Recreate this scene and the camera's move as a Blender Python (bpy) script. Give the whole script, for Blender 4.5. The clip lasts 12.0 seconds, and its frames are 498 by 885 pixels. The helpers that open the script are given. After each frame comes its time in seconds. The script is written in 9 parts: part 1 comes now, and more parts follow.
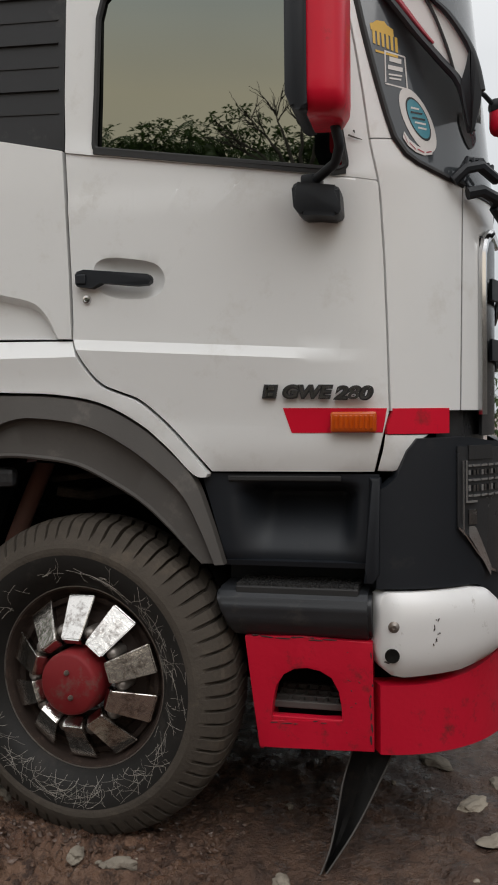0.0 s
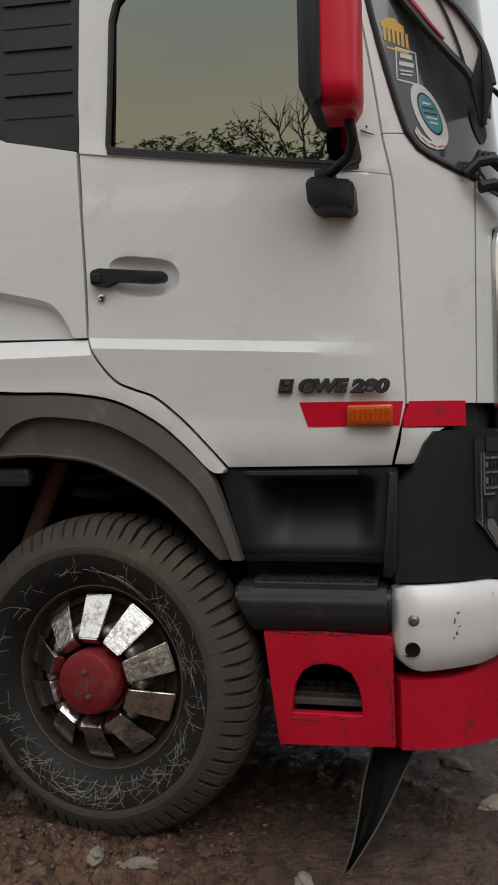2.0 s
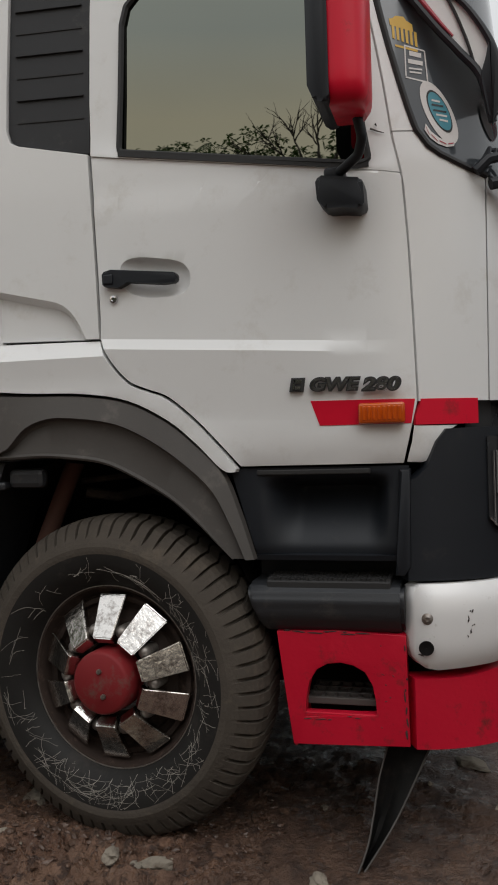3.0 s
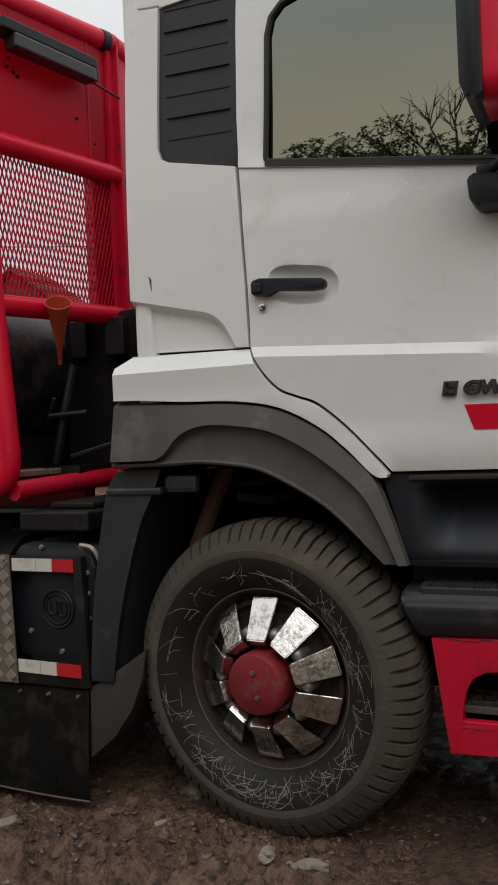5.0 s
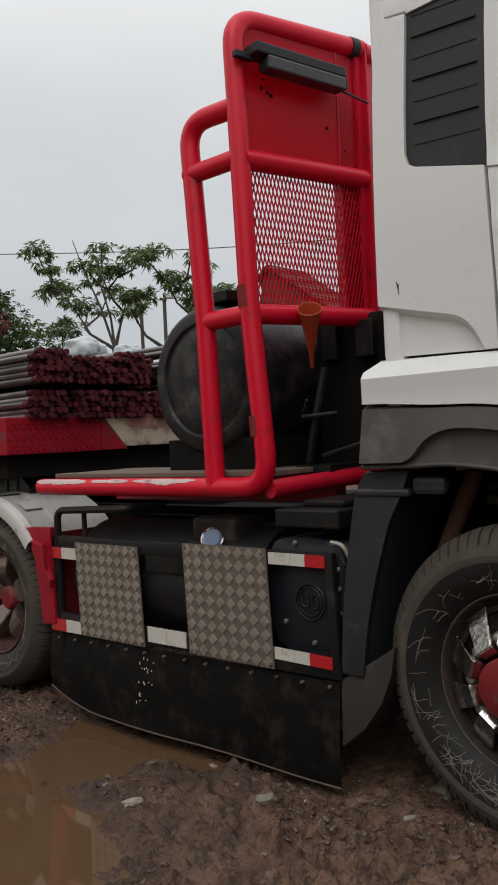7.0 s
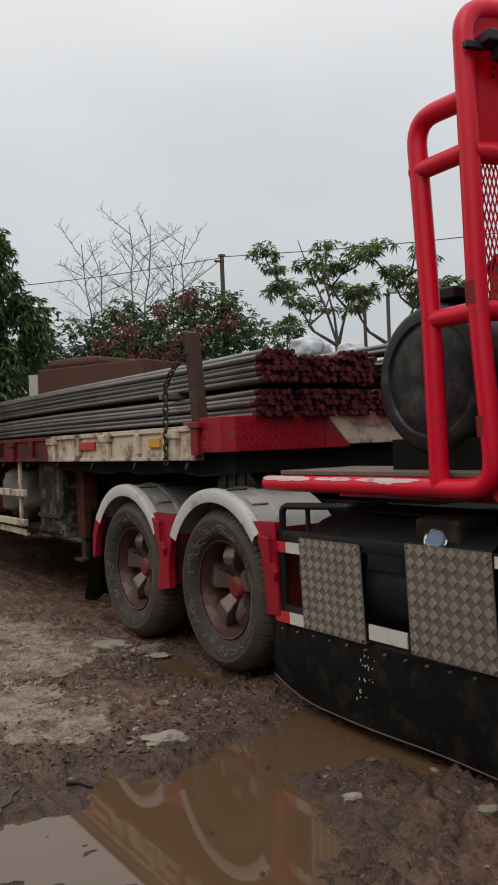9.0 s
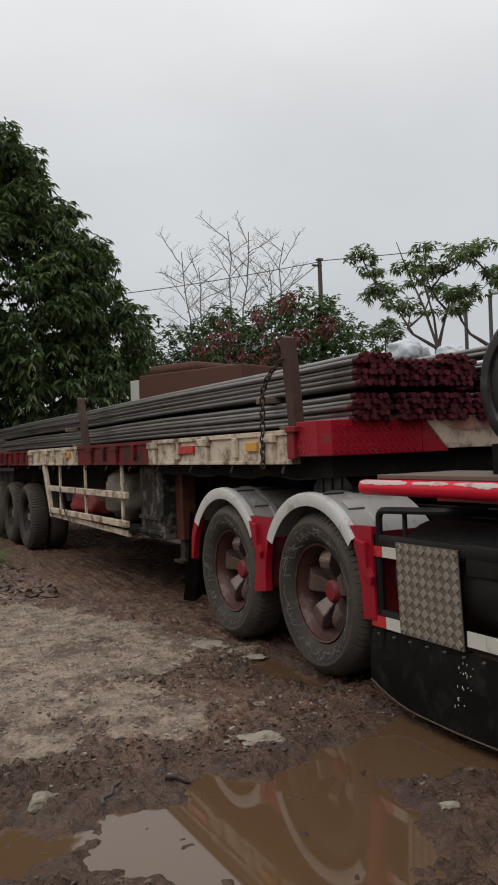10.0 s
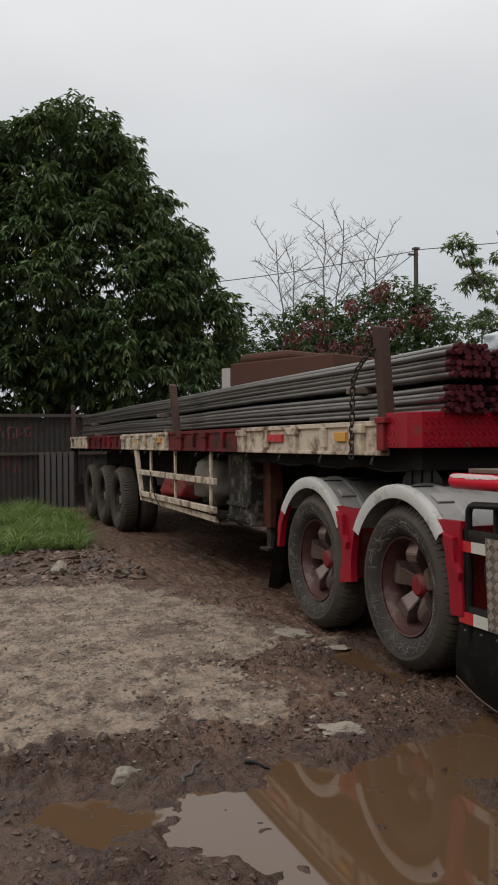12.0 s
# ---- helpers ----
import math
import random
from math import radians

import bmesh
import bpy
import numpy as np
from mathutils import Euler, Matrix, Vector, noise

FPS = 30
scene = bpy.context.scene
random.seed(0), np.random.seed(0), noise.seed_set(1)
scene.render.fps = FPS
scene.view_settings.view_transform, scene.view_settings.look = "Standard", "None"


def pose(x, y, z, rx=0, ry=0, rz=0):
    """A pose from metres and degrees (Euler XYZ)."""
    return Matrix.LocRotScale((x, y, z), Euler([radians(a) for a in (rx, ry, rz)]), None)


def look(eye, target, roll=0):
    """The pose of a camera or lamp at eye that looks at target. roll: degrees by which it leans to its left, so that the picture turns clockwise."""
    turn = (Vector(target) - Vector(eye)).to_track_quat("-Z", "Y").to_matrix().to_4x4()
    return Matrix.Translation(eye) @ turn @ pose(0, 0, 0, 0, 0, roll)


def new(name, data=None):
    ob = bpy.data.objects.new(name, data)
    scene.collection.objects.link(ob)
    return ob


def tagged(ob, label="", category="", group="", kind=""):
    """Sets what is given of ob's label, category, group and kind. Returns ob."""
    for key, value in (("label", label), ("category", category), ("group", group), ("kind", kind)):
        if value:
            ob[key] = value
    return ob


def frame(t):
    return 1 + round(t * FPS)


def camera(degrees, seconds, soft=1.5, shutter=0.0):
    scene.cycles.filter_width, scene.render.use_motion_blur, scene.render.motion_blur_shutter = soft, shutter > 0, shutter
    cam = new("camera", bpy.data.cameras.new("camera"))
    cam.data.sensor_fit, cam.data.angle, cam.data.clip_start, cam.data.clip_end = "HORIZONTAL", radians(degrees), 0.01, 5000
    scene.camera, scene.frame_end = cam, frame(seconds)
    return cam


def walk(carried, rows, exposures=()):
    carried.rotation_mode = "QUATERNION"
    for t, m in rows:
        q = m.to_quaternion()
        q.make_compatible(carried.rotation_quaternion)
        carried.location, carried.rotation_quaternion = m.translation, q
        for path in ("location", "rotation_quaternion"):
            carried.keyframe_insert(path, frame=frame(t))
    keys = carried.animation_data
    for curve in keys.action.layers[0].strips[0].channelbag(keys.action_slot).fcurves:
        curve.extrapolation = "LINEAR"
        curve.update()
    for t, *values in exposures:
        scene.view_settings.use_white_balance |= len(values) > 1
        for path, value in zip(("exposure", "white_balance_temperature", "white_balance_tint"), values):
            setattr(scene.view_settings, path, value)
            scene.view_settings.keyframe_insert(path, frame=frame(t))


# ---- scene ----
cam = camera(33.3, 12.0, soft=1.9)
PATH = [
    (0, (1.246, -2.602, 1.436), (0.791, -0.655, 1.37), -0.6),
    (0.5, (1.222, -2.607, 1.433), (0.775, -0.659, 1.367), -0.8),
    (1, (1.2, -2.613, 1.42), (0.76, -0.663, 1.361), -1.0),
    (1.5, (1.211, -2.612, 1.382), (0.754, -0.666, 1.347), -1.1),
    (2, (1.208, -2.614, 1.368), (0.743, -0.669, 1.342), -1.3),
    (2.5, (1.231, -2.61, 1.359), (0.736, -0.673, 1.337), -1.5),
    (2.7, (1.232, -2.61, 1.347), (0.731, -0.674, 1.333), -1.6),
    (4.3, (1.174, -2.641, 1.372), (0.556, -0.739, 1.354), -2.2),
    (4.5, (1.19, -2.635, 1.38), (0.512, -0.753, 1.36), -2.3),
    (5, (1.185, -2.638, 1.384), (0.373, -0.81, 1.372), -2.5),
    (5.5, (1.179, -2.654, 1.397), (0.24, -0.889, 1.387), -2.6),
    (6, (1.191, -2.669, 1.409), (0.12, -0.979, 1.4), -2.7),
    (6.5, (1.215, -2.685, 1.419), (0.017, -1.084, 1.41), -2.8),
    (7, (1.249, -2.691, 1.434), (-0.072, -1.19, 1.423), -2.8),
    (7.5, (1.252, -2.704, 1.44), (-0.169, -1.297, 1.433), -2.6),
    (7.7, (1.247, -2.713, 1.462), (-0.208, -1.341, 1.446), -2.6),
    (9.5, (1.285, -2.724, 1.45), (-0.447, -1.725, 1.466), -2.1),
    (10, (1.304, -2.731, 1.45), (-0.481, -1.829, 1.47), -2.1),
    (10.5, (1.32, -2.731, 1.449), (-0.514, -1.933, 1.471), -1.8),
    (11, (1.313, -2.729, 1.448), (-0.553, -2.011, 1.464), -1.3),
    (11.5, (1.314, -2.732, 1.448), (-0.559, -2.031, 1.456), -0.8),
    (12, (1.307, -2.727, 1.446), (-0.565, -2.021, 1.445), -0.5),
]
EXPOSURE = ((0, 0.16), (1, 0.10), (2.5, -0.03), (4.5, -0.02), (5.5, 0.02), (7, 0.03), (9.5, 0.02), (12, 0.02))
walk(cam, [(t, look(eye, target, roll)) for t, eye, target, roll in PATH], EXPOSURE)

# ---- overcast sky and a wide, weak sun ----
world = bpy.data.worlds.new("overcast")
scene.world = world
world.use_nodes = True
wt = world.node_tree
wt.nodes.clear()
w_out = wt.nodes.new("ShaderNodeOutputWorld")
w_bg = wt.nodes.new("ShaderNodeBackground")
w_sky = wt.nodes.new("ShaderNodeTexSky")
w_sky.sky_type = "NISHITA"
w_sky.sun_disc = False
w_sky.sun_elevation = radians(48)
w_sky.sun_rotation = radians(152)
w_sky.dust_density = 6.0
w_co = wt.nodes.new("ShaderNodeTexCoord")
w_sep = wt.nodes.new("ShaderNodeSeparateXYZ")
w_ramp = wt.nodes.new("ShaderNodeValToRGB")
w_noise = wt.nodes.new("ShaderNodeTexNoise")
w_map = wt.nodes.new("ShaderNodeMapping")
w_mul = wt.nodes.new("ShaderNodeMix")
w_mul.data_type, w_mul.blend_type = "RGBA", "MULTIPLY"
w_mix = wt.nodes.new("ShaderNodeMix")
w_mix.data_type = "RGBA"
w_ramp.color_ramp.elements[0].position = 0.0
w_ramp.color_ramp.elements[0].color = (0.53, 0.56, 0.58, 1)
w_ramp.color_ramp.elements[1].position = 1.0
w_ramp.color_ramp.elements[1].color = (1.35, 1.36, 1.37, 1)
for p, c in ((0.16, (0.58, 0.61, 0.635, 1)), (0.38, (0.72, 0.735, 0.75, 1)), (0.55, (0.92, 0.93, 0.94, 1))):
    w_ramp.color_ramp.elements.new(p).color = c
w_noise.inputs["Scale"].default_value = 2.2
w_noise.inputs["Detail"].default_value = 3
w_map.inputs["Scale"].default_value = (1, 1, 2.5)
w_nr = wt.nodes.new("ShaderNodeMapRange")
w_nr.inputs["From Min"].default_value, w_nr.inputs["From Max"].default_value = 0.3, 0.7
w_nr.inputs["To Min"].default_value, w_nr.inputs["To Max"].default_value = 0.93, 1.05
L = wt.links.new
L(w_co.outputs["Generated"], w_sep.inputs[0])
L(w_sep.outputs["Z"], w_ramp.inputs[0])
L(w_co.outputs["Generated"], w_map.inputs[0])
L(w_map.outputs[0], w_noise.inputs["Vector"])
L(w_noise.outputs[0], w_nr.inputs[0])
w_mul.inputs["Factor"].default_value = 1
L(w_ramp.outputs[0], w_mul.inputs["A"])
L(w_nr.outputs[0], w_mul.inputs["B"])
w_skyk = wt.nodes.new("ShaderNodeMix")
w_skyk.data_type, w_skyk.blend_type = "RGBA", "MULTIPLY"
w_skyk.inputs["Factor"].default_value = 1
w_skyk.inputs["B"].default_value = (0.1, 0.1, 0.1, 1)
L(w_sky.outputs[0], w_skyk.inputs["A"])
w_mix.inputs["Factor"].default_value = 0.04
L(w_mul.outputs["Result"], w_mix.inputs["A"])
L(w_skyk.outputs["Result"], w_mix.inputs["B"])
# low sky across the yard is a little warmer
w_sy = wt.nodes.new("ShaderNodeMapRange")
w_sy.inputs["From Min"].default_value, w_sy.inputs["From Max"].default_value = 0.0, -0.7
L(w_sep.outputs["Y"], w_sy.inputs[0])
w_sz = wt.nodes.new("ShaderNodeMapRange")
w_sz.inputs["From Min"].default_value, w_sz.inputs["From Max"].default_value = 0.44, 0.355
L(w_sep.outputs["Z"], w_sz.inputs[0])
w_pr = wt.nodes.new("ShaderNodeMath")
w_pr.operation = "MULTIPLY"
L(w_sy.outputs[0], w_pr.inputs[0])
L(w_sz.outputs[0], w_pr.inputs[1])
w_warm = wt.nodes.new("ShaderNodeMix")
w_warm.data_type, w_warm.blend_type = "RGBA", "MULTIPLY"
w_warm.inputs["B"].default_value = (1.42, 1.22, 0.98, 1)
L(w_pr.outputs[0], w_warm.inputs["Factor"])
L(w_mix.outputs["Result"], w_warm.inputs["A"])
L(w_warm.outputs["Result"], w_bg.inputs["Color"])
w_bg.inputs["Strength"].default_value = 1.0
L(w_bg.outputs[0], w_out.inputs[0])

sun = new("sun", bpy.data.lights.new("sun", "SUN"))
sun.data.energy, sun.data.angle, sun.data.color = 0.8, radians(40), (1.0, 0.995, 0.985)
sun.matrix_world = look((4, -7.5, 11), (0, 0, 0))

# ---- materials ----
def material(name, a, b=None, rough=0.5, metal=0.0, scale=6.0, bump=0.0, bump_scale=60.0, coat=0.0, dirt=None, dirt_amt=0.0,
             dirt_scale=3.0, rough_var=0.1, vary=0.0, spec=0.5):
    """Two colours mixed by noise, a third as dirt in patches, fine relief."""
    m = bpy.data.materials.new(name)
    m.use_nodes = True
    nt = m.node_tree
    bs = nt.nodes["Principled BSDF"]
    bs.inputs["Roughness"].default_value, bs.inputs["Metallic"].default_value = rough, metal
    bs.inputs["Coat Weight"].default_value = coat
    bs.inputs["Specular IOR Level"].default_value = spec
    bs.inputs["Coat Roughness"].default_value = 0.15
    co = nt.nodes.new("ShaderNodeTexCoord")
    n1 = nt.nodes.new("ShaderNodeTexNoise")
    n1.inputs["Scale"].default_value, n1.inputs["Detail"].default_value, n1.inputs["Roughness"].default_value = scale, 8, 0.65
    nt.links.new(co.outputs["Object"], n1.inputs["Vector"])
    mix = nt.nodes.new("ShaderNodeMix")
    mix.data_type = "RGBA"
    mix.inputs["A"].default_value, mix.inputs["B"].default_value = (*a, 1), (*(b or a), 1)
    nt.links.new(n1.outputs[0], mix.inputs["Factor"])
    col = mix.outputs["Result"]
    if dirt:
        n2 = nt.nodes.new("ShaderNodeTexNoise")
        n2.inputs["Scale"].default_value, n2.inputs["Detail"].default_value, n2.inputs["Roughness"].default_value = dirt_scale, 9, 0.72
        nt.links.new(co.outputs["Object"], n2.inputs["Vector"])
        r = nt.nodes.new("ShaderNodeMapRange")
        r.inputs["From Min"].default_value, r.inputs["From Max"].default_value = 0.62 - 0.3 * dirt_amt, 0.78 - 0.3 * dirt_amt
        nt.links.new(n2.outputs[0], r.inputs[0])
        mx = nt.nodes.new("ShaderNodeMix")
        mx.data_type = "RGBA"
        mx.inputs["B"].default_value = (*dirt, 1)
        nt.links.new(col, mx.inputs["A"])
        nt.links.new(r.outputs[0], mx.inputs["Factor"])
        col = mx.outputs["Result"]
    if vary:
        oi = nt.nodes.new("ShaderNodeObjectInfo")
        gi = nt.nodes.new("ShaderNodeNewGeometry")
        ad = nt.nodes.new("ShaderNodeMath")
        ad.operation = "ADD"
        nt.links.new(oi.outputs["Random"], ad.inputs[0])
        nt.links.new(gi.outputs["Random Per Island"], ad.inputs[1])
        fr = nt.nodes.new("ShaderNodeMath")
        fr.operation = "FRACT"
        nt.links.new(ad.outputs[0], fr.inputs[0])
        hs = nt.nodes.new("ShaderNodeHueSaturation")
        vr = nt.nodes.new("ShaderNodeMapRange")
        vr.inputs["To Min"].default_value, vr.inputs["To Max"].default_value = 1 - vary, 1 + vary
        nt.links.new(fr.outputs[0], vr.inputs[0])
        nt.links.new(vr.outputs[0], hs.inputs["Value"])
        nt.links.new(col, hs.inputs["Color"])
        col = hs.outputs[0]
    nt.links.new(col, bs.inputs["Base Color"])
    rr = nt.nodes.new("ShaderNodeMapRange")
    rr.inputs["To Min"].default_value, rr.inputs["To Max"].default_value = max(0.02, rough - rough_var), min(1, rough + rough_var)
    nt.links.new(n1.outputs[0], rr.inputs[0])
    nt.links.new(rr.outputs[0], bs.inputs["Roughness"])
    if bump:
        n3 = nt.nodes.new("ShaderNodeTexNoise")
        n3.inputs["Scale"].default_value, n3.inputs["Detail"].default_value = bump_scale, 6
        nt.links.new(co.outputs["Object"], n3.inputs["Vector"])
        bp = nt.nodes.new("ShaderNodeBump")
        bp.inputs["Strength"].default_value, bp.inputs["Distance"].default_value = bump, 0.01
        nt.links.new(n3.outputs[0], bp.inputs["Height"])
        nt.links.new(bp.outputs[0], bs.inputs["Normal"])
    return m


WHITE = material("white_paint", (0.695, 0.70, 0.697), (0.74, 0.746, 0.742), rough=0.32, coat=0.3, scale=2.5, dirt=(0.62, 0.61, 0.585), dirt_amt=0.2, dirt_scale=4)
RED = material("red_paint", (0.56, 0.002, 0.022), (0.63, 0.003, 0.028), rough=0.4, coat=0.1, spec=0.3, scale=5, dirt=(0.22, 0.02, 0.02), dirt_amt=0.15, dirt_scale=9)
RED_WORN = material("worn_red_paint", (0.42, 0.003, 0.020), (0.55, 0.005, 0.028), rough=0.40, spec=0.4, scale=4, bump=0.1, bump_scale=60, dirt=(0.10, 0.02, 0.018), dirt_amt=0.24, dirt_scale=13)
RED_DUSTY = material("dusty_dark_red_paint", (0.17, 0.012, 0.016), (0.22, 0.02, 0.022), rough=0.6, spec=0.25, scale=9, dirt=(0.12, 0.09, 0.075), dirt_amt=0.3, dirt_scale=8)
RED_PANEL = material("red_plastic_panel", (0.25, 0.003, 0.014), (0.32, 0.006, 0.02), rough=0.5, spec=0.3, scale=6, dirt=(0.13, 0.05, 0.04), dirt_amt=0.22, dirt_scale=9)
GREY_PL = material("grey_plastic", (0.048, 0.044, 0.041), (0.092, 0.084, 0.077), rough=0.58, spec=0.4, scale=3, bump=0.05, dirt=(0.15, 0.135, 0.12), dirt_amt=0.22, dirt_scale=3)
DARK_PL = material("dark_plastic", (0.0072, 0.0092, 0.0125), (0.0122, 0.0150, 0.0198), rough=0.5, spec=0.35, scale=5, bump=0.06, bump_scale=300, dirt=(0.03, 0.029, 0.028), dirt_amt=0.06, dirt_scale=5)
VENT_PL = material("vent_plastic", (0.022, 0.023, 0.025), (0.032, 0.033, 0.036), rough=0.55, spec=0.35, scale=4, dirt=(0.08, 0.075, 0.07), dirt_amt=0.1)
BLACK = material("black_paint", (0.005, 0.005, 0.0055), (0.010, 0.0095, 0.009), rough=0.5, spec=0.3, scale=6, bump=0.08, dirt=(0.03, 0.026, 0.022), dirt_amt=0.25, dirt_scale=6)
STEP_PL = material("rubbed_step_plastic", (0.017, 0.019, 0.022), (0.030, 0.032, 0.036), rough=0.42, spec=0.5, scale=4, bump=0.06, bump_scale=200, dirt=(0.07, 0.065, 0.06), dirt_amt=0.15, dirt_scale=7)
# near-black colour that stands in for shade inside and under things
SHADOW = material("shade_black", (0.004, 0.004, 0.004), (0.009, 0.008, 0.007), rough=0.85, spec=0.15, scale=8, dirt=(0.02, 0.016, 0.013), dirt_amt=0.3)
RUBBER_FLAP = material("rubber_flap", (0.007, 0.007, 0.007), (0.014, 0.0135, 0.013), rough=0.45, spec=0.3, scale=4, bump=0.15, bump_scale=45, dirt=(0.045, 0.037, 0.03), dirt_amt=0.36, dirt_scale=7)
SEAL = material("rubber_seal", (0.012, 0.012, 0.013), (0.02, 0.02, 0.02), rough=0.6)
CHROME = material("dull_chrome", (0.66, 0.64, 0.61), (0.78, 0.76, 0.73), rough=0.17, metal=1.0, scale=14, bump=0.12, bump_scale=60, dirt=(0.14, 0.11, 0.09), dirt_amt=0.42, dirt_scale=16, rough_var=0.08)
CHROME_CLEAN = material("chrome_trim", (0.6, 0.6, 0.61), (0.68, 0.68, 0.69), rough=0.15, metal=1.0, scale=12)
STEEL = material("bare_steel", (0.20, 0.18, 0.165), (0.3, 0.275, 0.25), rough=0.45, metal=0.7, scale=20, dirt=(0.1, 0.07, 0.05), dirt_amt=0.3, dirt_scale=12)
SILVER = material("silver_paint", (0.68, 0.675, 0.67), (0.74, 0.735, 0.73), rough=0.35, metal=0.1, scale=6, dirt=(0.3, 0.27, 0.24), dirt_amt=0.04, dirt_scale=22)
ALU_BAR = material("pale_worn_aluminium", (0.36, 0.32, 0.275), (0.50, 0.455, 0.40), rough=0.35, metal=0.6, scale=9, dirt=(0.3, 0.25, 0.2), dirt_amt=0.3, dirt_scale=7)
ALU = material("chequer_aluminium", (0.15, 0.128, 0.107), (0.22, 0.19, 0.16), rough=0.5, metal=0.5, scale=9, dirt=(0.16, 0.13, 0.105), dirt_amt=0.4, dirt_scale=7)
FENDER_RIM = material("pale_fender_rim", (0.46, 0.45, 0.43), (0.56, 0.55, 0.53), rough=0.5, spec=0.3, scale=5, dirt=(0.22, 0.185, 0.15), dirt_amt=0.25, dirt_scale=7)
FENDER = material("grey_fender", (0.27, 0.26, 0.25), (0.38, 0.37, 0.355), rough=0.5, spec=0.3, scale=5, dirt=(0.2, 0.165, 0.13), dirt_amt=0.35, dirt_scale=6)
CREAM = material("cream_paint", (0.50, 0.41, 0.315), (0.62, 0.53, 0.42), rough=0.6, scale=5, bump=0.08, dirt=(0.12, 0.065, 0.04), dirt_amt=0.52, dirt_scale=5)
MAROON = material("rusty_red_paint", (0.17, 0.007, 0.013), (0.27, 0.012, 0.020), rough=0.55, spec=0.3, scale=6, dirt=(0.06, 0.03, 0.024), dirt_amt=0.5, dirt_scale=6)
MAROON_DK = material("grimy_red_paint", (0.10, 0.005, 0.009), (0.19, 0.009, 0.015), rough=0.6, spec=0.25, scale=5, dirt=(0.03, 0.016, 0.013), dirt_amt=0.6, dirt_scale=4)
RUST = material("rusty_plate", (0.075, 0.036, 0.028), (0.12, 0.055, 0.042), rough=0.85, spec=0.2, scale=3, dirt=(0.08, 0.045, 0.035), dirt_amt=0.4)
RUST_OR = material("orange_rust", (0.055, 0.016, 0.012), (0.10, 0.027, 0.017), rough=0.75, spec=0.25, scale=7, dirt=(0.09, 0.045, 0.03), dirt_amt=0.4, dirt_scale=8)
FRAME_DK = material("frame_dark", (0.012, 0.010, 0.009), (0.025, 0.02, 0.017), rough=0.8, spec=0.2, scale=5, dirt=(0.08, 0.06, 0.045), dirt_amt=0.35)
ROD = material("steel_rod", (0.11, 0.104, 0.102), (0.33, 0.315, 0.305), rough=0.34, metal=0.75, scale=2, vary=0.4, dirt=(0.06, 0.042, 0.034), dirt_amt=0.04, dirt_scale=1.5, rough_var=0.05)
ROD_END = material("red_rod_end", (0.05, 0.008, 0.012), (0.10, 0.018, 0.024), rough=0.65, spec=0.2, scale=30, vary=0.45)
STAKE = material("brown_stake_steel", (0.045, 0.027, 0.022), (0.08, 0.047, 0.038), rough=0.8, spec=0.2, scale=7, dirt=(0.11, 0.075, 0.06), dirt_amt=0.25, dirt_scale=6)
WOOD = material("weathered_wood", (0.10, 0.075, 0.055), (0.17, 0.13, 0.1), rough=0.85, scale=18, bump=0.3, bump_scale=30)
WOOD_DK = material("dark_wood", (0.045, 0.034, 0.027), (0.075, 0.056, 0.045), rough=0.85, scale=18, bump=0.3, bump_scale=30)
CHAIN_M = material("chain_steel", (0.035, 0.028, 0.023), (0.07, 0.05, 0.038), rough=0.6, metal=0.5, scale=30)
AMBER = material("amber_lens", (0.42, 0.05, 0.002), (0.60, 0.10, 0.004), rough=0.15, coat=0.4, scale=20)
REFL_RED = material("red_reflector", (0.42, 0.008, 0.015), (0.5, 0.014, 0.02), rough=0.25, coat=0.5, scale=30)
REFL_WHT = material("white_reflector", (0.5, 0.48, 0.43), (0.6, 0.58, 0.52), rough=0.4, scale=20, dirt=(0.3, 0.25, 0.2), dirt_amt=0.25, dirt_scale=16)
REFL_YEL = material("yellow_reflector", (0.55, 0.26, 0.03), (0.6, 0.3, 0.05), rough=0.4, scale=20)
ORANGE_PL = material("orange_plastic", (0.50, 0.075, 0.03), (0.56, 0.10, 0.04), rough=0.5, scale=10, dirt=(0.3, 0.07, 0.04), dirt_amt=0.15)
BLUE_PL = material("blue_plastic", (0.02, 0.06, 0.17), (0.16, 0.22, 0.32), rough=0.4, scale=45)
LENS = material("lamp_reflector", (0.62, 0.63, 0.64), (0.78, 0.78, 0.79), rough=0.12, metal=0.9, scale=30)
LAMP_DK = material("lamp_housing", (0.02, 0.021, 0.023), (0.035, 0.036, 0.038), rough=0.25, scale=8)
BAG = material("clear_plastic_bag", (0.34, 0.40, 0.45), (0.62, 0.66, 0.68), rough=0.3, scale=14, bump=0.6, bump_scale=25)
DECAL_Y = material("yellow_decal", (0.6, 0.36, 0.03), (0.66, 0.42, 0.05), rough=0.4)
DECAL_W = material("white_decal", (0.6, 0.58, 0.57), (0.66, 0.64, 0.62), rough=0.45, scale=20)
DECAL_B = material("blue_decal", (0.03, 0.18, 0.25), (0.08, 0.3, 0.36), rough=0.45, scale=60)
DECAL_R = material("red_decal", (0.3, 0.02, 0.04), (0.36, 0.03, 0.05), rough=0.45)
DARK_RUST = material("dark_painted_steel", (0.010, 0.009, 0.008), (0.028, 0.025, 0.022), rough=0.8, spec=0.2, scale=9, dirt=(0.15, 0.135, 0.12), dirt_amt=0.4, dirt_scale=9)
TANK = material("black_plastic_tank", (0.008, 0.0085, 0.0095), (0.014, 0.0145, 0.016), rough=0.42, spec=0.3, scale=3, dirt=(0.055, 0.053, 0.051), dirt_amt=0.42, dirt_scale=6.5)
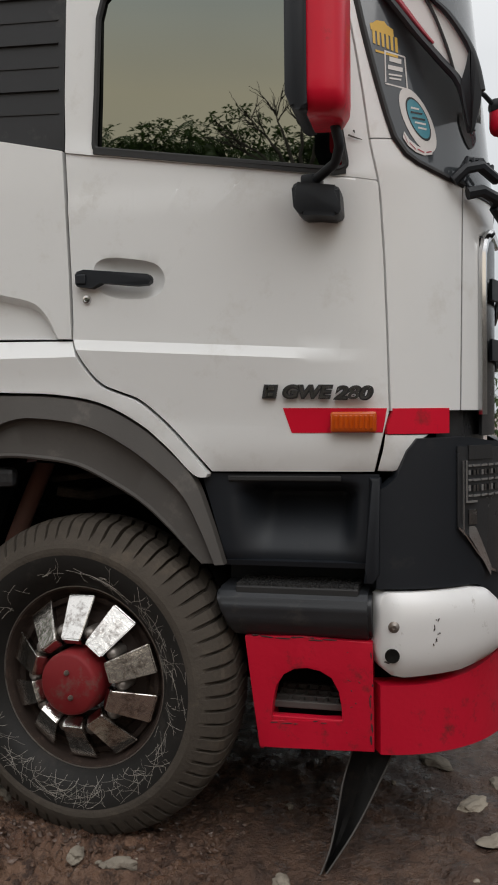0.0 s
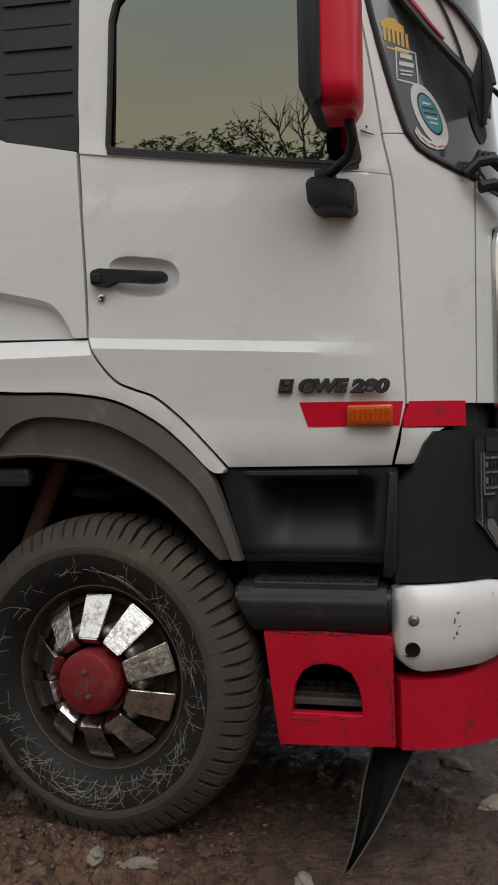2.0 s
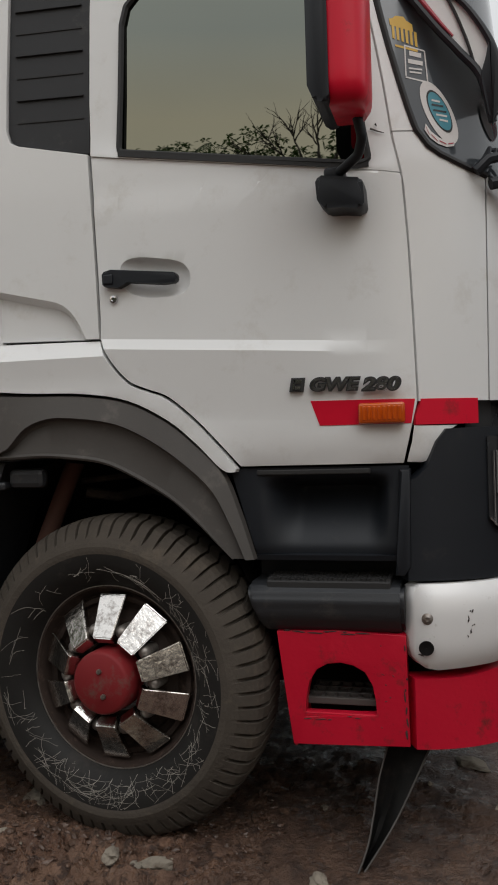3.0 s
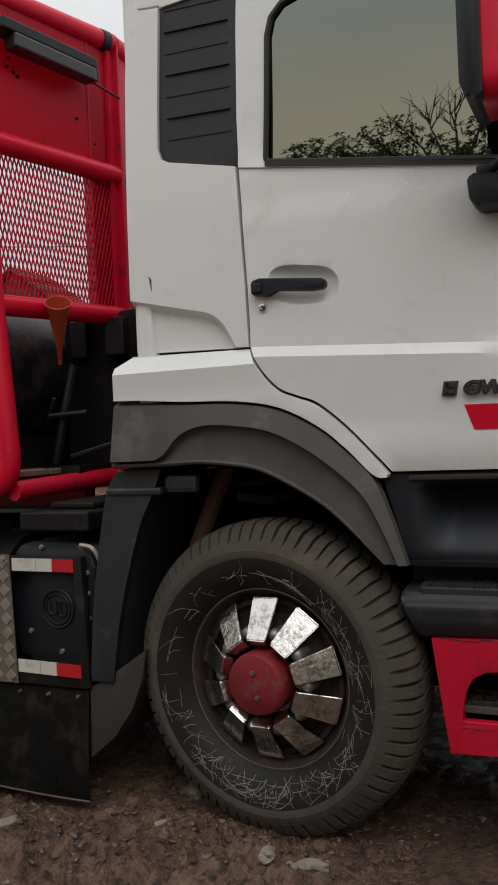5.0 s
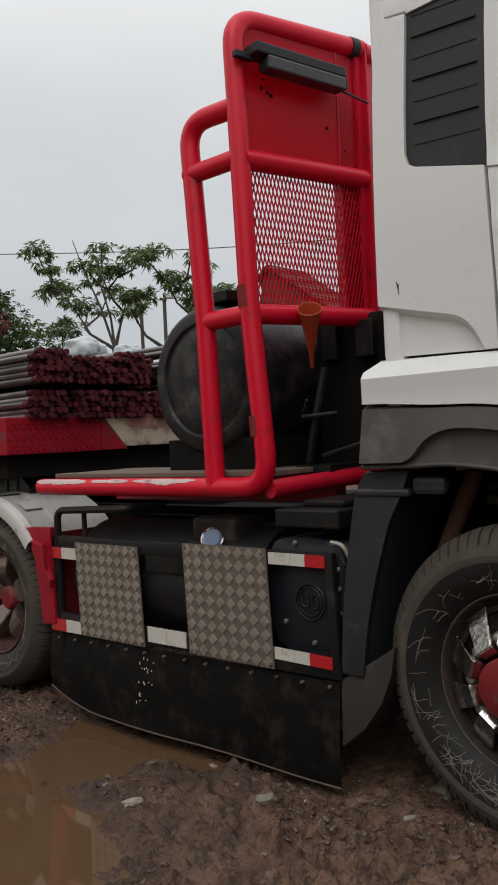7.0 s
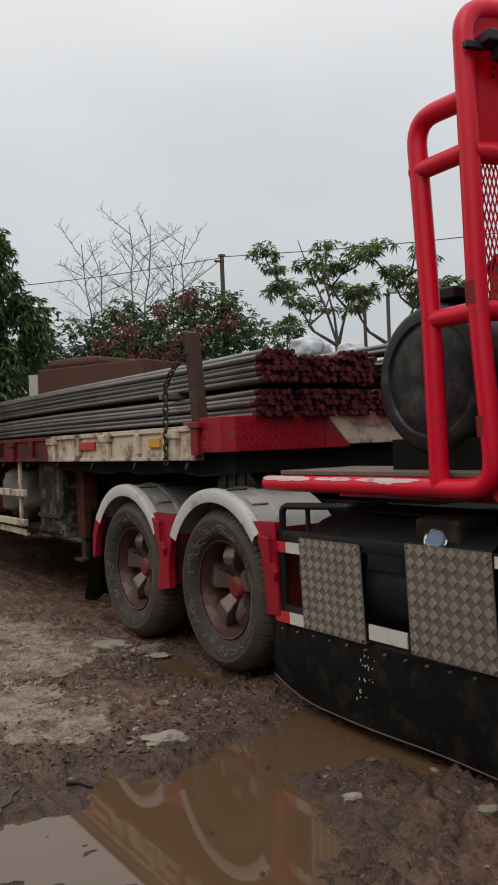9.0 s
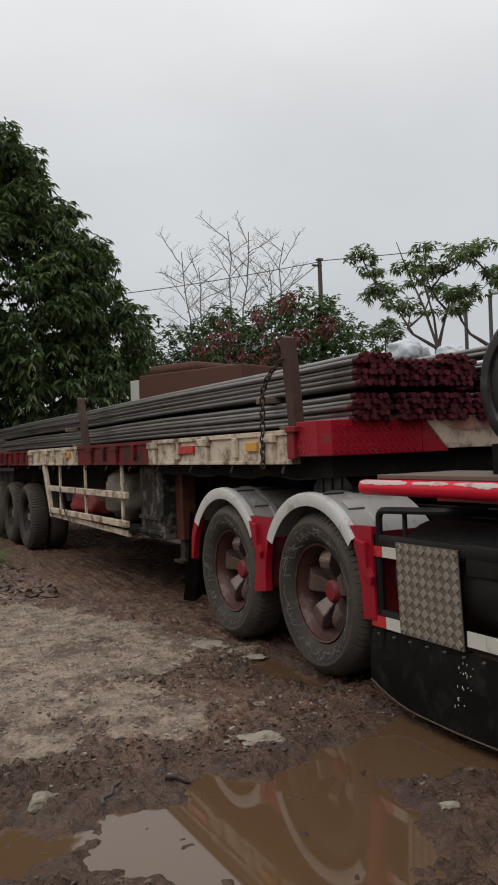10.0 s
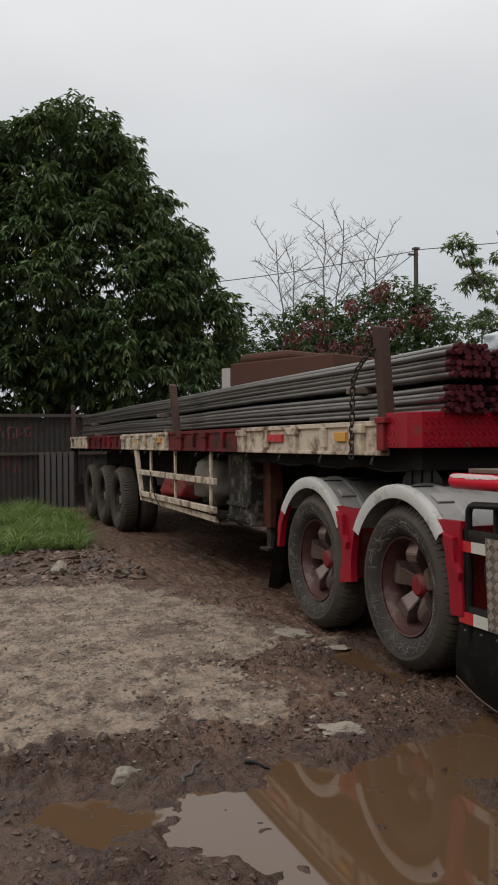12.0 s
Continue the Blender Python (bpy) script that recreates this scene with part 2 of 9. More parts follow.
SHEET = material("grey_sheet_fence", (0.068, 0.061, 0.058), (0.135, 0.122, 0.115), rough=0.8, spec=0.2, scale=3, dirt=(0.09, 0.06, 0.05), dirt_amt=0.35, dirt_scale=3)
GRAFFITI = material("faded_red_spray", (0.13, 0.035, 0.035), (0.18, 0.06, 0.055), rough=0.85, scale=6)
LEAF_DK = material("mango_leaf", (0.055, 0.090, 0.034), (0.120, 0.172, 0.064), rough=0.42, scale=0.9, vary=0.6)
LEAF_YL = material("young_leaf", (0.11, 0.135, 0.03), (0.19, 0.19, 0.05), rough=0.55, scale=1.5, vary=0.4)
LEAF_BU = material("bush_leaf", (0.035, 0.062, 0.02), (0.065, 0.1, 0.035), rough=0.55, scale=0.9, vary=0.55)
LEAF_LT = material("papaya_leaf", (0.058, 0.096, 0.038), (0.105, 0.152, 0.062), rough=0.55, scale=1.2, vary=0.4)
LEAF_RD = material("red_flowers", (0.12, 0.045, 0.04), (0.18, 0.075, 0.065), rough=0.6, scale=1.5, vary=0.4)
BARK = material("bark", (0.05, 0.042, 0.036), (0.1, 0.085, 0.072), rough=0.9, scale=10, bump=0.4, bump_scale=20)
TWIG_DK = material("grey_branch", (0.055, 0.048, 0.042), (0.10, 0.088, 0.077), rough=0.85, scale=8)
SHED_RED = material("rust_red_sheet", (0.12, 0.034, 0.024), (0.18, 0.055, 0.038), rough=0.75, spec=0.2, scale=2, dirt=(0.085, 0.05, 0.04), dirt_amt=0.5, dirt_scale=3)
TWIG = material("pale_bare_twig", (0.12, 0.11, 0.10), (0.20, 0.185, 0.17), rough=0.85, scale=8)
GRASS = material("grass_blade", (0.10, 0.155, 0.035), (0.18, 0.25, 0.07), rough=0.6, scale=2, vary=0.45)
STONE = material("pale_stone", (0.20, 0.172, 0.135), (0.31, 0.275, 0.225), rough=0.85, spec=0.25, scale=14, bump=0.4, bump_scale=40, vary=0.25, dirt=(0.1, 0.075, 0.055), dirt_amt=0.4, dirt_scale=12)
CLOD = material("mud_clod", (0.045, 0.025, 0.017), (0.105, 0.063, 0.043), rough=0.38, spec=0.5, scale=20, bump=0.6, bump_scale=50, vary=0.3)
WALL = material("stained_plaster", (0.16, 0.15, 0.14), (0.24, 0.225, 0.205), rough=0.9, spec=0.2, scale=2, dirt=(0.09, 0.085, 0.07), dirt_amt=0.4, dirt_scale=1.5)
FAR_BLD = material("far_plaster", (0.4, 0.38, 0.36), (0.48, 0.46, 0.44), rough=0.8, scale=2)


def through_light(m, share, tint):
    """Lets part of the light pass through a leaf."""
    nt = m.node_tree
    b = nt.nodes["Principled BSDF"]
    tr = nt.nodes.new("ShaderNodeBsdfTranslucent")
    tr.inputs["Color"].default_value = (*tint, 1)
    mx = nt.nodes.new("ShaderNodeMixShader")
    mx.inputs[0].default_value = share
    nt.links.new(b.outputs[0], mx.inputs[1])
    nt.links.new(tr.outputs[0], mx.inputs[2])
    nt.links.new(mx.outputs[0], nt.nodes["Material Output"].inputs[0])


for leaf_m, tint_ in ((LEAF_DK, (0.075, 0.12, 0.035)), (LEAF_BU, (0.09, 0.14, 0.04)), (LEAF_LT, (0.17, 0.23, 0.08)), (LEAF_RD, (0.24, 0.07, 0.07)), (GRASS, (0.16, 0.24, 0.06))):
    through_light(leaf_m, 0.4, tint_)


def glass_film(name, tint, rough):
    """Dark glass behind a reflecting film."""
    m = bpy.data.materials.new(name)
    m.use_nodes = True
    b = m.node_tree.nodes["Principled BSDF"]
    b.inputs["Base Color"].default_value = (*tint, 1)
    b.inputs["Metallic"].default_value, b.inputs["Roughness"].default_value = 1.0, rough
    return m


FILM = glass_film("tinted_window_film", (0.212, 0.226, 0.195), 0.012)
WINDSHIELD = material("dark_windshield", (0.055, 0.062, 0.07), (0.066, 0.074, 0.082), rough=0.06, coat=0.5, scale=2, rough_var=0.03)
MIRROR = glass_film("mirror_glass", (0.7, 0.7, 0.7), 0.02)


def water_material():
    m = bpy.data.materials.new("muddy_water")
    m.use_nodes = True
    nt = m.node_tree
    b = nt.nodes["Principled BSDF"]
    b.inputs["Base Color"].default_value = (0.105, 0.060, 0.032, 1)
    b.inputs["Roughness"].default_value = 0.03
    b.inputs["IOR"].default_value = 1.62
    co = nt.nodes.new("ShaderNodeTexCoord")
    n = nt.nodes.new("ShaderNodeTexNoise")
    n.inputs["Scale"].default_value = 1.5
    nt.links.new(co.outputs["Object"], n.inputs["Vector"])
    bp = nt.nodes.new("ShaderNodeBump")
    bp.inputs["Strength"].default_value, bp.inputs["Distance"].default_value = 0.02, 0.01
    nt.links.new(n.outputs[0], bp.inputs["Height"])
    nt.links.new(bp.outputs[0], b.inputs["Normal"])
    return m


WATER = water_material()


def tyre_material():
    """Dusty rubber; thin pale root-like scratches on the sidewall."""
    m = material("dusty_rubber", (0.030, 0.027, 0.024), (0.055, 0.048, 0.041), rough=0.75, scale=5, bump=0.25, bump_scale=70, dirt=(0.085, 0.07, 0.055), dirt_amt=0.25, dirt_scale=4, spec=0.2)
    return m


TYRE = tyre_material()
SIDEWALL = material("dark_sidewall", (0.008, 0.0078, 0.0075), (0.019, 0.0175, 0.016), rough=0.6, spec=0.25, scale=5, bump=0.1, dirt=(0.035, 0.03, 0.026), dirt_amt=0.18, dirt_scale=5)
TREAD = material("dusty_tread", (0.048, 0.041, 0.034), (0.098, 0.083, 0.068), rough=0.85, spec=0.2, scale=7, bump=0.3, bump_scale=80, dirt=(0.11, 0.09, 0.07), dirt_amt=0.3, dirt_scale=6, vary=0.12)
BRAKE = material("brake_rust", (0.022, 0.015, 0.012), (0.045, 0.030, 0.024), rough=0.75, spec=0.25, scale=14, dirt=(0.09, 0.06, 0.048), dirt_amt=0.3, dirt_scale=14)
RIM = material("dusty_red_rim", (0.06, 0.020, 0.019), (0.11, 0.055, 0.046), rough=0.45, metal=0.35, scale=9, dirt=(0.15, 0.12, 0.10), dirt_amt=0.3, dirt_scale=9)
SPOKE = material("dusty_spoke", (0.12, 0.085, 0.075), (0.26, 0.205, 0.185), rough=0.3, metal=0.75, scale=8, dirt=(0.13, 0.05, 0.045), dirt_amt=0.35, dirt_scale=10)
BADGE = material("dark_chrome", (0.26, 0.26, 0.265), (0.34, 0.34, 0.345), rough=0.25, metal=1.0, scale=40)


APRON = material("dusty_apron", (0.032, 0.030, 0.029), (0.055, 0.051, 0.047), rough=0.7, spec=0.25, scale=6, dirt=(0.09, 0.075, 0.062), dirt_amt=0.3)
THREAD = material("pale_thread", (0.30, 0.28, 0.25), (0.42, 0.39, 0.35), rough=0.8, scale=30)


def ground_material():
    """Wet brown mud, with pale gravel and mud-grey tracks laid by the two attributes of the ground mesh."""
    m = bpy.data.materials.new("muddy_ground")
    m.use_nodes = True
    nt = m.node_tree
    N, K = nt.nodes.new, nt.links.new
    b = nt.nodes["Principled BSDF"]
    co = N("ShaderNodeTexCoord")

    def noise_tex(scale, detail=8, rough=0.6):
        n = N("ShaderNodeTexNoise")
        n.inputs["Scale"].default_value, n.inputs["Detail"].default_value, n.inputs["Roughness"].default_value = scale, detail, rough
        K(co.outputs["Object"], n.inputs["Vector"])
        return n

    def mixc(f, a, c):
        x = N("ShaderNodeMix")
        x.data_type = "RGBA"
        for key, val in (("Factor", f), ("A", a), ("B", c)):
            if isinstance(val, tuple):
                x.inputs[key].default_value = val
            else:
                K(val, x.inputs[key])
        return x.outputs["Result"]

    def ramp(src, lo, hi):
        r = N("ShaderNodeMapRange")
        r.inputs["From Min"].default_value, r.inputs["From Max"].default_value = lo, hi
        K(src, r.inputs[0])
        return r.outputs[0]

    big, mid, fine = noise_tex(1.3), noise_tex(7), noise_tex(45, 5)
    mud = mixc(ramp(mid.outputs[0], 0.40, 0.60), (0.078, 0.039, 0.025, 1), (0.175, 0.097, 0.062, 1))
    mud = mixc(ramp(big.outputs[0], 0.5, 0.7), mud, (0.185, 0.110, 0.072, 1))
    mud = mixc(ramp(fine.outputs[0], 0.56, 0.8), mud, (0.155, 0.102, 0.073, 1))
    # dark wet clots between the dried lumps
    clot = noise_tex(15, 9, 0.72)
    mud = mixc(ramp(clot.outputs[0], 0.51, 0.60), mud, (0.045, 0.025, 0.0175, 1))
    # darkens soaked mud, and paints in the shade under the truck's front
    wt_ = N("ShaderNodeAttribute")
    wt_.attribute_name = "wet"
    wf = N("ShaderNodeMath")
    wf.operation = "MULTIPLY"
    wf.inputs[1].default_value = 0.6
    K(wt_.outputs["Fac"], wf.inputs[0])
    mud = mixc(wf.outputs[0], mud, (0.044, 0.025, 0.0165, 1))
    grav = mixc(ramp(mid.outputs[0], 0.38, 0.6), (0.118, 0.080, 0.057, 1), (0.315, 0.238, 0.176, 1))
    grav = mixc(ramp(fine.outputs[0], 0.45, 0.7), grav, (0.37, 0.295, 0.225, 1))
    grav = mixc(ramp(noise_tex(2.3, 9, 0.7).outputs[0], 0.50, 0.60), grav, (0.125, 0.086, 0.063, 1))
    at = N("ShaderNodeAttribute")
    at.attribute_name = "gravel"
    gm = N("ShaderNodeMath")
    gm.operation = "ADD"
    K(at.outputs["Fac"], gm.inputs[0])
    K(ramp(mid.outputs[0], 0.2, 0.8), gm.inputs[1])
    f = ramp(gm.outputs[0], 0.85, 1.1)
    K(mixc(f, mud, grav), b.inputs["Base Color"])
    rg = N("ShaderNodeMapRange")
    rg.inputs["To Min"].default_value, rg.inputs["To Max"].default_value = 0.0, 0.4
    K(f, rg.inputs[0])
    damp = N("ShaderNodeMapRange")
    damp.inputs["From Min"].default_value, damp.inputs["From Max"].default_value = 0.42, 0.56
    damp.inputs["To Min"].default_value, damp.inputs["To Max"].default_value = 0.15, 0.62
    K(noise_tex(9, 6).outputs[0], damp.inputs[0])
    ra = N("ShaderNodeMath")
    ra.operation = "ADD"
    K(rg.outputs[0], ra.inputs[0])
    K(damp.outputs[0], ra.inputs[1])
    rw = N("ShaderNodeMath")
    rw.operation = "MULTIPLY_ADD"
    rw.inputs[1].default_value = -0.03
    K(wt_.outputs["Fac"], rw.inputs[0])
    K(ra.outputs[0], rw.inputs[2])
    rm = N("ShaderNodeMath")
    rm.operation = "MAXIMUM"
    rm.inputs[1].default_value = 0.12
    K(rw.outputs[0], rm.inputs[0])
    K(rm.outputs[0], b.inputs["Roughness"])
    b.inputs["Specular IOR Level"].default_value = 0.45
    h0 = N("ShaderNodeMath")
    h0.operation = "MULTIPLY_ADD"
    h0.inputs[1].default_value = 0.35
    K(noise_tex(140, 4).outputs[0], h0.inputs[0])
    K(fine.outputs[0], h0.inputs[2])
    h = N("ShaderNodeMath")
    h.operation = "ADD"
    K(h0.outputs[0], h.inputs[0])
    K(mid.outputs[0], h.inputs[1])
    bp = N("ShaderNodeBump")
    bp.inputs["Strength"].default_value, bp.inputs["Distance"].default_value = 0.8, 0.03
    K(h.outputs[0], bp.inputs["Height"])
    K(bp.outputs[0], b.inputs["Normal"])
    return m


GROUND = ground_material()

# ---- mesh helpers ----
def link(name, bm, mat, parent=None, label="", smooth=False, angle=40):
    """One mesh object from a bmesh, under a parent if one is given."""
    me = bpy.data.meshes.new(name)
    bmesh.ops.recalc_face_normals(bm, faces=bm.faces)
    bm.to_mesh(me)
    bm.free()
    return place(name, me, mat, parent, label, smooth, angle)


def place(name, me, mat, parent=None, label="", smooth=False, angle=40):
    if mat and not me.materials:
        me.materials.append(mat)
    if smooth:
        me.shade_smooth()
        me.set_sharp_from_angle(angle=radians(angle))
    ob = new(name, me)
    if parent:
        ob.parent = parent
    return tagged(ob, label)


part = link


def thing(name, label, category, group="", at=(0, 0, 0)):
    ob = new(name)
    ob.empty_display_size = 0.1
    ob.location = at
    return tagged(ob, label, category, group)


def put_under(ob, parent):
    """Parent without moving."""
    ob.parent = parent
    ob.matrix_parent_inverse = Matrix.Translation(parent.location).inverted()
    return ob


def box(bm, x0, x1, y0, y1, z0, z1, bevel=0.0, seg=2):
    r = bmesh.ops.create_cube(bm, size=1, matrix=Matrix.Translation(((x0 + x1) / 2, (y0 + y1) / 2, (z0 + z1) / 2)) @ Matrix.Diagonal((abs(x1 - x0), abs(y1 - y0), abs(z1 - z0), 1)))
    if bevel:
        es = list({e for v in r["verts"] for e in v.link_edges})
        bmesh.ops.bevel(bm, geom=es, offset=bevel, segments=seg, affect="EDGES", profile=0.5)
    return bm


def obox(bm, m, sx, sy, sz, bevel=0.0):
    """A box centred on the pose m."""
    r = bmesh.ops.create_cube(bm, size=1, matrix=m @ Matrix.Diagonal((sx, sy, sz, 1)))
    if bevel:
        bmesh.ops.bevel(bm, geom=list({e for v in r["verts"] for e in v.link_edges}), offset=bevel, segments=2, affect="EDGES", profile=0.5)
    return bm


def prism(bm, poly, y0, y1, bevel=0.0, axis="y"):
    """A polygon in (x, z) drawn out from y0 to y1 (or in (y, z) along x)."""
    mk = (lambda a, b, d: (a, d, b)) if axis == "y" else ((lambda a, b, d: (d, a, b)) if axis == "x" else (lambda a, b, d: (a, b, d)))
    f0 = [bm.verts.new(mk(a, b, y0)) for a, b in poly]
    f1 = [bm.verts.new(mk(a, b, y1)) for a, b in poly]
    n = len(poly)
    faces = [bm.faces.new(f0), bm.faces.new(f1[::-1])]
    for i in range(n):
        faces.append(bm.faces.new((f0[i], f1[i], f1[(i + 1) % n], f0[(i + 1) % n])))
    if bevel:
        es = [e for e in faces[0].edges] + [e for e in faces[1].edges]
        bmesh.ops.bevel(bm, geom=es, offset=bevel, segments=2, affect="EDGES", profile=0.5)
    return bm


def rounded(pts, r, n=6, closed=False):
    """A polyline with its corners rounded to radius r."""
    pts = [Vector(p) for p in pts]
    out = []
    m = len(pts)
    for i, p in enumerate(pts):
        if not closed and i in (0, m - 1):
            out.append(p)
            continue
        a, b = pts[i - 1] - p, pts[(i + 1) % m] - p
        ang = a.angle(b)
        d = min(r / max(math.tan(ang / 2), 1e-3), a.length * 0.49, b.length * 0.49)
        pa, pb = p + a.normalized() * d, p + b.normalized() * d
        for k in range(n + 1):
            u = k / n
            out.append(pa * (1 - u) ** 2 + p * 2 * u * (1 - u) + pb * u ** 2)
    return out


def tube(bm, pts, r, seg=12, closed=False, caps=True, taper=None):
    """A round bar along a polyline."""
    pts = [Vector(p) for p in pts]
    n = len(pts)
    rings = []
    ref = None
    for i, p in enumerate(pts):
        if closed:
            d = pts[(i + 1) % n] - pts[i - 1]
        else:
            d = pts[min(i + 1, n - 1)] - pts[max(i - 1, 0)]
        d = d.normalized()
        if ref is None:
            ref = d.orthogonal().normalized()
        ref = (ref - d * ref.dot(d)).normalized()
        s = d.cross(ref)
        rr = r if taper is None else r + (taper - r) * i / max(n - 1, 1)
        rings.append([bm.verts.new(p + (ref * math.cos(2 * math.pi * k / seg) + s * math.sin(2 * math.pi * k / seg)) * rr) for k in range(seg)])
    m = n if closed else n - 1
    for i in range(m):
        a, b = rings[i], rings[(i + 1) % n]
        for k in range(seg):
            bm.faces.new((a[k], a[(k + 1) % seg], b[(k + 1) % seg], b[k]))
    if caps and not closed:
        bm.faces.new(rings[0][::-1])
        bm.faces.new(rings[-1])
    return bm


def lathe(bm, profile, seg=64, cap0=False, cap1=False):
    """A profile of (radius, y) turned about the y axis."""
    rings = []
    for r, y in profile:
        rings.append([bm.verts.new((r * math.cos(2 * math.pi * k / seg), y, r * math.sin(2 * math.pi * k / seg))) for k in range(seg)])
    for a, b in zip(rings, rings[1:]):
        for k in range(seg):
            bm.faces.new((a[k], a[(k + 1) % seg], b[(k + 1) % seg], b[k]))
    if cap0:
        bm.faces.new(rings[0])
    if cap1:
        bm.faces.new(rings[-1][::-1])
    return bm


def shift(bm, m, start=0):
    bm.verts.ensure_lookup_table()
    bmesh.ops.transform(bm, matrix=m, verts=bm.verts[start:])
    return bm


def smooth_poly(pts, n=8):
    """Catmull-Rom through 2D points, open."""
    out = []
    for i in range(len(pts) - 1):
        p0, p1, p2, p3 = pts[max(i - 1, 0)], pts[i], pts[i + 1], pts[min(i + 2, len(pts) - 1)]
        for k in range(n):
            t = k / n
            out.append(tuple(0.5 * (2 * b + (c - a) * t + (2 * a - 5 * b + 4 * c - d) * t * t + (3 * b - a - 3 * c + d) * t ** 3) for a, b, c, d in zip(p0, p1, p2, p3)))
    out.append(tuple(pts[-1]))
    return out


def panel(poly, surf, depth=0.02, lip=0.005, step=0.06, holes=(), cuts=()):
    """A body panel: an outline in (x, z), with holes, laid on the surface y = surf(x, z), its rim rolled over and drawn back by depth."""
    bm = bmesh.new()
    for loop in (poly, *holes):
        vs = [bm.verts.new((x, 0, z)) for x, z in loop]
        for k in range(len(vs)):
            bm.edges.new((vs[k], vs[(k + 1) % len(vs)]))
    if holes:
        bmesh.ops.triangle_fill(bm, use_beauty=True, use_dissolve=False, edges=bm.edges[:])
    else:
        bm.faces.new(bm.verts[:])
    xs, zs = [p[0] for p in poly], [p[1] for p in poly]
    for axis, lo, hi in ((0, min(xs), max(xs)), (2, min(zs), max(zs))):
        k = int((hi - lo) / step)
        for i in range(1, k + 1):
            c = Vector((0, 0, 0))
            c[axis] = lo + (hi - lo) * i / (k + 1)
            nrm = Vector((0, 0, 0))
            nrm[axis] = 1
            bmesh.ops.bisect_plane(bm, geom=bm.verts[:] + bm.edges[:] + bm.faces[:], plane_co=c, plane_no=nrm)
    for (cx, cz), (nx, nz) in cuts:
        bmesh.ops.bisect_plane(bm, geom=bm.verts[:] + bm.edges[:] + bm.faces[:], plane_co=(cx, 0, cz), plane_no=(nx, 0, nz))
    for v in bm.verts:
        v.co.y = surf(v.co.x, v.co.z)
    be = [e for e in bm.edges if len(e.link_faces) == 1]
    r = bmesh.ops.extrude_edge_only(bm, edges=be)
    for v in r["geom"]:
        if isinstance(v, bmesh.types.BMVert):
            v.co.y += depth
    if lip:
        bmesh.ops.bevel(bm, geom=[e for e in be if e.is_valid], offset=lip, segments=2, affect="EDGES", profile=0.5, clamp_overlap=True)
    return bm


def icon(text, size, depth, mat, name, parent, m, label="", bold=0.0, shear=0.0):
    """Raised lettering in the built-in font, as a mesh."""
    cu = bpy.data.curves.new(name, "FONT")
    cu.body, cu.size, cu.extrude, cu.offset, cu.shear = text, size, depth, bold, shear
    cu.align_x = "LEFT"
    tmp = bpy.data.objects.new(name, cu)
    scene.collection.objects.link(tmp)
    me = bpy.data.meshes.new_from_object(tmp.evaluated_get(bpy.context.evaluated_depsgraph_get()))
    bpy.data.objects.remove(tmp)
    me.transform(m)
    return place(name, me, mat, parent, label)


# ---- ground ----
LEVEL = -0.062
BIG_PUDDLE = [(-1.83, -1.98), (-2.19, -1.70), (-2.06, -1.52), (-2.2, -1.42), (-2.36, -1.16), (-2.11, -1.0), (-2.33, -0.74), (-2.34, -0.44), (-2.45, 0.07), (-1.43, 0.13), (-1.39, -0.02),
              (-1.69, -0.11), (-1.71, -0.46), (-1.58, -0.56), (-1.2, -0.72), (-0.96, -0.90), (-0.72, -1.3), (-0.9, -1.72), (-1.34, -1.72), (-1.50, -1.74), (-1.67, -1.94)]
SMALL_PUDDLE = [(-2.10, -2.42), (-2.31, -2.29), (-2.25, -2.08), (-2.07, -1.99), (-2.13, -1.74), (-1.88, -1.78), (-1.81, -1.95), (-1.75, -2.10), (-1.80, -2.27), (-1.93, -2.32)]
WHEEL_PUDDLE = [(-4.12, -0.10), (-4.14, 0.14), (-3.26, 0.10), (-3.2, -0.04), (-3.65, -0.20)]
FAR_PUDDLE = [(-10.1, -2.5), (-9.4, -2.1), (-8.5, -2.2), (-8.6, -2.6), (-9.4, -2.8)]
GRAVEL_EDGE = [(-7.6, -4.2), (-3.2, -4.2), (-2.98, -2.44), (-2.8, -1.77), (-2.98, -1.57), (-2.81, -1.0), (-2.95, -0.8), (-3.35, -0.62), (-3.9, -0.78), (-4.05, -0.45), (-4.25, 0.12), (-4.7, -0.12), (-5.9, -0.26), (-7.4, -0.98)]


def lattice(x, y, seed):
    """Smooth gradient noise on arrays, about -0.7 to 0.7."""
    g = np.random.default_rng(seed)
    perm = g.permutation(256)
    ang = g.random(256) * 2 * math.pi
    gx, gy = np.cos(ang), np.sin(ang)
    xi, yi = np.floor(x).astype(int), np.floor(y).astype(int)
    xf, yf = x - xi, y - yi
    u, v = xf ** 3 * (xf * (xf * 6 - 15) + 10), yf ** 3 * (yf * (yf * 6 - 15) + 10)

    def corner(i, j):
        h = perm[(perm[(xi + i) & 255] + yi + j) & 255]
        return gx[h] * (xf - i) + gy[h] * (yf - j)

    a, b = corner(0, 0) * (1 - u) + corner(1, 0) * u, corner(0, 1) * (1 - u) + corner(1, 1) * u
    return a * (1 - v) + b * v


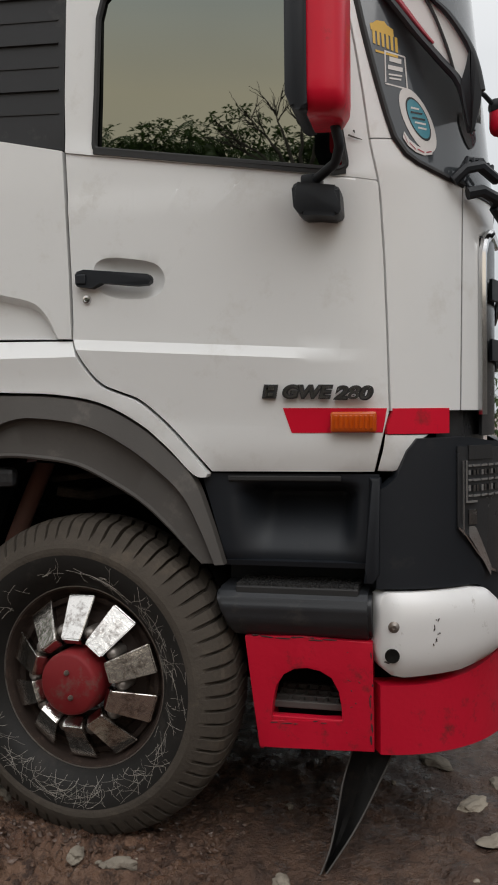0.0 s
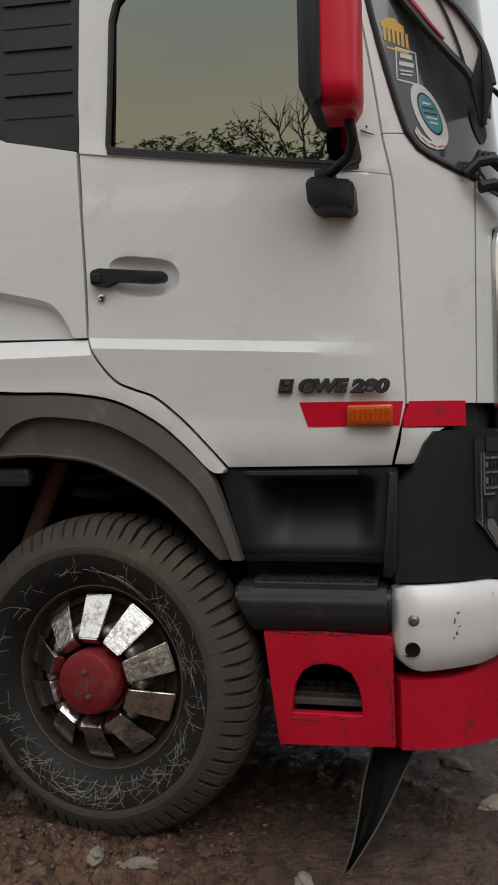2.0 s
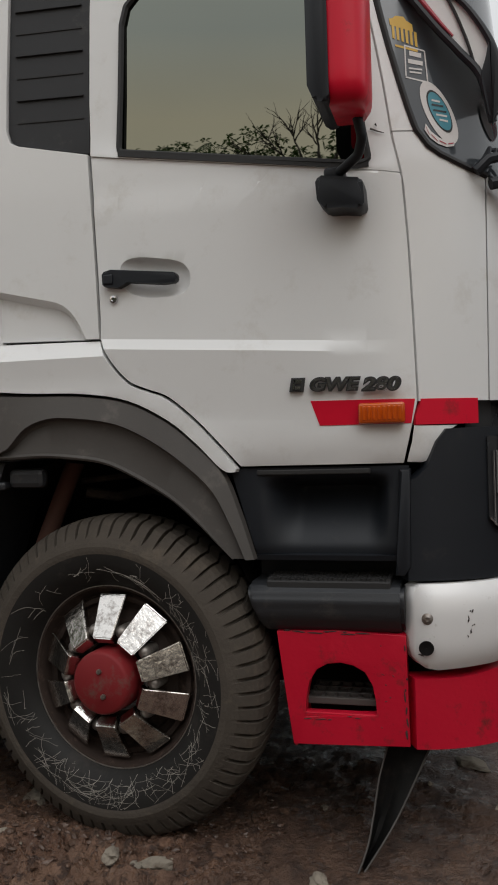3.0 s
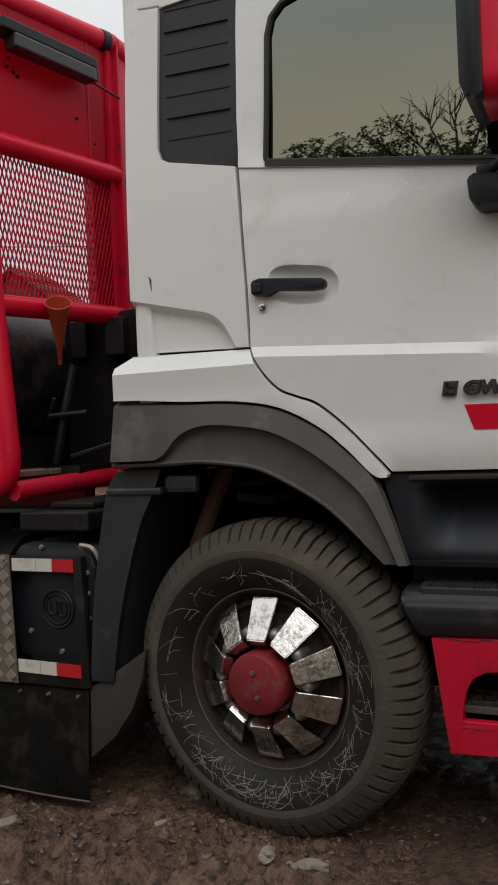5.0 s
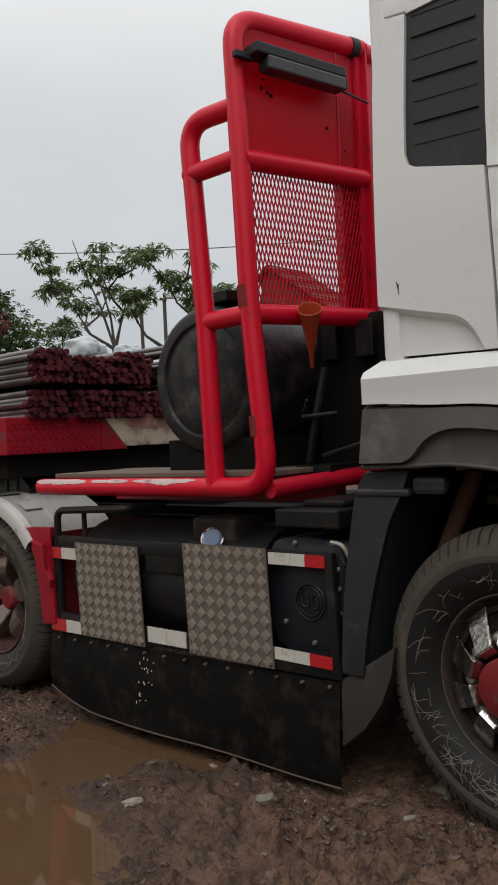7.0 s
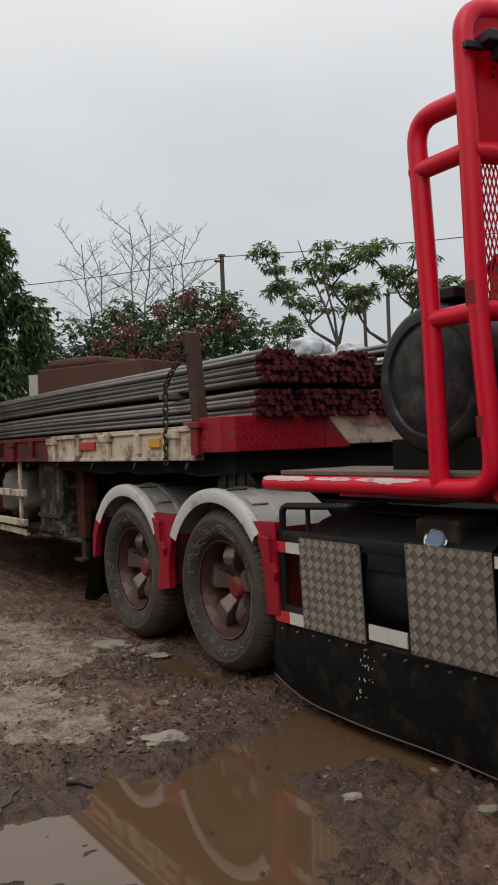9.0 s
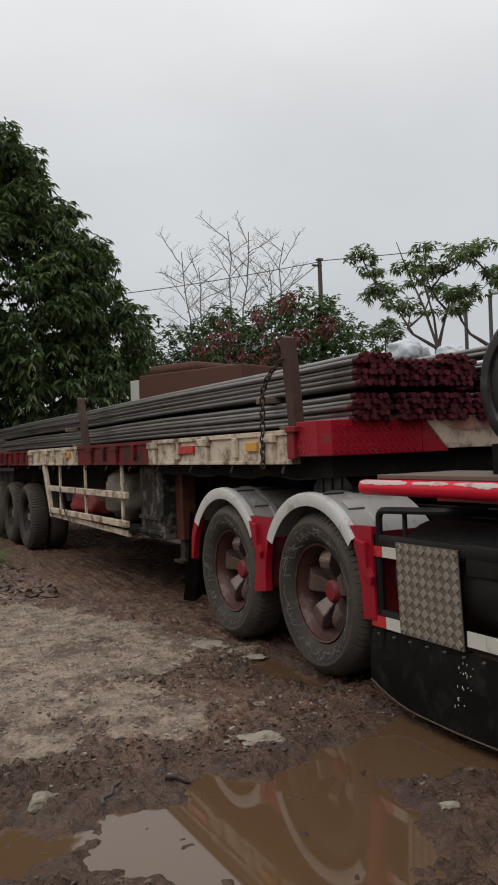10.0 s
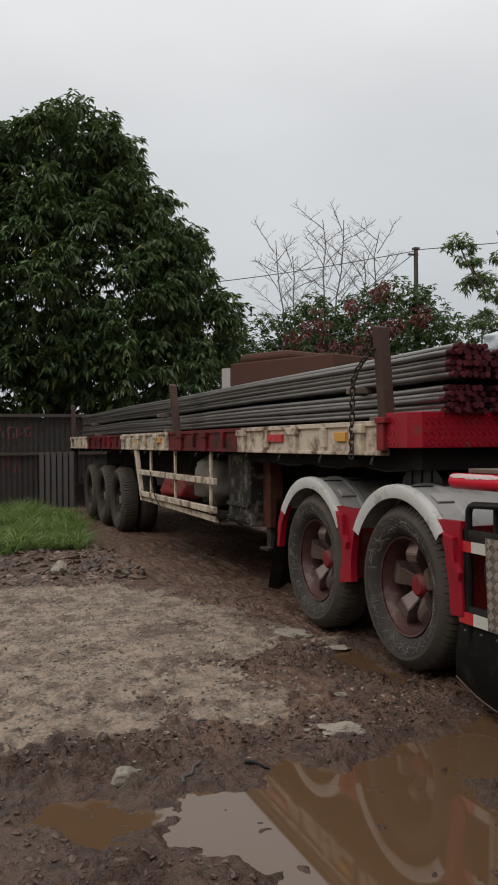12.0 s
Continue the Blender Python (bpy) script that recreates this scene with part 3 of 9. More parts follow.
def inside_by(poly, x, y):
    """Distance to a polygon's edge, positive inside."""
    best = np.full(x.shape, 1e9)
    odd = np.zeros(x.shape, bool)
    for (ax, ay), (bx, by) in zip(poly, poly[1:] + poly[:1]):
        dx, dy = bx - ax, by - ay
        t = np.clip(((x - ax) * dx + (y - ay) * dy) / (dx * dx + dy * dy), 0, 1)
        best = np.minimum(best, np.hypot(x - ax - t * dx, y - ay - t * dy))
        if by != ay:
            odd ^= ((ay > y) != (by > y)) & (x < dx * (y - ay) / (by - ay) + ax)
    return np.where(odd, best, -best)


def step01(v, lo, hi):
    t = np.clip((v - lo) / (hi - lo), 0, 1)
    return t * t * (3 - 2 * t)


def terrain(x, y):
    """Height, gravel cover, depth in a puddle and wetness (with shade under the truck's front) of the yard."""
    n = lambda f, s: lattice(x * f + s * 3.7, y * f - s * 1.9, s)
    pud = np.full(x.shape, -9.0)
    for poly in (BIG_PUDDLE, SMALL_PUDDLE, WHEEL_PUDDLE, FAR_PUDDLE):
        pud = np.maximum(pud, inside_by(poly, x, y))
    pud = pud + 0.10 * n(5, 41) + 0.05 * n(14, 42) + 0.02 * n(33, 43) - 0.015
    gv = inside_by(GRAVEL_EDGE, x, y) + 0.42 * n(2.1, 44) + 0.22 * n(6, 45) + 0.10 * n(17, 46)
    grav = step01(gv, -0.12, 0.22) * (0.78 + 0.5 * n(1.6, 47))
    grav = np.clip(grav + np.where(x < -6, 0.35 * step01(-x, 6, 8) * step01(-y, 0, 0.6) * (0.8 + n(1.1, 48)), 0), 0, 1)
    rough = 1 - 0.72 * grav
    churn = step01(n(1.5, 49) + 0.35 * n(4, 50), -0.22, 0.3)
    churn = np.clip(0.25 + 0.75 * churn + 0.8 * np.exp(-((x + 0.45) / 0.55) ** 2 - ((y + 0.72) / 0.4) ** 2) + 0.8 * np.exp(-((x + 2.6) / 0.25) ** 2 - ((y + 1.7) / 0.9) ** 2), 0, 1.4)
    # ground under the truck's front: smeared smooth, soaked, and darkened further for its shade
    shaded_lane = step01(x, 0.1, 0.75) * step01(y, -0.75, -0.2)
    churn = churn * (1 - 0.6 * shaded_lane)
    wx, wy = x + 0.02 * n(9, 51), y + 0.02 * n(9, 52)
    bil = lambda f, s: np.abs(lattice(wx * f + s, wy * f - s, s)) * 2
    z = -0.022 + 0.022 * n(0.8, 53) + 0.016 * n(2.7, 54) - np.where(y < 0, 0.005 * np.minimum(-y, 2.5), 0)
    z = z + rough * churn * (0.032 * n(5, 55) + 0.046 * (bil(8, 56) - 0.4) + 0.036 * (bil(16, 57) - 0.4) + 0.013 * (bil(34, 58) - 0.4))
    z = z + 0.005 * n(34, 59) + grav * (0.009 * (bil(26, 60) - 0.4) + 0.014 * n(4, 61) + 0.006 * n(11, 65))
    # mud pressed up round the front wheel, a bank under the grass
    z = z + 0.010 * np.exp(-((x - 0.04) / 0.36) ** 2 - ((y - 0.10) / 0.17) ** 2)
    z = z - 0.045 * np.exp(-((y - 0.02) / 0.17) ** 2) * step01(-x, 0.6, 0.8) * step01(x, -2.9, -2.6)
    z = np.maximum(z, LEVEL + 0.006 + 0.012 * np.abs(n(17, 66)))
    z = z + 0.10 * step01(-x, 9.2, 10.6) * step01(-y, -0.1, 1.0) * (1 + n(1.2, 62)) * step01(-x, -1, 40)
    far = np.hypot(x, y) > 40
    k = step01(pud, -0.10, 0.12)
    z = z * (1 - k) + (LEVEL - 0.020 + 0.036 * n(7, 63) + 0.022 * n(19, 64)) * k
    # wet mud at puddles and foreground; under the truck's front also painted shade
    wet = np.clip(step01(pud + 0.12 * n(3, 67), -0.55, -0.04) + shaded_lane * (1.3 + 0.3 * n(2.3, 68)) + step01(-x, 1.1, 1.8) * step01(-y, 1.3, 1.9) * (1.1 + 0.8 * n(1.9, 69)), 0, 1)
    return np.where(far, -0.06, z), np.where(far, 0.3, grav), np.where(far, 0.0, k), np.where(far, 0.0, wet)


def axis_steps(lo, hi, fine, far, grow_lo, grow_hi):
    out_lo, out_hi, d, p = [], [], fine, lo
    while p > -far:
        d *= grow_lo
        p -= d
        out_lo.append(p)
    d, p = fine, hi
    while p < far:
        d *= grow_hi
        p += d
        out_hi.append(p)
    return np.array(out_lo[::-1] + list(np.arange(lo, hi, fine)) + [hi] + out_hi)


GX, GY = axis_steps(-5.2, 1.8, 0.0098, 700, 1.05, 1.14), axis_steps(-2.85, 0.6, 0.0098, 700, 1.10, 1.14)
MX, MY = np.meshgrid(GX, GY)
GZ, GG, GD, GW = terrain(MX, MY)


def at_grid(a, x, y):
    i, j = min(max(int(np.searchsorted(GX, x)) - 1, 0), len(GX) - 2), min(max(int(np.searchsorted(GY, y)) - 1, 0), len(GY) - 2)
    u, v = (x - GX[i]) / (GX[i + 1] - GX[i]), (y - GY[j]) / (GY[j + 1] - GY[j])
    return float((a[j, i] * (1 - u) + a[j, i + 1] * u) * (1 - v) + (a[j + 1, i] * (1 - u) + a[j + 1, i + 1] * u) * v)


ground_z = lambda x, y: at_grid(GZ, x, y)
gravel_at = lambda x, y: at_grid(GG, x, y)
dent = lambda x, y: at_grid(GD, x, y)


def build_ground():
    nx, ny = len(GX), len(GY)
    me = bpy.data.meshes.new("ground")
    idx = np.arange(nx * ny).reshape(ny, nx)
    quads = np.stack([idx[:-1, :-1], idx[:-1, 1:], idx[1:, 1:], idx[1:, :-1]], -1).reshape(-1, 4)
    me.vertices.add(nx * ny)
    me.vertices.foreach_set("co", np.stack([MX, MY, GZ], -1).astype(np.float32).ravel())
    me.loops.add(quads.size)
    me.loops.foreach_set("vertex_index", quads.astype(np.int32).ravel())
    me.polygons.add(len(quads))
    me.polygons.foreach_set("loop_start", np.arange(0, quads.size, 4, dtype=np.int32))
    me.update(calc_edges=True)
    for key, arr in (("gravel", GG), ("wet", GW)):
        me.attributes.new(key, "FLOAT", "POINT").data.foreach_set("value", arr.astype(np.float32).ravel())
    ob = place("ground", me, GROUND, smooth=True, angle=180)
    tagged(ob, "wet brown muddy yard with a pale gravel patch", "ground", kind="structure")


build_ground()


def build_water():
    # one level sheet; the ground stands above it everywhere but in the hollows
    for name, x0, x1, y0, y1 in (("puddle", -4.4, -0.2, -2.6, 0.35), ("puddle", -10.2, -6.6, -3.2, -1.75)):
        bm = bmesh.new()
        bmesh.ops.create_grid(bm, x_segments=2, y_segments=2, size=0.5, matrix=Matrix.Translation(((x0 + x1) / 2, (y0 + y1) / 2, LEVEL)) @ Matrix.Diagonal((x1 - x0, y1 - y0, 1, 1)))
        ob = link(name, bm, WATER)
        tagged(ob, "shallow puddle of brown muddy rain water", "puddle", kind="structure")


build_water()

# ---- wheels ----
SIDE_P = [(0.315, 0.075), (0.335, 0.04), (0.37, 0.014), (0.405, 0.003), (0.438, 0.0004)]
CASE_P = [(0.437, 0.006), (0.452, 0.016), (0.476, 0.048), (0.501, 0.09), (0.503, 0.2), (0.48, 0.265), (0.41, 0.30), (0.33, 0.27)]
SHELL_P = [(0.437, 0.0004), (0.445, -0.001), (0.455, -0.001), (0.465, 0.005), (0.477, 0.014), (0.491, 0.027), (0.506, 0.042), (0.517, 0.058), (0.524, 0.08), (0.528, 0.12), (0.528, 0.18), (0.525, 0.23), (0.514, 0.26), (0.492, 0.28)]
SHELL_D = [0, 0, 0, 0, 0.001, 0.012, 0.022, 0.024, 0.022, 0.018, 0.018, 0.018, 0.014, 0.004]
SHELL_D_ROAD = [0, 0, 0, 0, 0, 0.004, 0.010, 0.014, 0.014, 0.014, 0.014, 0.014, 0.010, 0.002]


def settle(me, drop):
    """Flattens a tyre where it bears on the ground, its flank pushed out a little."""
    for v in me.vertices:
        u = max(0.0, min(1.0, (-v.co.z - drop + 0.14) / 0.14))
        v.co.y -= 0.016 * u * u * max(0.0, 1 - abs(v.co.y) / 0.12)
        if v.co.z < -drop:
            v.co.z = -drop + 0.12 * (v.co.z + drop)


def tread_shell(lugs, seed, slant, tall=1.0, depths=SHELL_D):
    """The lugged tread: a turned shell with slots pressed into shoulder and crown."""
    jit = random.Random(seed)
    bm = bmesh.new()
    rings = []
    prof = []
    for i, (r, y) in enumerate(SHELL_P):
        a, b = SHELL_P[max(i - 1, 0)], SHELL_P[min(i + 1, len(SHELL_P) - 1)]
        t = Vector((b[0] - a[0], b[1] - a[1])).normalized()
        prof.append((0.437 + (r - 0.437) * tall, y, -t.y, t.x))
    wear = [jit.uniform(0.75, 1.1) for _ in range(lugs)]
    skew = [jit.uniform(-0.07, 0.07) for _ in range(lugs)]
    for k in range(lugs):
        for f, slot in ((0.0, 0), (0.74 + skew[k], 0), (0.78 + skew[k], 1), (0.965, 1)):
            ring = []
            for i, (r, y, nr, ny) in enumerate(prof):
                d_ = depths[i] * wear[k] * slot
                ang = 2 * math.pi * (k + f + slant * (i - 4) * 0.12 + (0.5 if i > 9 else 0)) / lugs
                rr, yy = r + nr * d_, y + ny * d_
                ring.append(bm.verts.new((rr * math.cos(ang), yy, rr * math.sin(ang))))
            rings.append(ring)
    for a, b in zip(rings, rings[1:] + rings[:1]):
        for i in range(len(prof) - 1):
            bm.faces.new((a[i], a[i + 1], b[i + 1], b[i]))
    return bm


def wheel(parent, x, y, z, style, name="wheel", label=""):
    """A tyre with its rim; the outer sidewall faces -y at y."""
    # the front wheel is steered a little
    m = pose(x + 0.022, y + 0.14, z, 0, 0, -7) @ pose(0, -0.14, 0) if style == "front" else pose(x, y, z)
    side = SIDE_P
    bm = bmesh.new()
    lathe(bm, [(0.437 + (r - 0.437) * (1.37 if style == "front" and r > 0.437 else 1.0), q) for r, q in CASE_P], 96)
    tyre = link(name, bm, TREAD, parent, label, smooth=True, angle=35)
    tyre.matrix_local = m
    bm = bmesh.new()
    lathe(bm, side, 96)
    bm2 = link("sidewall", bm, SIDEWALL if style == "front" else TYRE, tyre, "dark sidewall with pale thread-like scratches", smooth=True)
    # pale root-like threads stuck to the sidewall
    bm = bmesh.new()
    tr_ = random.Random(int(abs(x) * 7) + 3)

    def side_at(r):
        for (r0, y0), (r1, y1) in zip(side, side[1:]):
            if r0 <= r <= r1:
                return y0 + (y1 - y0) * (r - r0) / (r1 - r0)
        return 0.002

    def thread(a, r, da, dr, n_, w):
        prev = None
        for k in range(n_):
            p = Vector((r * math.cos(a), side_at(r) - 0.0012, r * math.sin(a)))
            t_ = Vector((math.cos(a), 0, math.sin(a))) * dr + Vector((-math.sin(a), 0, math.cos(a))) * da * r
            s_ = Vector((t_.z, 0, -t_.x)).normalized() * w
            cur = (bm.verts.new(p + s_), bm.verts.new(p - s_))
            if prev:
                bm.faces.new((prev[0], cur[0], cur[1], prev[1]))
            prev = cur
            da += tr_.uniform(-0.011, 0.011)
            dr += tr_.uniform(-0.0022, 0.0022)
            a, r = a + da, r + dr
            if not 0.332 < r < 0.436:
                return
            if tr_.random() < 0.10 and n_ > 6:
                thread(a, r, da + tr_.choice((-0.03, 0.03)), dr * 0.6, n_ // 2, w)

    if style != "trailer":
        for k in range(150 if style == "front" else 120):
            a = tr_.uniform(0, 2 * math.pi)
            if style == "front" and tr_.random() < 0.55:
                a = math.radians(tr_.choice((tr_.gauss(262, 30), tr_.gauss(285, 28), tr_.gauss(20, 18))))
            if tr_.random() < 0.72:
                # runs outwards from the rim
                thread(a, tr_.uniform(0.334, 0.375), tr_.uniform(-0.012, 0.012), tr_.uniform(0.004, 0.0085), tr_.randint(6, 13), tr_.uniform(0.0003, 0.0006))
            else:
                thread(a, tr_.uniform(0.36, 0.43), tr_.choice((-1, 1)) * tr_.uniform(0.012, 0.022), tr_.uniform(-0.003, 0.003), tr_.randint(6, 12), tr_.uniform(0.0003, 0.0006))
        tagged(link("thread_litter", bm, THREAD, tyre, "pale thread-like scratches"), kind="stuff")
    else:
        bm.free()
    if style == "front":
        bm = tread_shell(70, int(abs(x) * 10), 0.06, 1.37)
    else:
        bm = tread_shell(72, int(abs(x) * 10), -0.3, 1.0, SHELL_D_ROAD if style == "rear" else SHELL_D)
    tagged(link("tread", bm, TREAD, tyre, "worn dusty lugged tread"), kind="stuff")
    for ob in (tyre, *tyre.children):
        settle(ob.data, z + 0.012 if style == "front" else z + 0.035)
    if style == "front":
        bm = bmesh.new()
        lathe(bm, [(0.318, 0.10), (0.322, 0.075), (0.317, 0.066), (0.311, 0.068), (0.306, 0.082), (0.296, 0.10), (0.288, 0.125)], 72)
        link("rim_flange", bm, BRAKE, tyre, smooth=True)
        bm = bmesh.new()
        lathe(bm, [(0.3215, 0.070), (0.3205, 0.0635), (0.3175, 0.063), (0.316, 0.068)], 72)
        link("rim_lip", bm, STEEL, tyre, "bright rubbed rim lip", smooth=True)
        bm = bmesh.new()
        lathe(bm, [(0.292, 0.115), (0.283, 0.122), (0.278, 0.108), (0.262, 0.108), (0.255, 0.128), (0.232, 0.130), (0.226, 0.118), (0.205, 0.112), (0.195, 0.10), (0.15, 0.095), (0.125, 0.09)], 48)
        link("wheel_disc", bm, BRAKE, tyre, smooth=True)
        for i in range(10):
            a = 360 * i / 10 + 18 + 72
            bm = bmesh.new()
            # a plate that rises from the rim to the hub, wider outside
            p = [(0.286, -0.052), (0.286, 0.052), (0.150, 0.038), (0.126, 0.034), (0.126, -0.034), (0.150, -0.038)]
            hgt = {0.286: 0.078, 0.150: -0.006, 0.126: 0.022}
            top = [bm.verts.new((r, hgt[r], t)) for r, t in p]
            bot = [bm.verts.new((r, hgt[r] + 0.03, t * 0.9)) for r, t in p]
            bm.faces.new((top[0], top[1], top[2], top[5]))
            bm.faces.new((top[5], top[2], top[3], top[4]))
            for k in range(6):
                bm.faces.new((top[k], bot[k], bot[(k + 1) % 6], top[(k + 1) % 6]))
            bmesh.ops.bevel(bm, geom=[e for e in bm.edges if len(e.link_faces) == 2], offset=0.004, segments=2, affect="EDGES")
            o = link("spoke_plate", bm, CHROME, tyre, "scratched shiny metal plate")
            o.matrix_local = pose(0, 0, 0, 0, -a, 0)
        nut = bmesh.new()
        lathe(nut, [(0.0001, 0.022), (0.012, 0.024), (0.021, 0.034), (0.024, 0.048), (0.024, 0.115)], 14)
        nme = None
        for i in range(10):
            a = 2 * math.pi * (i + 0.5) / 10 + radians(18 + 72)
            if nme is None:
                o = link("wheel_nut", nut, STEEL, tyre, smooth=True)
                nme = o.data
            else:
                o = place("wheel_nut", nme, STEEL, tyre)
            o.matrix_local = pose(0.172 * math.cos(a), 0, 0.172 * math.sin(a))
        bm = bmesh.new()
        lathe(bm, [(0.0001, -0.026), (0.098, -0.024), (0.106, -0.018), (0.109, -0.006), (0.111, 0.08)], 48)
        link("hub_cap", bm, RED_DUSTY, tyre, "dull red hub cap with two small bolts", smooth=True)
        bolt = bmesh.new()
        lathe(bolt, [(0.0001, -0.036), (0.008, -0.034), (0.010, -0.022)], 10)
        o = link("bolt", bolt, STEEL, tyre, smooth=True)
        o.matrix_local = pose(0.0, 0, 0.042)
        o2 = place("bolt", o.data, STEEL, tyre)
        o2.matrix_local = pose(0.014, 0, -0.042)
    else:
        trailer = style == "trailer"
        bm = bmesh.new()
        lathe(bm, [(0.320, 0.095), (0.324, 0.07), (0.316, 0.058), (0.306, 0.06), (0.296, 0.09), (0.284, 0.12), (0.274, 0.17), (0.268, 0.20)], 60)
        lathe(bm, [(0.324, 0.07), (0.318, 0.045), (0.308, 0.05)], 60)
        link("rim", bm, RIM if not trailer else FRAME_DK, tyre, "dusty deep-dished rim", smooth=True)
        # drum in dark rust brown, which also stands in for shade behind the spokes
        bm = bmesh.new()
        lathe(bm, [(0.275, 0.19), (0.20, 0.235), (0.07, 0.24)], 40)
        link("brake_drum", bm, BRAKE, tyre, smooth=True)
        bm = bmesh.new()
        lathe(bm, [(0.0001, 0.125), (0.058, 0.127), (0.072, 0.14), (0.078, 0.18), (0.088, 0.25)], 24)
        link("hub", bm, RED_DUSTY if not trailer else FRAME_DK, tyre, smooth=True)
        for i in range(5):
            a = 360 * i / 5 + (20 if not trailer else 45)
            bm = bmesh.new()
            # a broad wedge folded across its middle
            cs = [(0.280, 0.125, 0.062), (0.205, 0.095, 0.070), (0.160, 0.098, 0.060), (0.060, 0.165, 0.038)]
            tp = [(bm.verts.new((r, q, -s)), bm.verts.new((r, q, s))) for r, q, s in cs]
            bt = [(bm.verts.new((r, q + 0.09, -s * 1.12)), bm.verts.new((r, q + 0.09, s * 1.12))) for r, q, s in cs]
            for k in range(3):
                bm.faces.new((tp[k][0], tp[k][1], tp[k + 1][1], tp[k + 1][0]))
                bm.faces.new((tp[k][0], tp[k + 1][0], bt[k + 1][0], bt[k][0]))
                bm.faces.new((tp[k][1], bt[k][1], bt[k + 1][1], tp[k + 1][1]))
            bmesh.ops.bevel(bm, geom=[e for e in bm.edges if len(e.link_faces) == 2], offset=0.005, segments=2, affect="EDGES")
            o = link("spoke", bm, SPOKE if not trailer else STEEL, tyre, "dirty metal rim spoke")
            o.matrix_local = pose(0, 0, 0, 0, -a, 0)
    return tyre


def plain_wheel(parent, x, y, z, name="wheel"):
    """An inner or far-side tyre, seen only as a dark edge."""
    bm = bmesh.new()
    lathe(bm, SIDE_P + SHELL_P[1:] + [(0.41, 0.30), (0.33, 0.27)], 48)
    ob = link(name, bm, TYRE, parent, smooth=True)
    ob.matrix_local = pose(x, y, z)
    bm = bmesh.new()
    lathe(bm, [(0.0001, 0.14), (0.33, 0.14)], 32)
    link("wheel_disc", bm, FRAME_DK, ob)
    return ob


# ---- tractor truck: cab ----
truck = thing("tractor_truck", "white and red heavy tractor truck parked on mud", "truck")

W_CAB = 2.49


def side_y(x, z):
    """The cab's side: flat, leaning in above the belt, rounded towards the front."""
    y = 0.0 if z < 2.2 else 0.02 * (z - 2.2)
    x0 = 0.93 - 0.28 * max(0, z - 2.2)
    a = front_x(z) - x0
    d = min(0.995, max(0, (x - x0) / a))
    return y + 0.50 * (1 - math.sqrt(1 - d * d))


def front_x(z):
    return 1.42 - 0.10 * max(0, z - 2.2)


def plan(phi, z, out=0.0):
    """A point on the cab's front corner: 0 degrees at the side, 90 at the front face."""
    x0 = 0.93 - 0.28 * max(0, z - 2.2)
    a = front_x(z) - x0
    y = 0.0 if z < 2.2 else 0.02 * (z - 2.2)
    s, c = math.sin(radians(min(phi, 90))), math.cos(radians(min(phi, 90)))
    yy = y + 0.50 * (1 - c) + max(0, phi - 90) / 90 * 0.745
    return Vector((x0 + (a + out) * s + 0.02 * max(0, phi - 90) / 90, yy - out * c, z))


def phi_at(x, z):
    x0 = 0.93 - 0.28 * max(0, z - 2.2)
    return math.degrees(math.asin(max(-1, min(1, (x - x0) / (front_x(z) - x0)))))


def corner_skin(lo, hi, zs, n=24, out=0.0, thick=0.015):
    """A skin on the front corner between two angle functions of z."""
    bm = bmesh.new()
    rows = []
    for z in zs:
        a, b = lo(z), hi(z)
        rows.append([bm.verts.new(plan(a + (b - a) * k / n, z, out)) for k in range(n + 1)])
    for r, s in zip(rows, rows[1:]):
        for k in range(n):
            bm.faces.new((r[k], r[k + 1], s[k + 1], s[k]))
    bmesh.ops.recalc_face_normals(bm, faces=bm.faces)
    be = [e for e in bm.edges if len(e.link_faces) == 1]
    g = bmesh.ops.extrude_edge_only(bm, edges=be)
    for v in g["geom"]:
        if isinstance(v, bmesh.types.BMVert):
            v.co += Vector((-thick * 0.6, thick, 0))
    return bm


def lerp_table(tab):
    def f(z):
        for (z0, v0), (z1, v1) in zip(tab, tab[1:]):
            if z <= z1:
                u = max(0, (z - z0) / (z1 - z0))
                return v0 + (v1 - v0) * u
        return tab[-1][1]
    return f


# the inner dark shell behind all the panels
bm = bmesh.new()
ring = [(-0.36, 0.06), (0.80, 0.06), (1.06, 0.16), (1.22, 0.40), (1.28, 0.8), (1.28, 1.7), (1.22, 2.1), (1.06, 2.33), (0.80, 2.43), (-0.36, 2.43)]
prism(bm, ring, 1.30, 2.14, axis="z")
ring2 = [(x * (0.86 if x > 0.5 else 1), y * 0.92 + 0.1) for x, y in ring]
prism(bm, ring2, 2.12, 3.1, axis="z")
link("cab_interior", bm, SHADOW, truck, "dark cab interior")

GAP = 0.0036
door_seam_front = lerp_table([(1.25, 1.036), (1.44, 1.084), (1.67, 1.078), (1.93, 1.069), (2.14, 1.056), (2.27, 1.028), (2.45, 1.003), (2.60, 0.978), (2.71, 0.956), (3.05, 0.885)])
zs_f = [1.254, 1.35, 1.441, 1.55, 1.667, 1.8, 1.926, 2.05, 2.142, 2.272, 2.446, 2.602, 2.707, 2.9, 3.04]
arch_edge = smooth_poly([(0.031, 1.693), (0.074, 1.613), (0.134, 1.545), (0.20, 1.515), (0.273, 1.485), (0.370, 1.402), (0.456, 1.310), (0.506, 1.250)], 5)
rear_seam = [(0.033, 1.76), (0.03, 1.9), (0.022, 2.1), (0.012, 2.33), (0.012, 2.6), (0.03, 3.04)]
win = [(0.118, 2.322), (0.128, 2.5), (0.138, 2.75), (0.155, 2.81), (0.195, 2.85), (0.26, 2.868), (0.84, 2.868), (0.905, 2.5), (0.955, 2.20), (0.92, 2.195)]


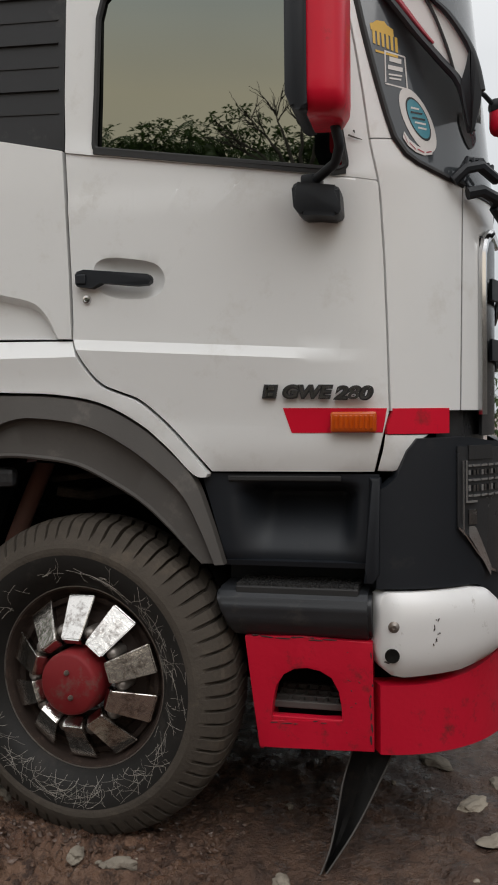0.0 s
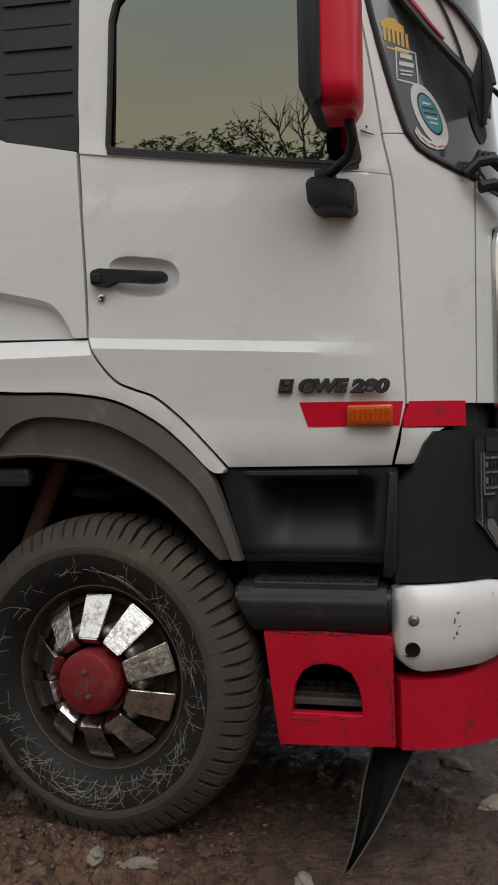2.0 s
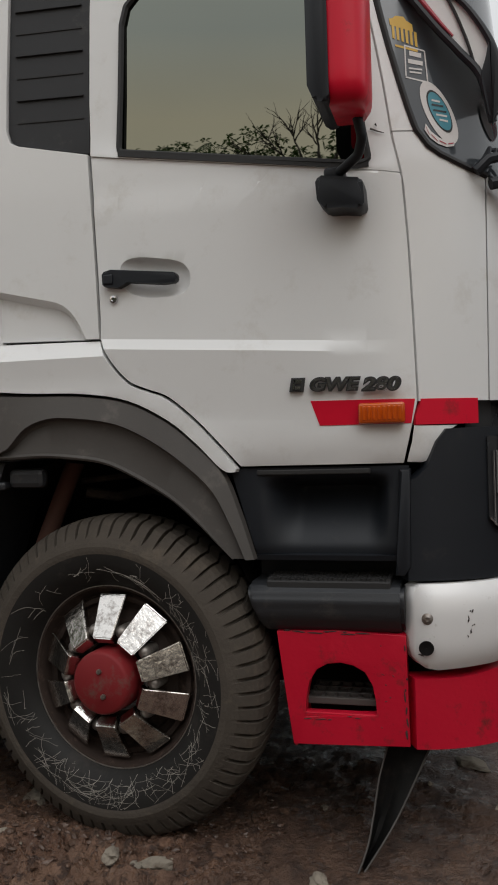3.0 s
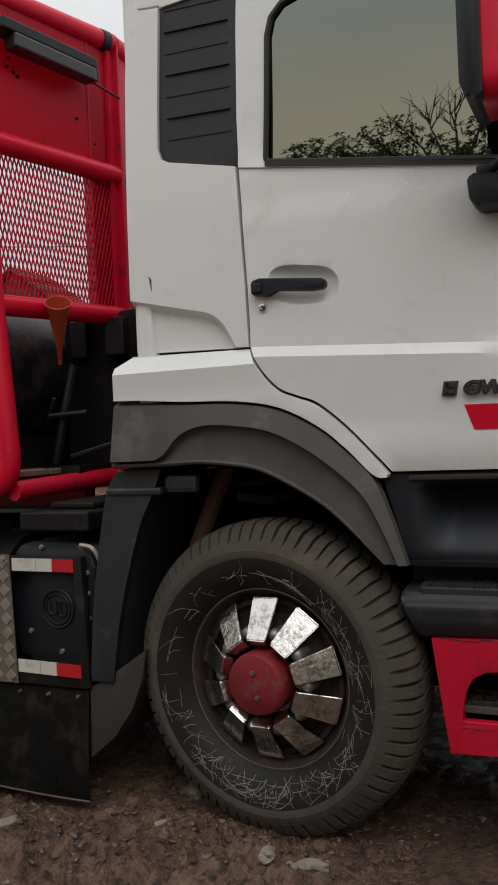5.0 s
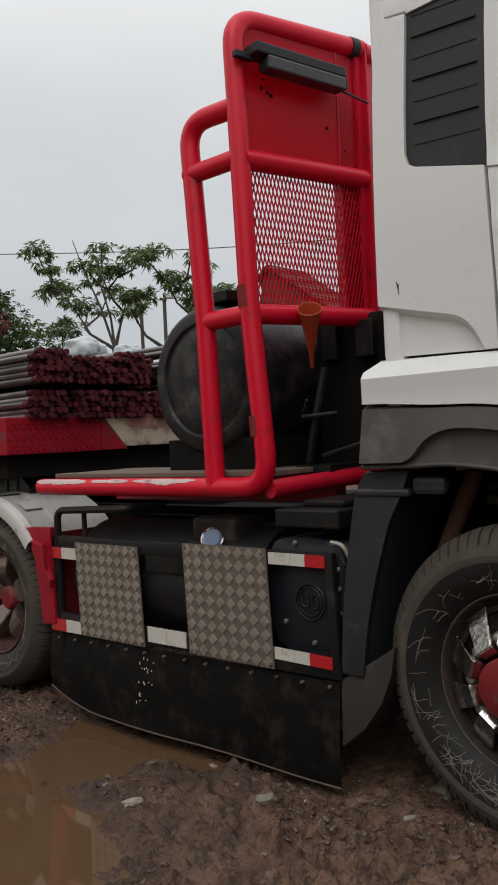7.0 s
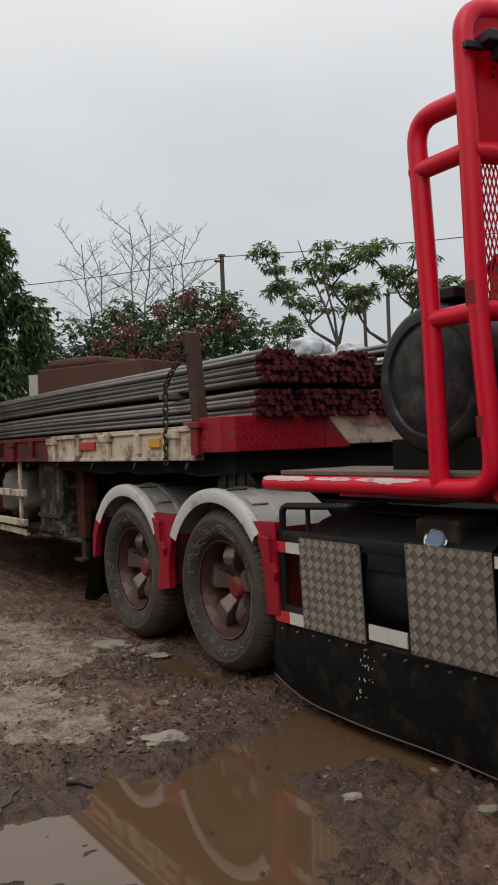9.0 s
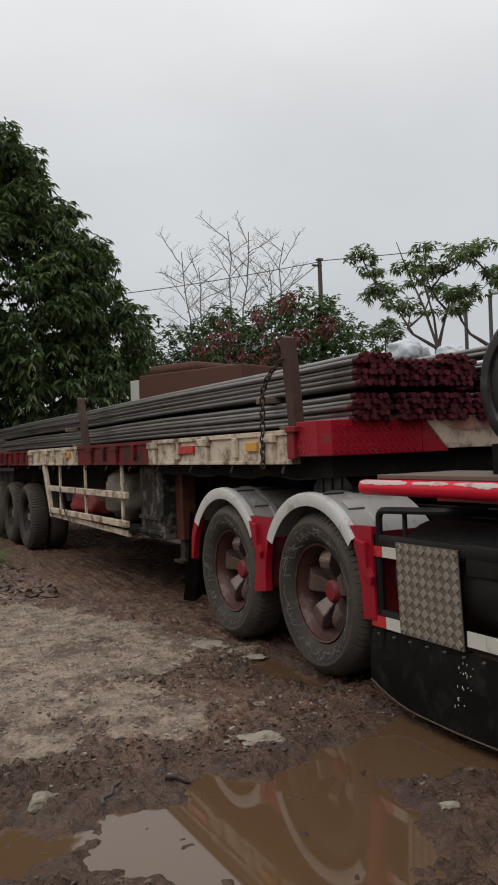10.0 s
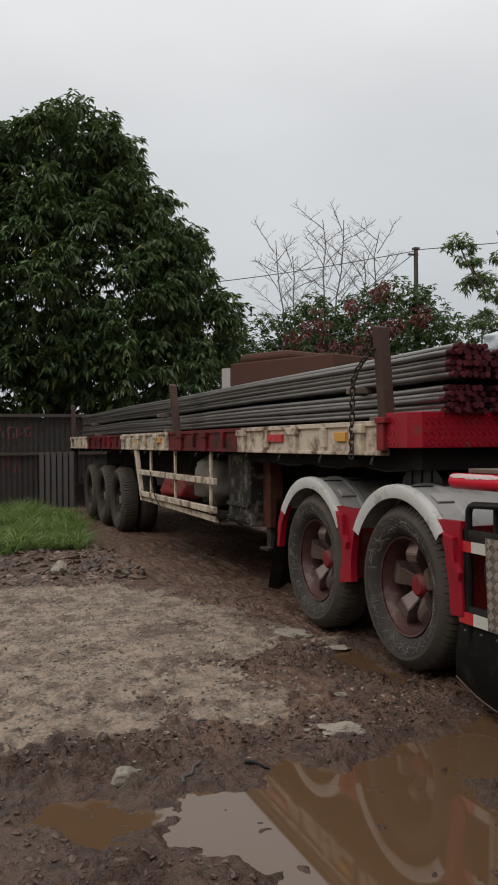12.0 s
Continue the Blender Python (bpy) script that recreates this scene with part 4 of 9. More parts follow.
def door_outline():
    p = [(x + GAP, z + GAP) for x, z in arch_edge]
    p += [(0.7, 1.254), (0.9, 1.254)]
    p += [(door_seam_front(z) - GAP, z) for z in zs_f[0:]]
    p += [(0.6, 3.06), (0.3, 3.06), (0.05, 3.04)]
    p += [(x + GAP, z) for x, z in rear_seam[::-1][1:]]
    return p


def with_hole(outer, hole):
    """Joins a hole to an outline by a cut from the hole's first point to the nearest point of the outline."""
    area = lambda q: sum(a[0] * b[1] - b[0] * a[1] for a, b in zip(q, q[1:] + q[:1]))
    if area(outer) * area(hole) > 0:
        hole = hole[::-1]
    i = min(range(len(outer)), key=lambda k: math.dist(outer[k], hole[0]))
    return outer[:i + 1] + hole + [hole[0]] + outer[i:]


def crease_y(x, z):
    """Door surface with the pressed line that catches the light under the handle, and the handle's recess."""
    y = side_y(x, z)
    zl = 1.696 - 0.062 * (x - 0.035) if x > 0.03 else 1.696
    fade = min(1, max(0, (1.02 - x) / 0.3))
    u = zl - z
    if u > 0:
        y += -0.021 * min(1, u / 0.036) * fade
    if u > 0.036:
        y += 0.019 * min(1, (u - 0.036) / 0.22) * fade
    if z < 1.36:
        y += 0.02 * ((1.36 - z) / 0.11) ** 2
    if z > 2.17:
        y += 0.006
    return y


def split_door():
    """Door skin in two sheets: below the belt and the frame round the window."""
    belt = lambda x: 2.330 - 0.158 * (x - 0.012)
    lower = [p for p in door_outline() if p[1] <= belt(p[0]) - 0.012]
    x_f = door_seam_front(2.16) - GAP
    i = max(range(len(lower)), key=lambda k: lower[k][0] + lower[k][1] * 10 if lower[k][0] > 0.9 else -9)
    low = lower[:i + 1] + [(x_f, belt(x_f) - 0.012)]
    low += [(x, belt(x) - 0.012) for x in (0.85, 0.65, 0.45, 0.25, 0.1)] + [(0.012 + GAP, belt(0.012) - 0.012)] + lower[i + 1:]
    return low, belt


low, belt = split_door()
handle_hole = smooth_poly([(0.112, 1.905), (0.118, 1.940), (0.145, 1.958), (0.19, 1.961), (0.25, 1.953), (0.30, 1.944), (0.338, 1.928), (0.358, 1.90), (0.360, 1.868), (0.345, 1.838), (0.31, 1.825), (0.255, 1.822), (0.20, 1.826), (0.15, 1.842), (0.12, 1.868)], 3)[:-1]
crease_cuts = [((0.035, 1.696 - u), (0.062, 1)) for u in (0.0, 0.036, 0.09, 0.15, 0.256)]
bm = panel(low, crease_y, 0.03, 0.003, 0.05, (handle_hole,), crease_cuts)
door = link("door", bm, WHITE, truck, "white cab door with black handle", smooth=True, angle=22)
bm = bmesh.new()
recess_mid = (0.235, 1.892)
rings = []
for s, d in ((1.0, 0.002), (0.9, 0.016), (0.6, 0.030), (0.01, 0.033)):
    rings.append([bm.verts.new((recess_mid[0] + (x - recess_mid[0]) * s, d, recess_mid[1] + (z - recess_mid[1]) * s)) for x, z in handle_hole])
for a, b in zip(rings, rings[1:]):
    for k in range(len(a)):
        bm.faces.new((a[k], a[(k + 1) % len(a)], b[(k + 1) % len(a)], b[k]))
link("handle_recess", bm, WHITE, door, smooth=True)
bm = bmesh.new()
poly = [(p.x, p.z) for p in rounded([(0.060, 0, 1.868), (0.058, 0, 1.914), (0.09, 0, 1.922), (0.316, 0, 1.897), (0.324, 0, 1.880), (0.315, 0, 1.864), (0.27, 0, 1.862), (0.15, 0, 1.876), (0.115, 0, 1.860)], 0.008, 4, True)]
prism(bm, poly, -0.03, 0.002, 0.006)
hd = link("door_handle", bm, DARK_PL, door, "black plastic pull handle", smooth=True)
bm = bmesh.new()
box(bm, 0.062, 0.098, -0.034, -0.026, 1.872, 1.908, 0.006)
link("handle_button", bm, DARK_PL, door)
bm = bmesh.new()
lathe(bm, [(0.0001, -0.006), (0.006, -0.006), (0.007, -0.010), (0.013, -0.009), (0.016, 0.003)], 20)
shift(bm, pose(0.088, 0, 1.826))
link("door_lock", bm, CHROME_CLEAN, door, smooth=True)

# window frame of the door, above the belt
top_out = [(0.012 + GAP, belt(0.012) - 0.011), (0.010 + GAP, 2.5), (0.018 + GAP, 2.8), (0.035, 3.05), (0.4, 3.06), (door_seam_front(3.04) - GAP, 3.04)]
top_out += [(door_seam_front(z) - GAP, z) for z in (2.9, 2.707, 2.602, 2.446, 2.272, 2.157)]
top_out += [(x, belt(x) - 0.011) for x in (0.9, 0.65, 0.45, 0.25, 0.1)]
bm = panel(top_out, lambda x, z: side_y(x, z) + 0.006 * max(0, min(1, (z - belt(x)) / 0.02)), 0.03, 0.004, 0.06, (win,))
link("window_frame", bm, WHITE, door, smooth=True, angle=50)
# rubber seal round the opening, then the pane
seal = rounded([(x, side_y(x, z) + 0.005, z) for x, z in win], 0.02, 3, True)
bm = bmesh.new()
tube(bm, seal, 0.011, 6, closed=True)
link("window_seal", bm, SEAL, door, smooth=True)
bm = bmesh.new()
vs = [bm.verts.new((x, 0.026, z)) for x, z in win]
bm.faces.new(vs)
pane = link("window_pane", bm, FILM, door, "dark tinted glass mirroring sky and trees")
bm = bmesh.new()
prism(bm, [(0.118, 2.327), (0.118, 2.306), (0.92, 2.176), (0.955, 2.180), (0.955, 2.198), (0.92, 2.199)], -0.003, 0.02)
link("belt_strip", bm, SEAL, door)

# rear side panel with its vent
vent = [(-0.276, 2.945), (-0.293, 2.6), (-0.297, 2.44), (-0.285, 2.405), (-0.255, 2.388), (0.008, 2.332), (0.010, 2.6), (0.026, 2.96)]
rear_poly = [(-0.440, 1.712), (-0.1, 1.703), (0.031 - GAP, 1.697), (0.026 - GAP, 1.9), (0.018 - GAP, 2.1), (0.008 - GAP, 2.326)]
rear_poly += [(-0.255, 2.384), (-0.289, 2.401), (-0.301, 2.44), (-0.297, 2.6), (-0.280, 2.95)]
rear_poly += [(-0.41, 2.965), (-0.428, 2.7), (-0.436, 2.4), (-0.440, 2.0)]


def rear_y(x, z):
    """The rear panel, with the scooped hollow above the waist line."""
    y = side_y(0.1, z)
    edge, slope = hollow(x)
    if z < edge and x < -0.015:
        y += 0.035 * min(1, (edge - z) / math.hypot(1, slope) / 0.022)
    return y


def hollow(x):
    """The hollow's rim: height and slope."""
    if x < -0.16:
        return 1.905 - 0.234 * (x + 0.44), -0.234
    u = (x + 0.16) / 0.14
    return 1.8395 - 0.234 * 0.14 * u - 0.11 * u ** 3, -0.234 - 0.33 * u * u / 0.14


rim_cuts = []
for xt in (-0.3, -0.14, -0.115, -0.09, -0.07, -0.05, -0.035):
    e_, sl = hollow(xt)
    w_ = 0.022 / math.hypot(1, sl)
    rim_cuts += [((xt, e_), (-sl, 1)), ((xt + sl * w_, e_ - w_), (-sl, 1))]
bm = panel(rear_poly, rear_y, 0.04, 0.003, 0.025, (), rim_cuts)
link("rear_panel", bm, WHITE, truck, "white rear cab panel with a hollow", smooth=True, angle=25)
bm = panel(vent, lambda x, z: side_y(0.1, z) + 0.012, 0.03, 0.004)
vp = link("side_vent", bm, VENT_PL, truck, "ribbed dark plastic vent panel", smooth=True)
for i in range(8):
    z0 = 2.455 + i * 0.078
    bm = bmesh.new()
    x0, x1 = -0.262, -0.01
    sl = -0.06
    prism(bm, [(x0, z0 + 0.012), (x1, z0), (x1, z0 + 0.005), (x0, z0 + 0.017)], side_y(0.1, z0) + (0.004 if i % 2 else 0.009), side_y(0.1, z0) + 0.02)
    link("vent_slat", bm, VENT_PL if i % 2 else SEAL, vp)
# roof corner piece above the panel
bm = panel([(-0.415, 2.975), (-0.28, 2.960), (-0.276, 2.95), (0.03, 2.97), (0.04, 3.12), (-0.37, 3.12)], lambda x, z: side_y(0.1, z) + 0.004 + 0.3 * max(0, z - 3.05) ** 1.0, 0.03, 0.004)
link("roof_corner", bm, WHITE, truck, smooth=True)
bm = bmesh.new()
box(bm, -0.36, 0.80, 0.12, 2.37, 3.06, 3.24, 0.05, 3)
link("roof", bm, WHITE, truck, smooth=True)
bm = bmesh.new()
box(bm, -0.435, -0.36, 0.015, 2.475, 1.34, 3.10, 0.02)
link("back_wall", bm, WHITE, truck)
bm = bmesh.new()
box(bm, -0.40, 1.0, 2.47, 2.485, 1.25, 3.10, 0.005)
link("far_side_wall", bm, WHITE, truck)

# waist: the white band over the arch
waist = [(-0.522, 1.540), (-0.513, 1.66), (-0.445, 1.700), (0.031 - GAP, 1.690)] + [(x - GAP, z - GAP) for x, z in arch_edge[1:]]
arch_top = smooth_poly([(0.498, 1.236), (0.455, 1.245), (0.369, 1.332), (0.272, 1.412), (0.133, 1.482), (-0.03, 1.512), (-0.241, 1.522), (-0.40, 1.535), (-0.522, 1.540)], 4)


def waist_y(x, z):
    u = 1.695 - z
    y = 0.012 - 0.040 * min(1, max(0, u) / 0.06)
    if u > 0.06:
        y += 0.010 * min(1, (u - 0.06) / 0.08)
    return y


bm = panel(waist + arch_top[:-1], waist_y, 0.05, 0.004, 0.06, (), [((0, 1.695), (0, 1)), ((0, 1.635), (0, 1)), ((0, 1.555), (0, 1))])
link("wheel_arch_band", bm, WHITE, truck, "white band above the wheel arch", smooth=True, angle=20)
# grey arch trim
outer = [(-0.524, 1.536), (-0.40, 1.531), (-0.241, 1.518), (-0.03, 1.508), (0.133, 1.478), (0.272, 1.407), (0.369, 1.327), (0.455, 1.238), (0.510, 1.098), (0.555, 0.952)]
inner = [(-0.540, 1.290), (-0.30, 1.292), (-0.195, 1.296), (-0.10, 1.290), (0.026, 1.272), (0.129, 1.230), (0.268, 1.150), (0.365, 1.066), (0.435, 0.995), (0.478, 0.955)]
so, si = smooth_poly(outer, 5), smooth_poly(inner, 5)
bm = bmesh.new()
prof = [(0.0, 0.035), (0.03, 0.0), (0.36, -0.020), (0.40, 0.004), (0.46, 0.010), (0.92, 0.002), (0.955, -0.010), (0.985, -0.006), (1.0, 0.012), (1.0, 0.11)]
rows = []
for (xo, zo), (xi, zi) in zip(so, si):
    mid_u = 0.36 + 0.54 * min(1, max(0, (-0.10 - xo) / 0.32)) ** 2
    us = [(u * mid_u / 0.36 if u <= 0.36 else (mid_u + (u - 0.36) * (0.92 - mid_u) / 0.56 if u <= 0.92 else u), y) for u, y in prof]
    rows.append([bm.verts.new((xo + (xi - xo) * u, y - 0.012, zo + (zi - zo) * u)) for u, y in us])
for a, b in zip(rows, rows[1:]):
    for k in range(len(prof) - 1):
        bm.faces.new((a[k], a[k + 1], b[k + 1], b[k]))
link("wheel_arch", bm, GREY_PL, truck, "sun-faded grey plastic wheel arch trim", smooth=True, angle=30)
# arch liner, near black in place of the shade inside the arch
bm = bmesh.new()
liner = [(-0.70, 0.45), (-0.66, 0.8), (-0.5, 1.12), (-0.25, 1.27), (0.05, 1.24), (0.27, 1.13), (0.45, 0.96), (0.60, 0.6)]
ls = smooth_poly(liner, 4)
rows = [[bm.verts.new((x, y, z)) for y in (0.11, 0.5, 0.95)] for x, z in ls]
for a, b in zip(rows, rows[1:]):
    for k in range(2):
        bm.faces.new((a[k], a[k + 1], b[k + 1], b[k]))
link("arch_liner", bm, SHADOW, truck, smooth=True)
# rear mud guard behind the front wheel
g_out = smooth_poly([(-0.545, 1.285), (-0.60, 1.20), (-0.645, 1.0), (-0.685, 0.75), (-0.71, 0.47)], 5)
g_in = smooth_poly([(-0.36, 1.285), (-0.40, 1.19), (-0.47, 1.05), (-0.56, 0.75), (-0.61, 0.47)], 5)
bm = bmesh.new()
prism(bm, g_out + g_in[::-1], 0.03, 0.06, 0.008)
rows = [[bm.verts.new((x, y, z)) for y in (0.04, 0.42)] for x, z in g_in]
for a, b in zip(rows, rows[1:]):
    bm.faces.new((a[0], a[1], b[1], b[0]))
rg = link("rear_mudguard", bm, STEP_PL, truck, "dark plastic mudguard behind the front wheel", smooth=True, angle=30)
bm = bmesh.new()
box(bm, -0.60, -0.36, 0.02, 0.07, 1.185, 1.215, 0.01)
box(bm, -0.36, -0.22, 0.04, 0.09, 1.19, 1.26, 0.02)
link("guard_ledge", bm, STEP_PL, rg)
bm = bmesh.new()
fl = [(-0.725, 0.44), (-0.66, 0.475), (-0.47, 0.60), (-0.49, 0.49), (-0.54, 0.37), (-0.62, 0.26), (-0.735, 0.165)]
prism(bm, fl, 0.045, 0.06, 0.003)
rows = [[bm.verts.new((x, y, z)) for y in (0.05, 0.40)] for x, z in ((-0.47, 0.60), (-0.50, 0.49), (-0.55, 0.37), (-0.63, 0.25), (-0.73, 0.165))]
for a, b in zip(rows, rows[1:]):
    bm.faces.new((a[0], a[1], b[1], b[0]))
link("mudguard_apron", bm, APRON, truck, "grey lower mudguard apron", smooth=True, angle=30)
# strut and axle gear seen inside the arch
bm = bmesh.new()
tube(bm, [(-0.40, 0.25, 0.80), (-0.33, 0.25, 0.98), (-0.25, 0.25, 1.16), (-0.18, 0.25, 1.31)], 0.034, 14)
link("air_pipe", bm, RUST, truck, smooth=True)
bm = bmesh.new()
tube(bm, [(-0.16, 0.26, 1.16), (-0.05, 0.3, 1.14), (0.1, 0.28, 1.17), (0.2, 0.35, 1.12)], 0.02, 8)
tube(bm, [(-0.2, 0.3, 1.20), (0.0, 0.34, 1.22), (0.15, 0.3, 1.19)], 0.012, 8)
link("hose", bm, FRAME_DK, truck, smooth=True)

# front corner below the windscreen
ph_door = lambda z: phi_at(door_seam_front(z) + GAP, z)
zz = [1.445 + (2.19 - 1.445) * k / 14 for k in range(15)]
split = lambda z: 49 + 2 * (z - 1.4)
wind_x = lerp_table([(2.165, 1.305), (2.18, 1.25), (2.195, 1.21), (2.215, 1.165), (2.24, 1.13), (2.29, 1.095), (2.34, 1.078), (2.40, 1.06), (2.60, 1.008), (2.74, 0.978), (3.06, 0.905)])
zz = [1.445 + (2.165 - 1.445) * k / 14 for k in range(15)]
zc = zz + [2.18, 2.195, 2.215, 2.24, 2.262, 2.284]
bm = corner_skin(ph_door, lambda z: split(z) - 0.4 if z < 2.166 else phi_at(wind_x(z), z) - 0.5, zc)
link("corner_panel", bm, WHITE, truck, "white rounded front corner panel", smooth=True, angle=50)
bm = corner_skin(lambda z: split(z) + 0.4, lambda z: 62 if z < 2.02 else 90, zz)
link("front_panel", bm, WHITE, truck, smooth=True, angle=50)
# pillar: from the door's seam to the windscreen's edge
zp = [2.288, 2.30, 2.36, 2.44, 2.55, 2.65, 2.75, 2.9, 3.04]
bm = corner_skin(ph_door, lambda z: phi_at(wind_x(z), z) - 0.5, zp, 6)
link("pillar", bm, WHITE, truck, "white windscreen pillar", smooth=True, angle=50)
bm = bmesh.new()
pts = [plan(phi_at(wind_x(z), z) + 0.6, z, 0.002) for z in [2.165, 2.18, 2.195, 2.215, 2.24, 2.262] + zp]
tube(bm, pts, 0.010, 6)
link("windscreen_seal", bm, SEAL, truck, smooth=True)
zw = [2.166, 2.18, 2.195, 2.21, 2.22, 2.25, 2.30, 2.36, 2.44, 2.55, 2.65, 2.75, 2.9, 3.04]
bm = corner_skin(lambda z: phi_at(wind_x(z), z) + 1.0, lambda z: 170, zw, 40, -0.004)
wsc = link("windscreen", bm, WINDSHIELD, truck, "dark windscreen with stickers along its edge", smooth=True, angle=60)
bm = corner_skin(lambda z: 52, lambda z: 170, [2.14, 2.15, 2.16, 2.168], 20, 0.006)
link("windscreen_base", bm, DARK_PL, truck, smooth=True)
bm = corner_skin(lambda z: 63, lambda z: 170, [1.36, 1.5, 1.7, 1.9, 2.02], 20, 0.004)
link("grille", bm, LAMP_DK, truck, "black front grille", smooth=True)
bm = bmesh.new()
tube(bm, [plan(62.5, z, 0.008) for z in (1.43, 1.6, 1.8, 1.96)] + [plan(64, 2.0, 0.01), plan(70, 2.035, 0.012), plan(100, 2.04, 0.012)], 0.016, 8)
link("grille_trim", bm, CHROME_CLEAN, truck, smooth=True)
for z in (1.86, 1.66):
    bm = corner_skin(lambda zz_: 66, lambda zz_: 170, [z - 0.05, z, z + 0.02], 16, 0.03)
    link("grille_bar", bm, DARK_PL, truck, smooth=True)
bm = corner_skin(lambda z: 40, lambda z: 170, [1.30, 1.40, 1.46], 24, -0.035)
link("panel_gap", bm, LAMP_DK, truck, smooth=True)

# ---- tractor truck: stripes, badge, lamp ----
bm = panel([(0.751, 1.457), (1.075, 1.453), (1.062, 1.377), (0.778, 1.378)], lambda x, z: crease_y(x, z) - 0.002, 0.004, 0.001)
link("stripe", bm, RED, door, "red stripe below the badge")
bm = corner_skin(lambda z: phi_at(1.092 if z > 1.42 else 1.075, z), lambda z: phi_at(1.262, z), [1.372, 1.40, 1.44, 1.452], 10, 0.004)
link("stripe", bm, RED, truck, "red stripe on the front corner", smooth=True)
low_c = [(1.044, 1.256), (1.062, 1.32), (1.070, 1.370), (1.20, 1.368), (1.165, 1.345), (1.14, 1.29), (1.12, 1.262), (1.09, 1.254)]
bm = panel(low_c, lambda x, z: side_y(x, z) + 0.02 * (max(0, 1.36 - z) / 0.11) ** 2, 0.03, 0.004, 0.03)
link("corner_foot", bm, WHITE, truck, smooth=True)
bm = bmesh.new()
box(bm, 0.904, 1.046, -0.034, 0.01, 1.379, 1.443, 0.008, 3)
lamp = link("indicator_lamp", bm, AMBER, truck, "amber side indicator lamp", smooth=True)
for k in range(8):
    bm = bmesh.new()
    box(bm, 0.917 + 0.0155 * k, 0.927 + 0.0155 * k, -0.038, -0.03, 1.389, 1.433, 0.003)
    link("lens_rib", bm, AMBER, lamp)
# raised lettering, and a small square mark before it
for word, x, z, wide in (("GWE", 0.750, 1.490, 1.22), ("280", 0.918, 1.484, 1.36)):
    at = pose(x, -0.021, z, 90, 1.2, 0) @ Matrix.Diagonal((wide, 1, 1, 1))
    icon(word, 0.054, 0.005, SEAL, "badge_letters", door, at, "dark edged model lettering", 0.0042, 0.2)
    icon(word, 0.054, 0.0065, BADGE, "badge_face", door, at, "chrome face of the lettering", 0.0012, 0.2)
bm = bmesh.new()
prism(bm, [(0.686, 1.488), (0.694, 1.532), (0.738, 1.531), (0.730, 1.487)], -0.024, -0.008, 0.002)
bd = link("badge_plate", bm, SEAL, door)
bm = bmesh.new()
prism(bm, [(0.697, 1.494), (0.702, 1.526), (0.708, 1.526), (0.703, 1.494)], -0.028, -0.02)
prism(bm, [(0.702, 1.513), (0.704, 1.526), (0.728, 1.525), (0.726, 1.513)], -0.028, -0.02)
prism(bm, [(0.706, 1.494), (0.707, 1.505), (0.724, 1.504), (0.723, 1.494)], -0.028, -0.02)
link("badge_mark", bm, CHROME_CLEAN, bd)

# ---- step, bumper, headlamp ----
bm = bmesh.new()
# step well: a pressed hollow
well = [(0.478, 1.244), (1.04, 1.244), (1.03, 0.93), (0.53, 0.93)]
xs, zs = np.linspace(0.46, 1.05, 40), np.linspace(0.955, 1.246, 26)
grid = []
for z in zs:
    row = []
    for x in xs:
        u = max(0, min(1, min((x - 0.57) / 0.13, (0.995 - x) / 0.075)))
        v = max(0, min(1, (1.222 - z) / 0.05))
        h = u * u * (3 - 2 * u) * v * v * (3 - 2 * v)
        lo = 0.47 + 0.10 * max(0, (1.245 - z) / 0.345)
        bot = 0.012 * max(0, 1 - (z - 0.955) / 0.03)
        row.append(bm.verts.new((max(x, lo), 0.03 + 0.17 * h * (0.12 + 0.88 * (lambda q: q * q * (3 - 2 * q))(min(1, max(0, (z - 0.955) / 0.262)))) + bot, z + (0.012 * (1 - u) - 0.012) * (1 if z < 0.97 else 0))))
    grid.append(row)
for a, b in zip(grid, grid[1:]):
    for k in range(len(a) - 1):
        try:
            bm.faces.new((a[k], a[k + 1], b[k + 1], b[k]))
        except ValueError:
            pass
bmesh.ops.remove_doubles(bm, verts=bm.verts, dist=0.001)
sw = link("step_well", bm, DARK_PL, truck, "dark plastic step well below the door", smooth=True, angle=60)
bm = bmesh.new()
box(bm, 0.56, 0.93, 0.022, 0.045, 1.222, 1.240, 0.004)
link("well_lip", bm, SEAL, sw)
bm = bmesh.new()
prism(bm, [(1.02, 1.235), (1.055, 1.235), (1.05, 0.93), (1.03, 0.90), (1.00, 0.90), (1.005, 0.95)], 0.012, 0.06, 0.01)
link("well_post", bm, DARK_PL, sw, smooth=True)
bm = bmesh.new()
prism(bm, [(0.17, 0.97), (0.30, 0.97), (0.30, 0.86), (0.17, 0.86)], 0.53, 1.035, axis="x")
prism(bm, [(0.03, 0.962), (0.17, 0.972), (0.17, 0.955), (0.035, 0.945)], 0.55, 1.03, axis="x")
link("well_floor", bm, DARK_PL, sw)
bm = bmesh.new()
step_prof = [(0.0, 0.860), (0.03, 0.872), (0.30, 0.876), (0.30, 0.72), (0.05, 0.71), (0.01, 0.745), (-0.015, 0.80), (-0.015, 0.84)]
prism(bm, step_prof, 0.53, 1.025, axis="x")
bmesh.ops.bevel(bm, geom=bm.edges[:], offset=0.012, segments=2, affect="EDGES")
for v in bm.verts:
    if v.co.x < 0.57:
        v.co.x -= 0.05 * (v.co.z - 0.70) / 0.16 - 0.04
st = link("step", bm, STEP_PL, truck, "dark plastic boarding step with a ribbed tread", smooth=True, angle=40)
bm = bmesh.new()
box(bm, 0.585, 0.985, 0.008, 0.165, 0.855, 0.884, 0.006)
tr = link("step_tread", bm, SEAL, st)
rng = random.Random(3)
bm = bmesh.new()
